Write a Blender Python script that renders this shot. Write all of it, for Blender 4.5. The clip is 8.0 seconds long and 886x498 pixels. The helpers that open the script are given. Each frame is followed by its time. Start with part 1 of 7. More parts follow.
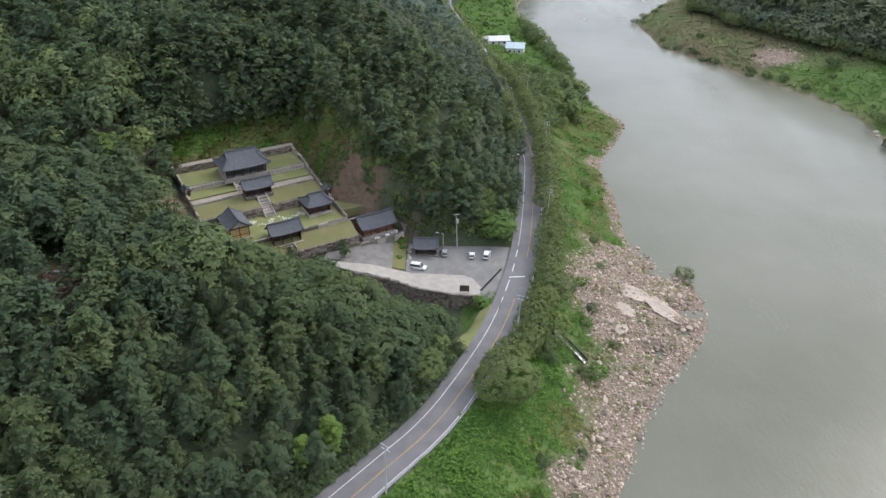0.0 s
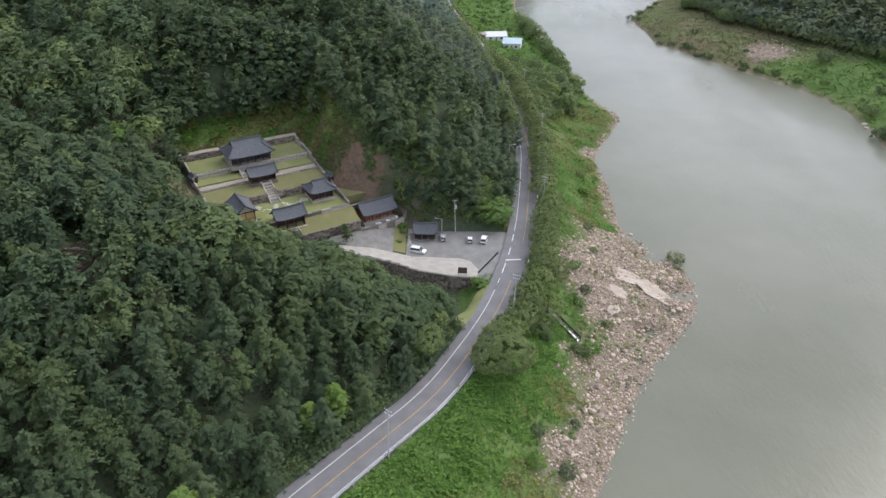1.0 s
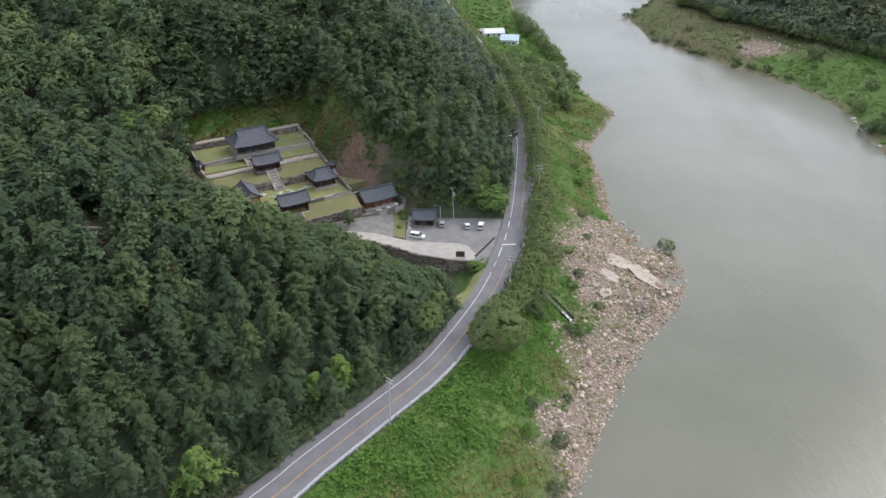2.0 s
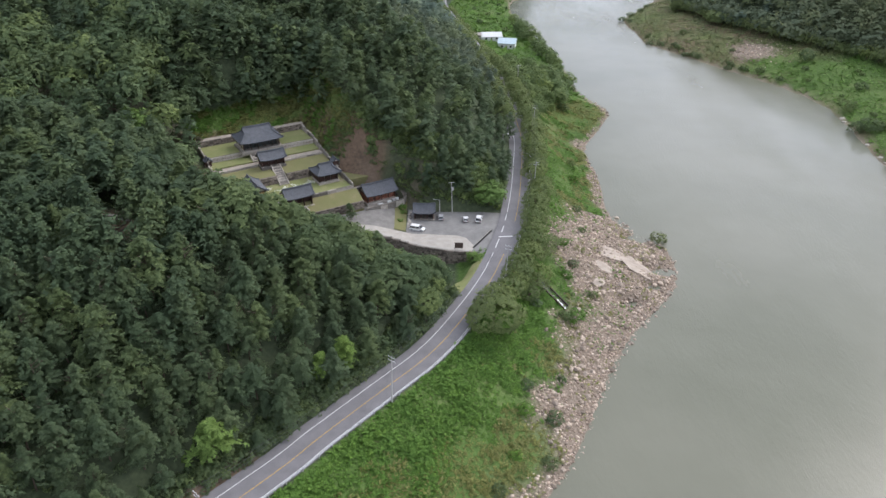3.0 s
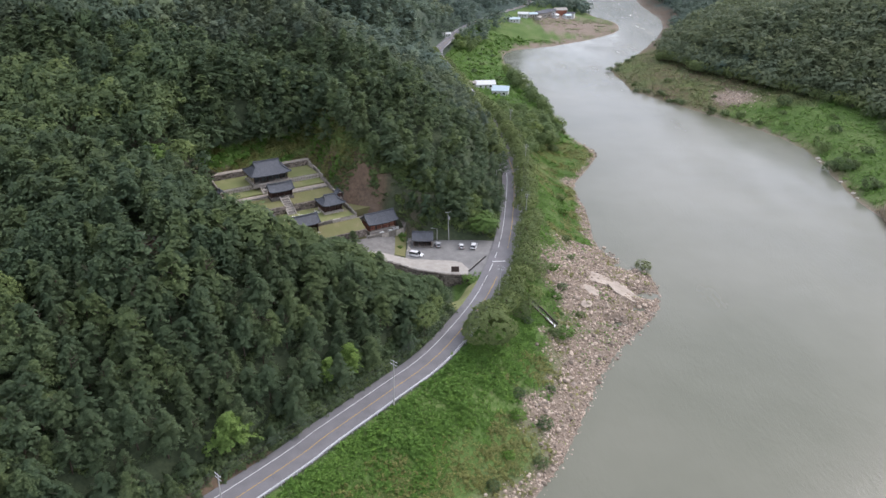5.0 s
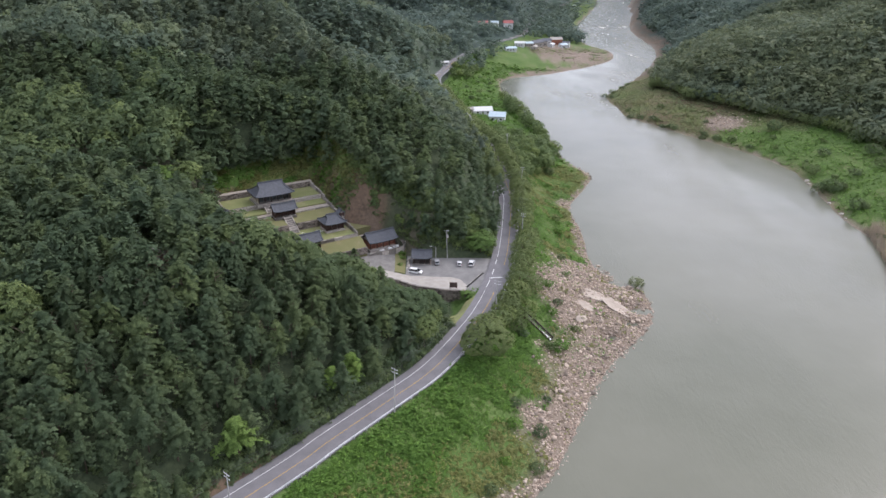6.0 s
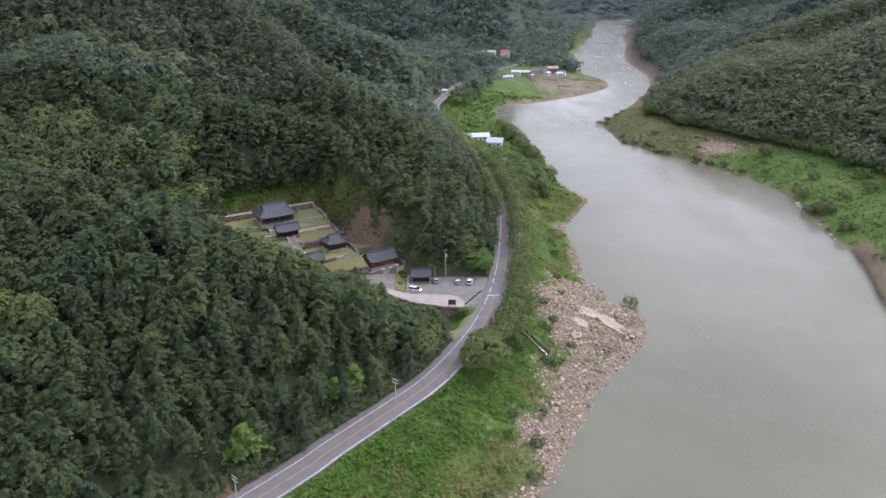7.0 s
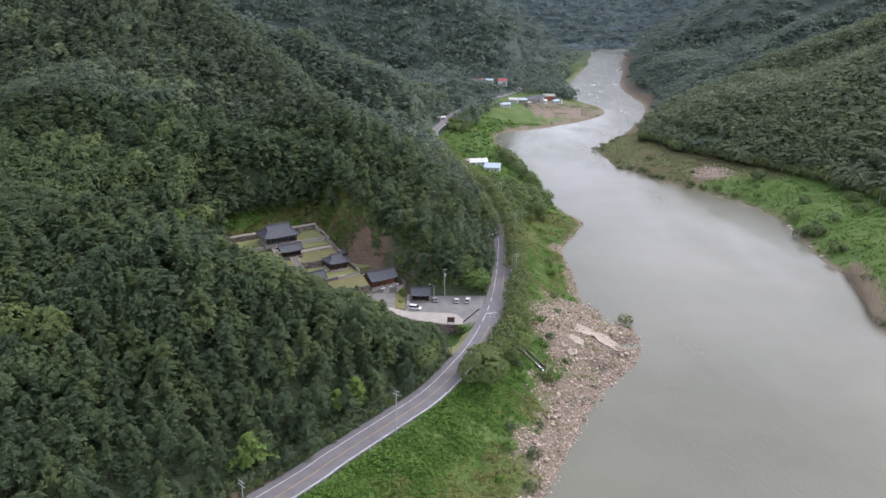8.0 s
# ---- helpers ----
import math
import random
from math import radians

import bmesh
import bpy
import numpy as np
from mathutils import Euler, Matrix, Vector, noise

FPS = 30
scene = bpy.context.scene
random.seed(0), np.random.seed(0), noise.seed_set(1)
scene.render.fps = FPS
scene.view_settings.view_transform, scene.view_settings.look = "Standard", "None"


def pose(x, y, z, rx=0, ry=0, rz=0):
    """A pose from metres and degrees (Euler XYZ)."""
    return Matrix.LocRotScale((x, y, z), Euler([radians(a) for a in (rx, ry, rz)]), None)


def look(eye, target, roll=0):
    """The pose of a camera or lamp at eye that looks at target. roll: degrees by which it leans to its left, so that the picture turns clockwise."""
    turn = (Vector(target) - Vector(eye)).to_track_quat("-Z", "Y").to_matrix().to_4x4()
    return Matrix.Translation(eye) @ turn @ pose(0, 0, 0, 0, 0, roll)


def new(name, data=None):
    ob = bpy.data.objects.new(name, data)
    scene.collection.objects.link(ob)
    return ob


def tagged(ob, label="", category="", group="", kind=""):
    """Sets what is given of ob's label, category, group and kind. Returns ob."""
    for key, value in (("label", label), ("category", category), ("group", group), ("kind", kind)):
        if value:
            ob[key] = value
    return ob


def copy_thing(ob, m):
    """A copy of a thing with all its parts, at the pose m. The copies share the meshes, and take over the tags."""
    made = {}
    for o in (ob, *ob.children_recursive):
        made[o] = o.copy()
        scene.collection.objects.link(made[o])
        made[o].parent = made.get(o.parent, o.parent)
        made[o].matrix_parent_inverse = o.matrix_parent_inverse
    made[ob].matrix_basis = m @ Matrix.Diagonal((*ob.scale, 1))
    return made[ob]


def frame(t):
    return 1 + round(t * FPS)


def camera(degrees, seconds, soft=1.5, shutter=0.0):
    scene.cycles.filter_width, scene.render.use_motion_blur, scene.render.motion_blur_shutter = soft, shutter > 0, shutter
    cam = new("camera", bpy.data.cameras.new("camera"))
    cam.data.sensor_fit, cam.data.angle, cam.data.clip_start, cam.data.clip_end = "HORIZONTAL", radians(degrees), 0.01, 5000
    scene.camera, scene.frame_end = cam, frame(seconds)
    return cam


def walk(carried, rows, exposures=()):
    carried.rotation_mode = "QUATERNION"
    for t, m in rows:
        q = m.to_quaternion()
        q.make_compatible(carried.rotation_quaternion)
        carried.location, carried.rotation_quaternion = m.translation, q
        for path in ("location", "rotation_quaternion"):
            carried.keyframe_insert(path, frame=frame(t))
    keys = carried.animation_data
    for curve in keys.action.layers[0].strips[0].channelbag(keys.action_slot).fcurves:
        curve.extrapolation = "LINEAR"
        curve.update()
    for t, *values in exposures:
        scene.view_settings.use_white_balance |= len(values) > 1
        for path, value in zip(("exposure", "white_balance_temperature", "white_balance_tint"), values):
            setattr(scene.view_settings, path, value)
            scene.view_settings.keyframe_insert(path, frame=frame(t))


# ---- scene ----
cam = camera(65.0, 8.0, soft=1.5)
PATH = [
    (0, (0.041, -0.077, 120.038), (0.025, 1.651, 119.031), 0.2),
    (0.5, (-0.031, -4.339, 120.035), (-0.043, -2.612, 119.027), 0.2),
    (1, (-0.035, -8.623, 120.044), (-0.046, -6.896, 119.034), 0.2),
    (1.5, (-0.04, -13.003, 120.073), (-0.048, -11.277, 119.062), 0.3),
    (3, (-0.06, -26.261, 120.136), (-0.063, -24.526, 119.141), 0.3),
    (3.5, (-0.102, -30.652, 120.169), (-0.104, -28.904, 119.197), 0.3),
    (4, (-0.157, -34.963, 120.174), (-0.156, -33.198, 119.233), 0.3),
    (4.5, (-0.214, -39.149, 120.153), (-0.21, -37.365, 119.248), 0.3),
    (6, (-0.251, -51.449, 119.909), (-0.241, -49.614, 119.113), 0.2),
    (6.5, (-0.288, -55.456, 119.821), (-0.276, -53.606, 119.062), 0.1),
    (7, (-0.352, -59.365, 119.739), (-0.338, -57.5, 119.017), 0.1),
    (7.5, (-0.446, -63.217, 119.658), (-0.431, -61.338, 118.973), 0.1),
    (8, (-0.55, -67.015, 119.603), (-0.532, -65.123, 118.954), 0.1),
]
walk(cam, [(t, look(eye, target, roll)) for t, eye, target, roll in PATH],
     exposures=[(0, 0.50, 6350, 13), (3.5, 0.50, 6350, 14), (6, 0.50, 6350, 18), (8, 0.52, 6350, 20)])

# ---- daylight: overcast sky with one wide, weak sun ----
SUN_ELEV, SUN_TURN = 42.0, 58.0
world = bpy.data.worlds.new("overcast_sky")
scene.world = world
world.use_nodes = True
wn, wl = world.node_tree.nodes, world.node_tree.links
wn.clear()
w_out = wn.new("ShaderNodeOutputWorld")
sky = wn.new("ShaderNodeTexSky")
sky.sky_type, sky.sun_disc = "NISHITA", False
sky.sun_elevation, sky.sun_rotation = radians(SUN_ELEV), radians(SUN_TURN)
sky.air_density, sky.dust_density = 1.0, 3.0
bg_sky = wn.new("ShaderNodeBackground")
bg_sky.inputs[1].default_value = 0.05
wl.new(sky.outputs[0], bg_sky.inputs[0])
w_co = wn.new("ShaderNodeTexCoord")
w_noise = wn.new("ShaderNodeTexNoise")
w_noise.inputs["Scale"].default_value, w_noise.inputs["Detail"].default_value = 2.6, 5.0
w_ramp = wn.new("ShaderNodeValToRGB")
w_ramp.color_ramp.elements[0].position, w_ramp.color_ramp.elements[1].position = 0.32, 0.70
w_ramp.color_ramp.elements[0].color = (0.56, 0.62, 0.71, 1)
w_ramp.color_ramp.elements[1].color = (1.08, 1.11, 1.19, 1)
bg_cloud = wn.new("ShaderNodeBackground")
# the cloud is brightest towards the hidden sun
w_sun = wn.new("ShaderNodeVectorMath")
w_sun.operation = "DOT_PRODUCT"
w_sun.inputs[1].default_value = (math.sin(radians(SUN_TURN)) * math.cos(radians(SUN_ELEV)), math.cos(radians(SUN_TURN)) * math.cos(radians(SUN_ELEV)), math.sin(radians(SUN_ELEV)))
w_glow = wn.new("ShaderNodeMapRange")
w_glow.interpolation_type = "SMOOTHSTEP"
for _n, _v in (("From Min", 0.62), ("From Max", 1.0), ("To Min", 0.84), ("To Max", 1.55)):
    w_glow.inputs[_n].default_value = _v
wl.new(w_co.outputs["Generated"], w_sun.inputs[0])
wl.new(w_sun.outputs["Value"], w_glow.inputs["Value"])
w_sep = wn.new("ShaderNodeSeparateXYZ")
w_low = wn.new("ShaderNodeMapRange")
for _n, _v in (("From Min", 0.0), ("From Max", 0.5), ("To Min", 1.35), ("To Max", 0.98)):
    w_low.inputs[_n].default_value = _v
w_mul = wn.new("ShaderNodeMath")
w_mul.operation = "MULTIPLY"
wl.new(w_co.outputs["Generated"], w_sep.inputs[0])
wl.new(w_sep.outputs[2], w_low.inputs["Value"])
wl.new(w_glow.outputs[0], w_mul.inputs[0])
wl.new(w_low.outputs[0], w_mul.inputs[1])
wl.new(w_mul.outputs[0], bg_cloud.inputs[1])
wl.new(w_co.outputs["Generated"], w_noise.inputs["Vector"])
wl.new(w_noise.outputs[0], w_ramp.inputs[0])
wl.new(w_ramp.outputs[0], bg_cloud.inputs[0])
w_add = wn.new("ShaderNodeAddShader")
wl.new(bg_sky.outputs[0], w_add.inputs[0])
wl.new(bg_cloud.outputs[0], w_add.inputs[1])
wl.new(w_add.outputs[0], w_out.inputs[0])

sun_data = bpy.data.lights.new("sun", "SUN")
sun_data.energy, sun_data.angle, sun_data.color = 1.0, radians(28), (1.0, 0.96, 0.90)
sun = new("sun", sun_data)
_a, _e = radians(SUN_TURN), radians(SUN_ELEV)
sun.matrix_world = look((0, 0, 400), (-math.sin(_a) * math.cos(_e) * 100, -math.cos(_a) * math.cos(_e) * 100, 400 - math.sin(_e) * 100))


# ---- materials ----
class Nodes:
    """A short way to write node materials."""

    def __init__(self, name):
        self.m = bpy.data.materials.new(name)
        self.m.use_nodes = True
        self.n, self.l = self.m.node_tree.nodes, self.m.node_tree.links
        self.b = self.n["Principled BSDF"]
        self.out = self.n["Material Output"]
        self.co = self.n.new("ShaderNodeTexCoord")

    def put(self, socket, value):
        if isinstance(value, (int, float)):
            socket.default_value = value
        elif isinstance(value, (tuple, list)):
            socket.default_value = (*value, 1) if len(value) == 3 and socket.type == "RGBA" else value
        else:
            self.l.new(value, socket)

    def noise(self, scale, detail=4.0, rough=0.55, where="Object", stretch=None, distort=0.0):
        n = self.n.new("ShaderNodeTexNoise")
        n.inputs["Scale"].default_value, n.inputs["Detail"].default_value = scale, detail
        n.inputs["Roughness"].default_value, n.inputs["Distortion"].default_value = rough, distort
        v = self.co.outputs[where]
        if stretch:
            mp = self.n.new("ShaderNodeMapping")
            mp.inputs["Scale"].default_value = stretch
            self.l.new(v, mp.inputs[0])
            v = mp.outputs[0]
        self.l.new(v, n.inputs["Vector"])
        return n.outputs[0]

    def world_noise(self, scale, detail=3.0, rough=0.55, stretch=None):
        g = self.n.new("ShaderNodeNewGeometry")
        n = self.n.new("ShaderNodeTexNoise")
        n.inputs["Scale"].default_value, n.inputs["Detail"].default_value, n.inputs["Roughness"].default_value = scale, detail, rough
        v = g.outputs["Position"]
        if stretch:
            mp = self.n.new("ShaderNodeMapping")
            mp.inputs["Scale"].default_value = stretch
            self.l.new(v, mp.inputs[0])
            v = mp.outputs[0]
        self.l.new(v, n.inputs["Vector"])
        return n.outputs[0]

    def ramp(self, fac, stops):
        r = self.n.new("ShaderNodeValToRGB")
        e = r.color_ramp.elements
        while len(e) < len(stops):
            e.new(0.5)
        for k, (p, c) in zip(e, stops):
            k.position, k.color = p, (*c, 1) if len(c) == 3 else c
        self.put(r.inputs[0], fac)
        return r.outputs[0]

    def mix(self, fac, a, b, kind="MIX"):
        x = self.n.new("ShaderNodeMix")
        x.data_type, x.blend_type = "RGBA", kind
        self.put(x.inputs[0], fac)
        self.put(x.inputs[6], a)
        self.put(x.inputs[7], b)
        return x.outputs[2]

    def math(self, op, a, b=0.0):
        x = self.n.new("ShaderNodeMath")
        x.operation = op
        self.put(x.inputs[0], a)
        self.put(x.inputs[1], b)
        return x.outputs[0]

    def south(self):
        x = self.n.new("ShaderNodeSeparateXYZ")
        self.l.new(self.n.new("ShaderNodeNewGeometry").outputs["Position"], x.inputs[0])
        return x.outputs[1]

    def attr(self, name):
        a = self.n.new("ShaderNodeAttribute")
        a.attribute_name = name
        return a.outputs["Fac"]

    def island(self):
        return self.n.new("ShaderNodeNewGeometry").outputs["Random Per Island"]

    def object_random(self):
        return self.n.new("ShaderNodeObjectInfo").outputs["Random"]

    def bump(self, height, strength=0.3, distance=0.05):
        b = self.n.new("ShaderNodeBump")
        b.inputs["Strength"].default_value, b.inputs["Distance"].default_value = strength, distance
        self.l.new(height, b.inputs["Height"])
        self.l.new(b.outputs[0], self.b.inputs["Normal"])

    def finish(self, color, rough=0.8, spec=0.3, metal=0.0):
        self.put(self.b.inputs["Base Color"], color)
        self.put(self.b.inputs["Roughness"], rough)
        self.put(self.b.inputs["Specular IOR Level"], spec)
        self.put(self.b.inputs["Metallic"], metal)
        return self.m


def foliage(name, dark, mid, light, gloss=0.14, see=0.42, grain=2.9, deep=1.0, own=1.0, lift=1.0):
    """Leaves: each blade, each plant and each stand of plants differs a little; own: how much the plants differ."""
    dark, mid, light = (tuple(v * lift for v in q) for q in (dark, mid, light))
    k = Nodes(name)
    c = k.ramp(k.island(), [(0.0, tuple(0.75 * a + 0.25 * b for a, b in zip(dark, mid))), (0.5, mid), (1.0, tuple(0.75 * a + 0.25 * b for a, b in zip(light, mid)))])
    c2 = k.ramp(k.world_noise(0.16, 2.0), [(0.32, dark), (0.52, mid), (0.72, light)])
    c = k.mix(0.3 if deep == 1.0 else 0.85, c, c2)
    plant_tone = k.math("FRACT", k.math("ADD", k.attr("tone"), k.object_random()))
    g = lambda v: tuple(1 + (q - 1) * own for q in v)
    c = k.mix(1.0, c, k.ramp(plant_tone, [(0.0, g((0.84, 0.92, 0.98))), (0.3, g((1.02, 1.08, 1.12))), (0.62, (1.16, 1.16, 1.14)), (0.86, g((1.34, 1.32, 1.14))), (1.0, g((1.56, 1.50, 1.12)))]), "MULTIPLY")
    wide = k.world_noise(0.018, 3.0)
    c = k.mix(k.ramp(wide, [(0.4, (0, 0, 0)), (0.65, (0.45, 0.45, 0.45))]), c, tuple(v * f for v, f in zip(mid, (1.12, 1.06, 0.86))))
    fine = k.world_noise(grain, 4.0, 0.75)
    g = lambda v: 1 + (v - 1) * deep
    c = k.mix(1.0, c, k.ramp(fine, [(0.34, (g(0.54), g(0.56), g(0.58))), (0.50, (1.0, 1.0, 1.0)), (0.66, (g(1.55), g(1.52), g(1.44)))]), "MULTIPLY")
    k.bump(fine, 0.5, 0.3)
    m = k.finish(c, 0.68, gloss)
    tr = k.n.new("ShaderNodeBsdfTranslucent")
    k.put(tr.inputs[0], k.mix(0.5, c, light))
    ms = k.n.new("ShaderNodeMixShader")
    ms.inputs[0].default_value = see
    k.l.new(k.b.outputs[0], ms.inputs[1])
    k.l.new(tr.outputs[0], ms.inputs[2])
    k.l.new(ms.outputs[0], k.out.inputs[0])
    return m


def plain(name, color, vary=0.25, scale=3.0, rough=0.75, spec=0.3, bump=0.15, metal=0.0, each=False):
    k = Nodes(name)
    n = k.math("ADD", k.math("MULTIPLY", k.noise(scale, 5.0), 0.6), k.math("MULTIPLY", k.noise(scale * 9, 3.0), 0.4))
    lo, hi = tuple(c * (1 - vary) for c in color), tuple(min(1, c * (1 + vary)) for c in color)
    c = k.ramp(n, [(0.3, lo), (0.7, hi)])
    if each:
        c = k.mix(1.0, c, k.ramp(k.object_random(), [(0.0, (0.45, 0.44, 0.43)), (0.5, (0.9, 0.9, 0.9)), (1.0, (1.45, 1.42, 1.38))]), "MULTIPLY")
    if bump:
        k.bump(n, bump, 0.04)
    return k.finish(c, rough, spec, metal)


M_PINE = foliage("pine_needles", (0.044, 0.066, 0.041), (0.073, 0.104, 0.057), (0.122, 0.158, 0.075), lift=1.14)
M_OAK = foliage("broad_leaves", (0.054, 0.078, 0.042), (0.087, 0.121, 0.060), (0.136, 0.172, 0.074), lift=1.24)
# near wood's leaf colours again, lighter and bluer to stand for haze
M_HILL_PINE_HAZE = foliage("hazed_hillside_needles", (0.078, 0.106, 0.080), (0.124, 0.160, 0.112), (0.184, 0.216, 0.136), grain=2.0, deep=0.8)
M_HILL_OAK_HAZE = foliage("hazed_hillside_leaves", (0.084, 0.114, 0.080), (0.130, 0.170, 0.112), (0.188, 0.226, 0.136), grain=2.0, deep=0.8)
# leaf colours paled and blued with distance: haze put into the base colour
M_FAR_PINE_HAZE = foliage("hazed_far_needles", (0.080, 0.114, 0.090), (0.118, 0.162, 0.124), (0.168, 0.210, 0.150), grain=0.7, deep=0.5, own=0.8)
M_FAR_OAK_HAZE = foliage("hazed_far_leaves", (0.086, 0.114, 0.074), (0.132, 0.164, 0.102), (0.192, 0.220, 0.128), grain=0.7, deep=0.5, own=0.8)
M_REMOTE_HAZE = foliage("hazed_remote_leaves", (0.086, 0.122, 0.104), (0.120, 0.162, 0.136), (0.162, 0.202, 0.164), gloss=0.05, grain=0.7, deep=0.5, own=0.5)
M_DISTANT_HAZE = foliage("hazed_distant_leaves", (0.120, 0.168, 0.200), (0.146, 0.196, 0.232), (0.172, 0.224, 0.252), gloss=0.05, grain=0.7, deep=0.4, own=0.3)
M_CHERRY = foliage("cherry_leaves", (0.078, 0.104, 0.046), (0.116, 0.150, 0.062), (0.165, 0.200, 0.084), own=0.5, lift=1.28)
M_BRIGHT = foliage("bright_leaves", (0.068, 0.113, 0.032), (0.107, 0.171, 0.046), (0.155, 0.223, 0.068), see=0.3, lift=1.08)
M_WEED = foliage("weed_leaves", (0.056, 0.116, 0.024), (0.094, 0.182, 0.038), (0.160, 0.262, 0.062), see=0.3, own=0.55)
M_DRY = foliage("dry_grass", (0.122, 0.140, 0.048), (0.172, 0.186, 0.066), (0.240, 0.232, 0.096), see=0.3, own=0.6)
M_THICKET = foliage("thicket_leaves", (0.074, 0.108, 0.046), (0.112, 0.156, 0.062), (0.161, 0.207, 0.087), lift=1.1)
M_SCRUB = foliage("dull_scrub", (0.080, 0.102, 0.048), (0.118, 0.140, 0.068), (0.172, 0.182, 0.098), lift=1.45)
M_RED_BUSH = foliage("dark_purple_leaves", (0.036, 0.034, 0.026), (0.056, 0.050, 0.038), (0.080, 0.074, 0.050))
M_REED = foliage("dry_reeds", (0.250, 0.215, 0.175), (0.350, 0.300, 0.250), (0.470, 0.405, 0.340))
M_BARK = plain("bark", (0.11, 0.085, 0.065), 0.4, 4.0, 0.9, 0.15, 0.5)


def ground_material():
    k = Nodes("ground_soil_grass_stone")
    big, fine = k.world_noise(0.05, 5.0), k.world_noise(0.9, 6.0, 0.65)
    grass = k.ramp(k.math("ADD", k.math("MULTIPLY", big, 0.5), k.math("MULTIPLY", fine, 0.5)),
                   [(0.34, (0.050, 0.090, 0.022)), (0.47, (0.080, 0.136, 0.034)), (0.57, (0.112, 0.160, 0.050)), (0.66, (0.165, 0.160, 0.078))])
    soil = k.ramp(k.math("ADD", k.math("MULTIPLY", fine, 0.6), k.math("MULTIPLY", k.world_noise(0.22, 5.0, 0.7), 0.4)), [(0.34, (0.066, 0.048, 0.034)), (0.66, (0.235, 0.160, 0.108))])
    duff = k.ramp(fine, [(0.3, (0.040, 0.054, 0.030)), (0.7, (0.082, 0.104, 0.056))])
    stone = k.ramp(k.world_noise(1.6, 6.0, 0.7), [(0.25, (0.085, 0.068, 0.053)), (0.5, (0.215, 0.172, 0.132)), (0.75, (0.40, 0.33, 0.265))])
    # undergrowth of the far woods, its blue-green tone holding painted haze
    hazed_brush = k.ramp(k.world_noise(0.12, 5.0, 0.7), [(0.3, (0.050, 0.074, 0.062)), (0.7, (0.086, 0.118, 0.100))])
    c = k.mix(k.attr("meadow"), k.mix(k.attr("hazed_brush"), duff, hazed_brush), grass)
    c = k.mix(k.attr("soil"), c, soil)
    c = k.mix(k.attr("stony"), c, stone)
    k.bump(fine, 0.8, 0.3)
    return k.finish(c, 0.9, 0.15)


M_GROUND = ground_material()


def water_material():
    k = Nodes("river_water")
    murk = k.ramp(k.world_noise(0.012, 4.0), [(0.35, (0.126, 0.130, 0.092)), (0.65, (0.166, 0.166, 0.124))])
    far = k.ramp(k.math("MULTIPLY", k.south(), 0.001), [(0.80, (0, 0, 0)), (0.95, (1, 1, 1))])
    chop = k.world_noise(0.75, 5.0, 0.68, (1.0, 0.42, 1.0))
    swell = k.world_noise(0.07, 4.0, 0.6, (1.0, 0.5, 1.0))
    streak = k.ramp(k.world_noise(0.016, 5.0, 0.62, (1.0, 0.28, 1.0)), [(0.42, (0.12, 0.12, 0.12)), (0.62, (1, 1, 1))])
    riffle = k.math("MULTIPLY", k.world_noise(0.11, 5.0, 0.75, (1.0, 0.3, 1.0)), far)
    h = k.math("ADD", k.math("MULTIPLY", k.math("MULTIPLY", chop, streak), 1.0), k.math("MULTIPLY", swell, 0.9))
    k.bump(k.math("ADD", h, k.math("MULTIPLY", riffle, 15.0)), 0.24, 0.6)
    gloss = k.ramp(k.world_noise(0.024, 5.0, 0.65, (1.0, 0.35, 1.0)), [(0.35, (0.08, 0.08, 0.08)), (0.7, (0.30, 0.30, 0.30))])
    m = k.finish(murk, gloss, 0.5)
    k.b.inputs["IOR"].default_value = 1.33
    return m


M_WATER = water_material()


def asphalt_material():
    k = Nodes("asphalt")
    f, b = k.world_noise(14.0, 4.0), k.world_noise(0.25, 5.0)
    c = k.ramp(b, [(0.3, (0.124, 0.118, 0.124)), (0.7, (0.200, 0.192, 0.200))])
    c = k.mix(0.35, c, k.ramp(f, [(0.3, (0.10, 0.10, 0.10)), (0.7, (0.27, 0.265, 0.26))]))
    k.bump(f, 0.2, 0.01)
    return k.finish(c, 0.85, 0.25)


M_ASPHALT = asphalt_material()
M_LOT = plain("worn_asphalt", (0.205, 0.20, 0.19), 0.25, 0.35, 0.9, 0.2, 0.1)
M_CONCRETE = plain("concrete", (0.36, 0.335, 0.295), 0.18, 0.6, 0.85, 0.25, 0.15)
M_GRAVEL = plain("gravel_yard", (0.205, 0.195, 0.18), 0.3, 0.5, 0.95, 0.15, 0.3)
M_WHITE_LINE = plain("white_road_paint", (0.62, 0.62, 0.61), 0.18, 2.0, 0.7, 0.3, 0.0)
M_YELLOW_LINE = plain("yellow_road_paint", (0.48, 0.30, 0.08), 0.2, 2.0, 0.7, 0.3, 0.0)


def lawn_material(name, green, dry, bare):
    k = Nodes(name)
    big, fine = k.noise(0.22, 4.0), k.noise(3.0, 5.0, 0.7)
    c = k.ramp(k.math("ADD", k.math("MULTIPLY", big, 0.65), k.math("MULTIPLY", fine, 0.35)), [(0.34, green), (0.52, tuple((a + b) / 2 for a, b in zip(green, dry))), (0.59, dry), (0.67, bare)])
    k.bump(fine, 0.6, 0.08)
    return k.finish(c, 0.92, 0.12)


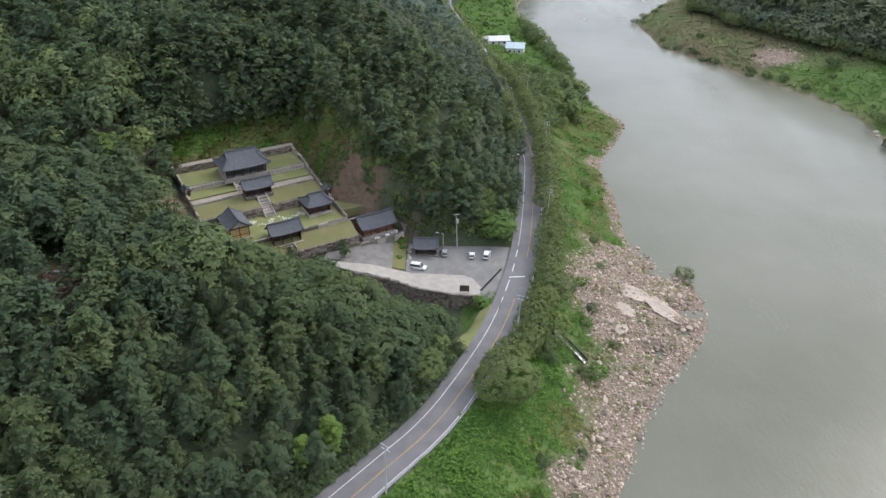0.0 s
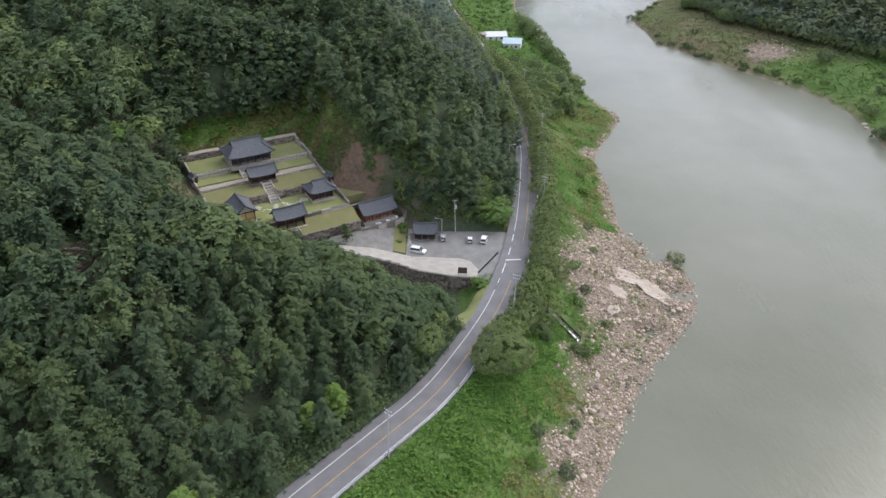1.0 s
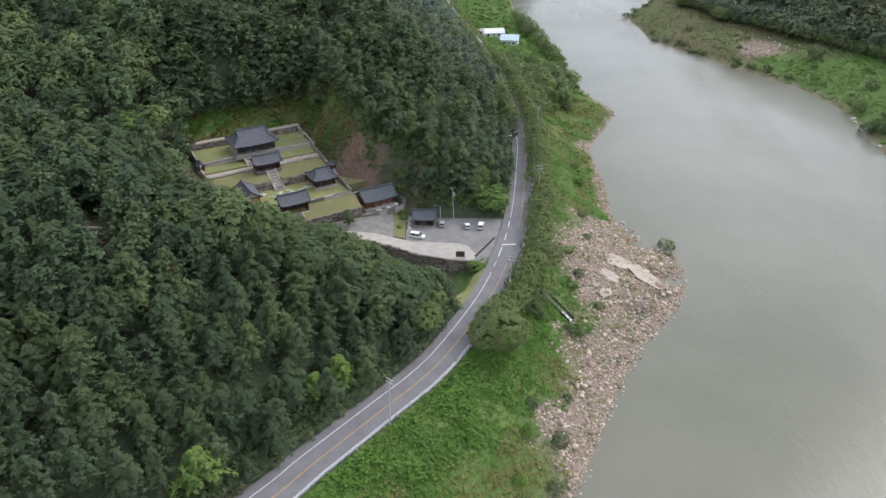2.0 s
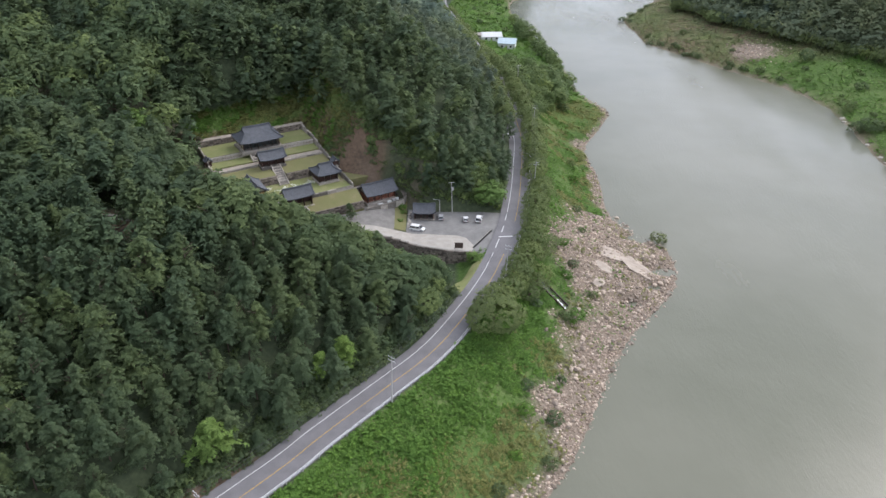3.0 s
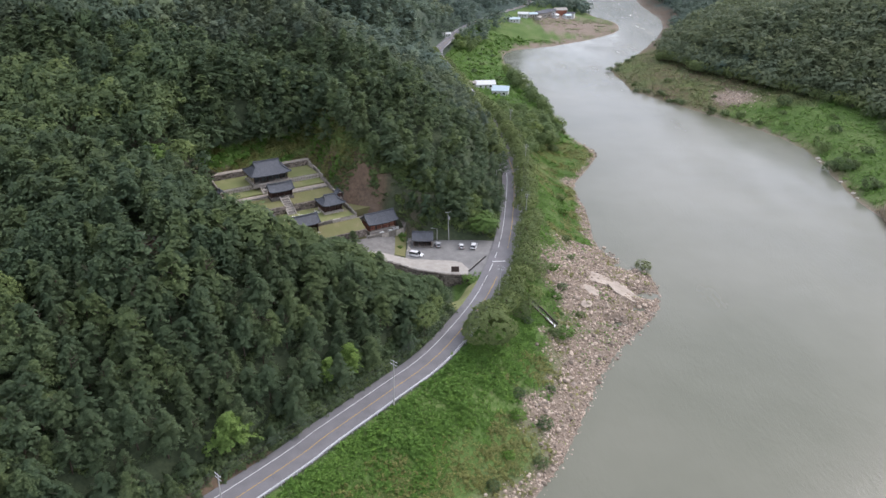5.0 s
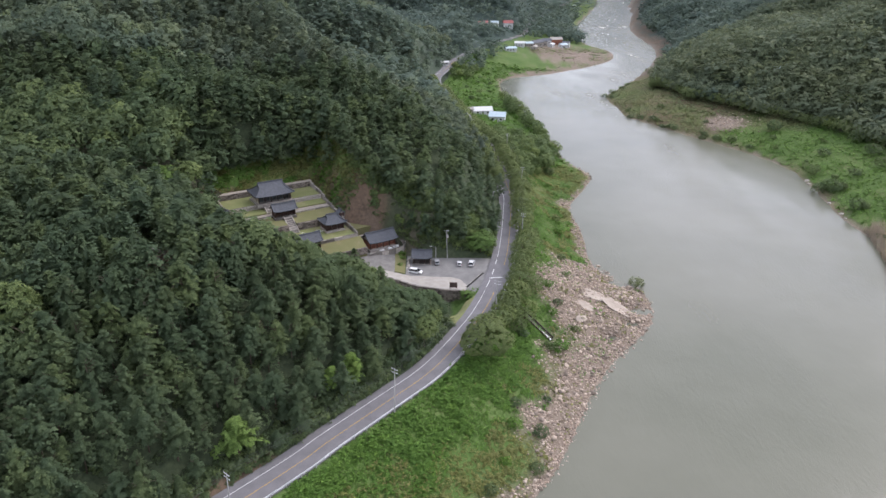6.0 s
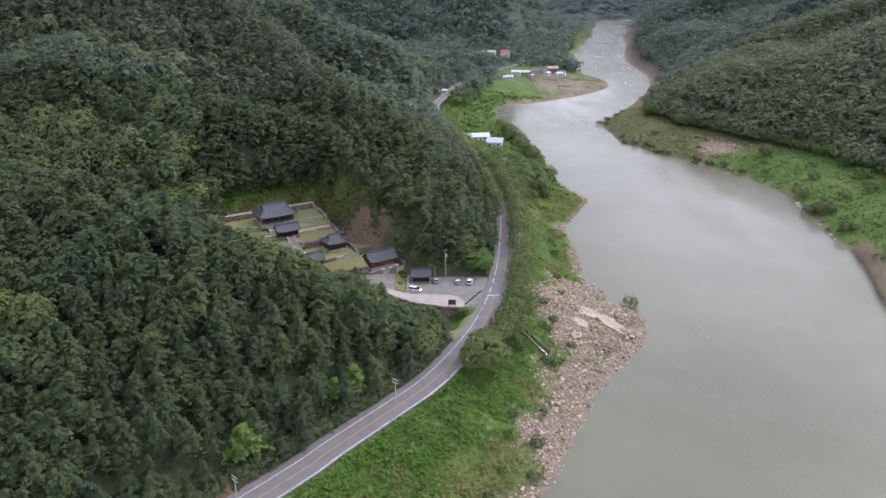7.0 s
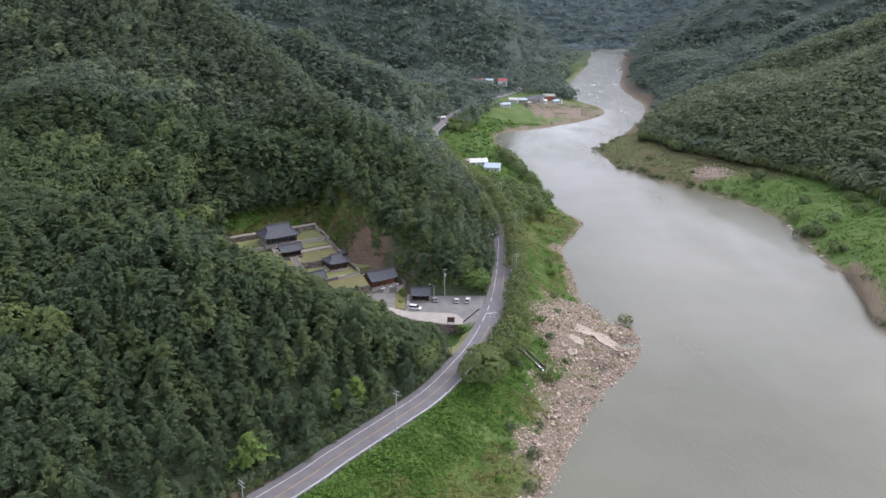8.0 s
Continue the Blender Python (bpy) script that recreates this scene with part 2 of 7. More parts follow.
M_LAWN = lawn_material("mown_lawn", (0.172, 0.196, 0.076), (0.232, 0.232, 0.108), (0.29, 0.245, 0.165))
M_LAWN_DRY = lawn_material("mown_olive_lawn", (0.160, 0.164, 0.070), (0.208, 0.190, 0.096), (0.30, 0.225, 0.165))
M_TILE = plain("grey_roof_tile", (0.082, 0.088, 0.100), 0.3, 1.2, 0.6, 0.4, 0.2)
M_TIMBER = plain("dark_red_timber", (0.072, 0.042, 0.034), 0.4, 2.0, 0.75, 0.25, 0.2)
M_PLASTER = plain("pale_plaster", (0.55, 0.50, 0.42), 0.15, 1.5, 0.9, 0.2, 0.1)
M_OCHRE = plain("ochre_plaster", (0.46, 0.31, 0.14), 0.2, 1.5, 0.9, 0.2, 0.1)
M_GREEN_DOOR = plain("grey_green_door", (0.075, 0.100, 0.096), 0.3, 2.0, 0.7, 0.3, 0.1)
M_STONE = plain("grey_stone", (0.30, 0.275, 0.245), 0.35, 1.6, 0.9, 0.2, 0.4, each=True)
M_PALE_STONE = plain("pale_dressed_stone", (0.40, 0.365, 0.315), 0.2, 1.0, 0.85, 0.25, 0.2)
M_COPING = plain("weathered_coping", (0.30, 0.275, 0.24), 0.35, 1.4, 0.9, 0.2, 0.3, each=True)
M_DARK_STONE = plain("dark_field_stone", (0.20, 0.172, 0.148), 0.45, 1.2, 0.9, 0.2, 0.5, each=True)
M_WET_STONE = plain("wet_dark_stone", (0.055, 0.05, 0.045), 0.4, 1.2, 0.35, 0.5, 0.4)
M_ROCK = plain("river_rock", (0.38, 0.315, 0.255), 0.35, 0.8, 0.9, 0.2, 0.5, each=True)
M_SLAB = plain("pale_bedrock", (0.40, 0.34, 0.28), 0.35, 0.7, 0.9, 0.2, 0.5)
M_PATH = plain("packed_earth", (0.32, 0.28, 0.23), 0.25, 0.8, 0.95, 0.15, 0.3)
M_POLE = plain("grey_concrete_pole", (0.40, 0.39, 0.38), 0.15, 2.0, 0.8, 0.3, 0.05)
M_STEEL = plain("galvanised_steel", (0.55, 0.56, 0.57), 0.12, 2.0, 0.45, 0.5, 0.05, metal=0.6)
M_CABLE = plain("cable", (0.10, 0.10, 0.10), 0.1, 2.0, 0.6, 0.3, 0.0)
M_BRICK = plain("red_brick", (0.30, 0.125, 0.080), 0.25, 2.0, 0.9, 0.2, 0.2)
M_WHITE = plain("white_paint", (0.60, 0.61, 0.60), 0.08, 1.0, 0.6, 0.4, 0.05)
M_BLUE_ROOF = plain("pale_blue_roof_sheet", (0.42, 0.52, 0.56), 0.15, 0.6, 0.5, 0.4, 0.1)
M_RED_ROOF = plain("red_roof_sheet", (0.32, 0.095, 0.085), 0.25, 0.6, 0.5, 0.4, 0.1)
M_GLASS = plain("dark_glass", (0.018, 0.020, 0.023), 0.1, 1.0, 0.08, 0.6, 0.0)
M_CAR_WHITE = plain("white_car_paint", (0.78, 0.78, 0.77), 0.04, 1.0, 0.22, 0.6, 0.0)
M_CAR_SILVER = plain("silver_car_paint", (0.52, 0.53, 0.54), 0.05, 1.0, 0.25, 0.6, 0.0, metal=0.3)
M_RUBBER = plain("tyre_rubber", (0.025, 0.025, 0.025), 0.1, 2.0, 0.8, 0.2, 0.05)
M_BROWN_PANEL = plain("dark_brown_board", (0.075, 0.052, 0.045), 0.2, 2.0, 0.6, 0.35, 0.05)
M_FOAM = plain("white_running_water", (0.62, 0.64, 0.65), 0.3, 1.5, 0.35, 0.5, 0.4)


# ---- helpers of this scene ----
def mesh_from(name, verts, faces, material, smooth=False):
    me = bpy.data.meshes.new(name)
    me.from_pydata([tuple(v) for v in verts], [], [tuple(f) for f in faces])
    me.materials.append(material)
    if smooth:
        me.polygons.foreach_set("use_smooth", [True] * len(me.polygons))
    me.update()
    return me


def part(name, bm, material, parent, label=""):
    """Links a bmesh (or a ready mesh) as one mesh object under a thing or a part."""
    if isinstance(bm, bpy.types.Mesh):
        me = bm
    else:
        me = bpy.data.meshes.new(name)
        bm.to_mesh(me)
        bm.free()
        me.materials.append(material)
    ob = new(name, me)
    ob.parent = parent
    if label:
        ob["label"] = label
    return ob


def thing(name, m, label, category, group="", kind=""):
    ob = new(name)
    ob.matrix_world = m
    return tagged(ob, label, category, group, kind)


def box(bm, lo, hi, bevel=0.0):
    """Adds a box between two corners to bm."""
    x0, y0, z0 = lo
    x1, y1, z1 = hi
    v = [bm.verts.new(p) for p in ((x0, y0, z0), (x1, y0, z0), (x1, y1, z0), (x0, y1, z0), (x0, y0, z1), (x1, y0, z1), (x1, y1, z1), (x0, y1, z1))]
    fs = [bm.faces.new([v[i] for i in q]) for q in ((3, 2, 1, 0), (4, 5, 6, 7), (0, 1, 5, 4), (1, 2, 6, 5), (2, 3, 7, 6), (3, 0, 4, 7))]
    if bevel:
        bmesh.ops.bevel(bm, geom=list({e for f in fs for e in f.edges}), offset=bevel, segments=1, affect="EDGES")
    return bm


def boxes(*pairs, bevel=0.0):
    bm = bmesh.new()
    for lo, hi in pairs:
        box(bm, lo, hi, bevel)
    return bm


def tube(bm, a, b, r0, r1=None, sides=8):
    """Adds a tapered round bar from a to b to bm."""
    a, b = Vector(a), Vector(b)
    r1 = r0 if r1 is None else r1
    q = (b - a).to_track_quat("Z", "Y")
    rings = []
    for p, r in ((a, r0), (b, r1)):
        rings.append([bm.verts.new(p + q @ Vector((math.cos(i * math.tau / sides) * r, math.sin(i * math.tau / sides) * r, 0))) for i in range(sides)])
    for i in range(sides):
        j = (i + 1) % sides
        bm.faces.new((rings[0][i], rings[0][j], rings[1][j], rings[1][i]))
    bm.faces.new(rings[0][::-1])
    bm.faces.new(rings[1])
    return bm


RNG = np.random.default_rng(7)


def value_noise(x, y, size, seed=0):
    """Smooth noise from -1 to 1 with patches of about that size."""
    t = np.random.default_rng(seed).uniform(-1, 1, (64, 64))
    u, v = np.asarray(x) / size + 1000, np.asarray(y) / size + 1000
    i, j = np.floor(u).astype(int), np.floor(v).astype(int)
    f, g = u - i, v - j
    f, g = f * f * (3 - 2 * f), g * g * (3 - 2 * g)
    a, b = t[i % 64, j % 64], t[(i + 1) % 64, j % 64]
    c, d = t[i % 64, (j + 1) % 64], t[(i + 1) % 64, (j + 1) % 64]
    return (a * (1 - f) + b * f) * (1 - g) + (c * (1 - f) + d * f) * g


def smooth_line(points, step):
    """A line through the points, rounded and cut into even steps."""
    p = np.array(points, float)
    q = np.vstack([2 * p[0] - p[1], p, 2 * p[-1] - p[-2]])
    out = []
    for i in range(1, len(q) - 2):
        n = max(2, int(np.linalg.norm(q[i + 1] - q[i]) / step))
        t = np.linspace(0, 1, n, endpoint=False)[:, None]
        out.append(0.5 * (2 * q[i] + (q[i + 1] - q[i - 1]) * t + (2 * q[i - 1] - 5 * q[i] + 4 * q[i + 1] - q[i + 2]) * t**2
                          + (3 * q[i] - q[i - 1] - 3 * q[i + 1] + q[i + 2]) * t**3))
    return np.vstack(out + [p[-1:]])


def even(line, step):
    """The same line, cut into steps of that length."""
    p = np.array(line, float)
    s = np.concatenate([[0], np.cumsum(np.linalg.norm(np.diff(p, axis=0), axis=1))])
    t = np.arange(0, s[-1], step)
    return np.stack([np.interp(t, s, p[:, 0]), np.interp(t, s, p[:, 1])], -1)


def far_from(x, y, line):
    """The distance of each place to a line."""
    best = np.full(np.shape(x), 1e9)
    line = line[:: max(1, len(line) // 130)]
    for (ax, ay), (bx, by) in zip(line[:-1], line[1:]):
        dx, dy = bx - ax, by - ay
        t = np.clip(((x - ax) * dx + (y - ay) * dy) / (dx * dx + dy * dy + 1e-9), 0, 1)
        best = np.minimum(best, np.hypot(x - ax - t * dx, y - ay - t * dy))
    return best


def ease(a, b, v):
    t = np.clip((v - a) / (b - a), 0, 1)
    return t * t * (3 - 2 * t)


# ---- the plan: river banks, road, shrine ----
BANK_LEFT = smooth_line([(-150, -160), (-75, -50), (-25, 20), (10, 60), (29, 86), (37, 102), (44, 118), (54, 135), (69, 153), (76, 166), (77, 184), (68, 195), (62, 207),
             (63, 224), (65, 247), (64, 275), (75, 300), (86, 326), (84, 343), (76, 361), (76, 396), (70, 470), (58, 550), (57, 619), (70, 655),
             (113, 679), (166, 731), (205, 790), (213, 860), (198, 914), (201, 1019), (225, 1150), (308, 1446), (402, 1809), (553, 2393), (900, 3200)], 7.0)
BANK_RIGHT = smooth_line([(120, -160), (150, -20), (166, 90), (176, 180), (187, 213), (196, 243), (195, 266), (201, 291), (206, 318), (208, 338), (203, 366), (189, 395), (174, 423), (157, 459), (145, 483),
              (145, 520), (145, 560), (163, 592), (200, 660), (250, 776), (280, 883), (293, 1019), (315, 1149), (380, 1376), (457, 1704), (564, 2064), (690, 2397), (1000, 3100)], 7.0)
ROAD = smooth_line([(-170, -90), (-90, 4), (-37, 63), (-25, 78), (-12, 94), (-4, 104), (3, 116), (13, 138), (20, 161), (24, 180), (27, 200), (30, 226), (32, 250), (31, 285),
        (27, 340), (16, 420), (4, 490), (-3, 551), (4, 600), (22, 690), (58, 790), (110, 900), (140, 1050), (215, 1300), (300, 1600)], 3.0)
ROAD_Z = 16.0
SHRINE = Matrix.Translation((-67.4, 203.7, 0)) @ Matrix.Rotation(radians(31.5), 4, "Z")
S_COS, S_SIN = math.cos(radians(31.5)), math.sin(radians(31.5))


def to_shrine(x, y):
    dx, dy = x + 67.4, y - 203.7
    return dx * S_COS + dy * S_SIN, -dx * S_SIN + dy * S_COS


def from_shrine(lx, ly):
    return -67.4 + lx * S_COS - ly * S_SIN, 203.7 + lx * S_SIN + ly * S_COS


# crests of the hills: x, y and height of the ground along each
LEFT_RIDGES = [
    [(30, 266, 12), (12, 262, 22), (-6, 256, 37), (-22, 256, 55), (-50, 284, 66), (-70, 302, 74), (-89, 325, 86), (-111, 350, 100), (-135, 372, 114), (-200, 410, 150), (-330, 480, 225)],
    [(-160, 330, 94), (-152, 312, 90), (-168, 278, 85), (-180, 236, 66)],
    [(-6, 548, 15), (-22, 546, 34), (-40, 548, 50), (-66, 566, 68), (-98, 586, 78), (-130, 615, 94), (-190, 645, 102), (-300, 680, 160)],
    [(210, 1060, 6), (184, 1055, 32), (142, 1050, 60), (100, 1050, 95), (73, 1052, 110), (39, 1056, 126), (-60, 1070, 160), (-250, 1100, 230)],
    [(205, 1380, 10), (120, 1400, 70), (20, 1440, 130), (-250, 1560, 250)],
    [(330, 1900, 30), (180, 1980, 130), (-100, 2200, 300)]]
RIGHT_RIDGES = [
    [(196, 636, 10), (240, 655, 24), (330, 672, 46), (412, 686, 76), (520, 700, 116), (760, 730, 200)],
    [(312, 1130, 4), (385, 1210, 32), (480, 1320, 84), (630, 1420, 150), (950, 1560, 270)],
    [(255, 820, 4), (330, 850, 26), (430, 890, 58), (600, 960, 120), (900, 1050, 220)],
    [(560, 1900, 20), (760, 1960, 130), (1100, 2080, 270)]]


def ridge(x, y, crest, fall, right_fall=None, rounding=12.0):
    """The height of a hill that falls away on both sides of its crest, on the right of its line perhaps more steeply."""
    p = np.array(crest, float)
    best = np.full(np.shape(x), -1e3)
    for (ax, ay, az), (bx, by, bz) in zip(p[:-1], p[1:]):
        dx, dy = bx - ax, by - ay
        t = np.clip(((x - ax) * dx + (y - ay) * dy) / (dx * dx + dy * dy), 0, 1)
        away = np.hypot(x - ax - t * dx, y - ay - t * dy)
        down = np.where(dx * (y - ay) - dy * (x - ax) < 0, right_fall or fall, fall)
        best = np.maximum(best, az + (bz - az) * t - down * (np.hypot(away, rounding) - rounding))
    return best


def blend_up(a, b, reach=9.0):
    """The higher of two heights, with a soft join."""
    h = np.maximum(reach - np.abs(a - b), 0) / reach
    return np.maximum(a, b) + h * h * reach * 0.25


def lot_level(x):
    return np.interp(x, [-40, -22, -10, 0], [20.0, 18.6, 15.5, 15.3])


def ground_height(x, y):
    """The height of the ground and how stony, grassy and bare it is."""
    x, y = np.asarray(x, float), np.asarray(y, float)
    xl, xr, xc = (np.interp(y, ln[:, 1], ln[:, 0]) for ln in (BANK_LEFT, BANK_RIGHT, ROAD))
    dl, dr, dc = far_from(x, y, BANK_LEFT), far_from(x, y, BANK_RIGHT), far_from(x, y, ROAD)
    wet = (x > xl) & (x < xr)
    n1, n2, n3 = value_noise(x, y, 60, 1), value_noise(x, y, 17, 2), value_noise(x, y, 5, 3)
    # slope between the road and the river
    q = dl / (dl + np.maximum(dc - 4.5, 0) + 1e-6)
    z_bank = (ROAD_Z - 0.25) * np.where(q < 0.45, q * 0.75, 0.3375 + (q - 0.45) * 1.2045) + np.where(dc > 6, 0.5 * n2 + 0.25 * n3, 0) * np.clip(dl / 8, 0, 1)
    # wooded hill above the road
    d = np.maximum(dc - 5.5, 0)
    cap = np.interp(y, [225, 300, 900], [46, 20, 18])
    hill = cap * (1 - np.exp(-d * 0.78 / cap)) + 0.30 * np.maximum(d - 170, 0) * (1 - ease(250, 330, y))
    hill = hill + 8 * np.exp(-(((x + 62) / 30) ** 2 + ((y - 96) / 26) ** 2)) * np.clip(d / 30, 0, 1) + 12 * np.exp(-(((x + 108) / 34) ** 2 + ((y - 246) / 34) ** 2))
    hill = hill + 5 * np.exp(-(((x + 66) / 18) ** 2 + ((y - 50) / 18) ** 2)) * np.clip(d / 15, 0, 1)
    hill = hill - 17 * np.exp(-(far_from(x, y, [(-30, 160), (-150, 190), (-190, 215)]) / 26) ** 2) * np.clip(d / 40, 0, 1)
    hill = hill + (3.5 * n1 + 1.0 * n2) * np.clip(d / 50, 0, 1) + 14 * value_noise(x, y, 170, 5) * ease(150, 400, d)
    rough = 5 * value_noise(x, y, 45, 31) + 9 * value_noise(x, y, 120, 32)
    for k, crest in enumerate(LEFT_RIDGES):
        top = ridge(x, y, crest, *((0.66, 1.15), (0.45,), (0.55,), (0.66,), (0.55,), (0.5,))[k]) + rough * (0.3, 0.3, 0.5, 1, 1, 1)[k] * np.clip(d / 60, 0, 1) - (ROAD_Z - 0.25)
        hill = blend_up(hill, top * ease(0, 14, d) - 30 * (1 - ease(0, 14, d)))
    z_left = np.where(x < xc, ROAD_Z - 0.25 + hill, z_bank)
    # right bank: grass shelf, then the hill
    shelf = np.interp(y, [0, 400, 520, 620, 3000], [66, 62, 55, 24, 24])
    er = np.maximum(dr - shelf, 0)
    z_right = 9 * (1 - np.exp(-dr / 22)) + 0.05 * dr + np.interp(y, [480, 600, 760], [120, 70, 34]) * (1 - np.exp(-er * 0.52 / np.interp(y, [480, 600, 760], [120, 70, 34]))) + 0.08 * np.maximum(er - 120, 0)
    z_right = z_right + (7 * n1 + 14 * value_noise(x, y, 110, 9)) * np.clip(er / 70, 0, 1) + 0.5 * n2 * np.clip(dr / 10, 0, 1)
    for crest in RIGHT_RIDGES:
        z_right = blend_up(z_right, ridge(x, y, crest, 0.5) + rough * np.clip(er / 60, 0, 1) - 20 * (1 - ease(0, 15, er)))
    z = np.where(x < xl, z_left, z_right)
    z = np.where(wet, -np.minimum(np.minimum(dl, dr) * 0.12, 4.0) - 0.02, z)
    # the valley closes far away
    z = z + 0.30 * np.maximum(y - 2380 - 0.25 * (x - 600), 0) * (1 + 0.3 * value_noise(x, y, 500, 11))
    # flats of the village and the low fields beyond the first spur
    flat = ease(330, 420, y) * (1 - ease(560, 700, y)) * (x > xc) * (x < xl)
    z = z * (1 - flat) + flat * np.minimum(z, 2 + 7 * q)
    # shrine terraces and the yards below them
    lx, ly = to_shrine(x, y)
    level = np.interp(ly, [-75, -58, -50, -46.2, -46, -41.2, -41, -27.2, -26.8, -18, -17.6, -10.6, -10.2, 1.5, 2.0, 20], [15.2, 15.4, 18.6, 19.2, 21.2, 22.0, 24.6, 24.8, 26.4, 28.2, 28.9, 29.2, 30.8, 31.0, 33.0, 42])
    edge = np.maximum(np.maximum(np.abs(lx) - 19.5, np.maximum(ly - 14, -47 - ly)), 0)
    inside = 1 - ease(0, 13, edge)
    z = z * (1 - inside) + level * inside
    lot = 1 - ease(0, 7, np.maximum(np.maximum(-37 - x - 0.45 * (y - 172), x - 22), y - np.interp(x, [-17, -3], [187, 181])))
    lot = lot * (x < xc) * (1 - ease(-0.3, 0.8, 157.0 + 0.245 * np.clip(1 - x, -10, 45) - y))
    z = z * (1 - lot) + lot_level(x) * lot
    creek = np.minimum(1, 1.9 * np.exp(-((far_from(x, y, [(12, 148), (-4, 150), (-30, 155), (-60, 157)]) / 9.5) ** 2))) * np.clip((dc - 5.5) / 5, 0, 1) * (1 - lot)
    z = z - creek * np.maximum(z - np.interp(x, [-60, -30, 0, 10], [22, 15, 10.5, 11]), 0) * 0.95
    dip = np.exp(-((far_from(x, y, [(8, 138), (-22, 141), (-62, 146)]) / 17) ** 2)) * np.clip((dc - 5.5) / 12, 0, 1) * (1 - lot) * (1 - inside)
    z = z - dip * np.clip(z - 12, 0, 7)
    foot = y - 155.1 - 0.245 * (1 - x)
    z = np.where((foot > -2.5) & (foot < 2.6) & (x > -30) & (x < 9.5), np.minimum(z, lot_level(x) - np.where(foot < 0.4, 2.2, 0.4)), z)
    # pools among the shore stones
    for px, py, ra, rb in ((66, 159.5, 5.5, 2.8), (71, 169, 6.0, 4.4), (67, 190.5, 6.5, 3.6), (57, 149.5, 5.5, 2.6)):
        pool = 1 - ease(0.5, 1.25, np.hypot((x - px) / ra, (y - py) / rb) + 0.25 * n3)
        z = z * (1 - pool) + pool * np.minimum(z, -0.12)
    # where it is stony, grassy or bare
    stony = np.where(wet, 1.0, np.where(x < xl, 1 - ease(np.where(y < 205, np.interp(y, [90, 112, 138, 150], [0.14, 0.27, 0.29, 0.30]), 0.04), np.where(y < 205, np.interp(y, [90, 112, 138, 150], [0.42, 0.62, 0.68, 0.76]), 0.17), q + np.where(y < 205, 0.17, 0.09) * n2 + 0.12 * n3), 0.35 * (1 - ease(1, 5, dr + 2.5 * n2 + 1.5 * n3))))
    stony = np.maximum(stony, (1 - ease(18, 30, np.hypot(x - 58, (y - 162) * 0.75) + 5 * n2 + 2 * n3)) * (x < xl))
    stony = np.where((y > 300) & (x < xl) & (y < 640), 0.8 * (1 - ease(1.0, 4.5, dl + 2.0 * n2 + n3)), stony)
    stony = np.where((y > 880) & (x < xl), stony * 0.25, stony)
    stony = np.where(y > 2380 + 0.25 * (x - 600), 0, stony)
    sand = np.exp(-((np.hypot((x - 150) / 60, (y - 800) / 75)) ** 2)) + 0.8 * np.exp(-((np.hypot((x - 203) / 22, (y - 432) / 22)) ** 2)) + 0.22 * n3
    stony = np.clip(np.maximum(stony, ease(0.35, 0.7, sand + 0.2 * n2)), 0, 1)
    meadow = np.where((x > xc) & (x < xl) & (dc > 4), 1.0, 0.0)
    meadow = np.maximum(meadow, ((x > xr) & (dr < shelf)) * 1.0)
    meadow = np.maximum(meadow, (np.abs(lx - 2) < 24 + 2 * n3) * (ly > 1) * (ly < 15 + 2.0 * n2))
    meadow = np.maximum(meadow, (lx > 18) * (lx < 31) * (ly > -22) * (ly < 19))
    meadow = np.maximum(meadow, (x > 4) * (x < xc - 4) * (y > 128) * (y < 156))
    closing = y > 2300 + 0.25 * (x - 600)
    meadow, stony = np.where(closing | ((x > xr) & (y > 660)), 0, meadow), np.where(closing, 0, stony)
    soil = (1 - ease(0, 5, np.maximum(np.abs(lx - 27) - 6, np.abs(ly + 27) - 7.5) + 2.5 * n3)) * (x < xc)
    soil = np.maximum(soil, (1 - ease(0, 1.2, np.abs(dc - 6.2) - 0.7)) * (y < 72) * 0.9) * (x < xc)
    soil = np.maximum(soil, 1 - ease(0.7, 1.3, np.hypot((x + 73.5) / 7.5, (y - 110) / 7)))
    soil = np.maximum(soil, (x > xr) * (dr < shelf) * (y < 2300) * ease(392, 432, y + 22 * n2) * np.clip(0.55 + 0.4 * n2 + 0.35 * n3, 0, 0.9))
    soil = np.maximum(soil, (x > xr) * (y < 640) * 0.7 * (1 - ease(0.5, 3, dr + 1.5 * n2)))
    soil = np.maximum(soil, (x > xr) * (y > 640) * (y < 2300) * 0.8 * (1 - ease(4, 14, dr)))
    soil = np.maximum(soil, 0.9 * (1 - ease(0, 2.2, np.minimum(np.maximum(np.abs(lx) - 21.5, np.abs(ly - 3.2) - 1.6), np.maximum(np.abs(lx - 22.5) - 2.6, np.abs(ly + 9) - 12)) + 1.3 * n3 + 0.8 * n2)))
    soil = np.maximum(soil, 0.85 * (1 - ease(0, 3, np.maximum(np.abs(lx + 24) - 4, np.abs(ly + 18) - 6) + n3)))
    return z, np.clip(stony, 0, 1), np.clip(meadow, 0, 1), np.clip(soil, 0, 1)


def graded(lo, fine_lo, fine_hi, hi, step, grow):
    out = list(np.arange(fine_lo, fine_hi, step))
    s, v = step, out[-1]
    while v < hi:
        s *= grow
        v += s
        out.append(v)
    s, v = step, out[0]
    while v > lo:
        s *= grow
        v -= s
        out.insert(0, v)
    return np.array(out)


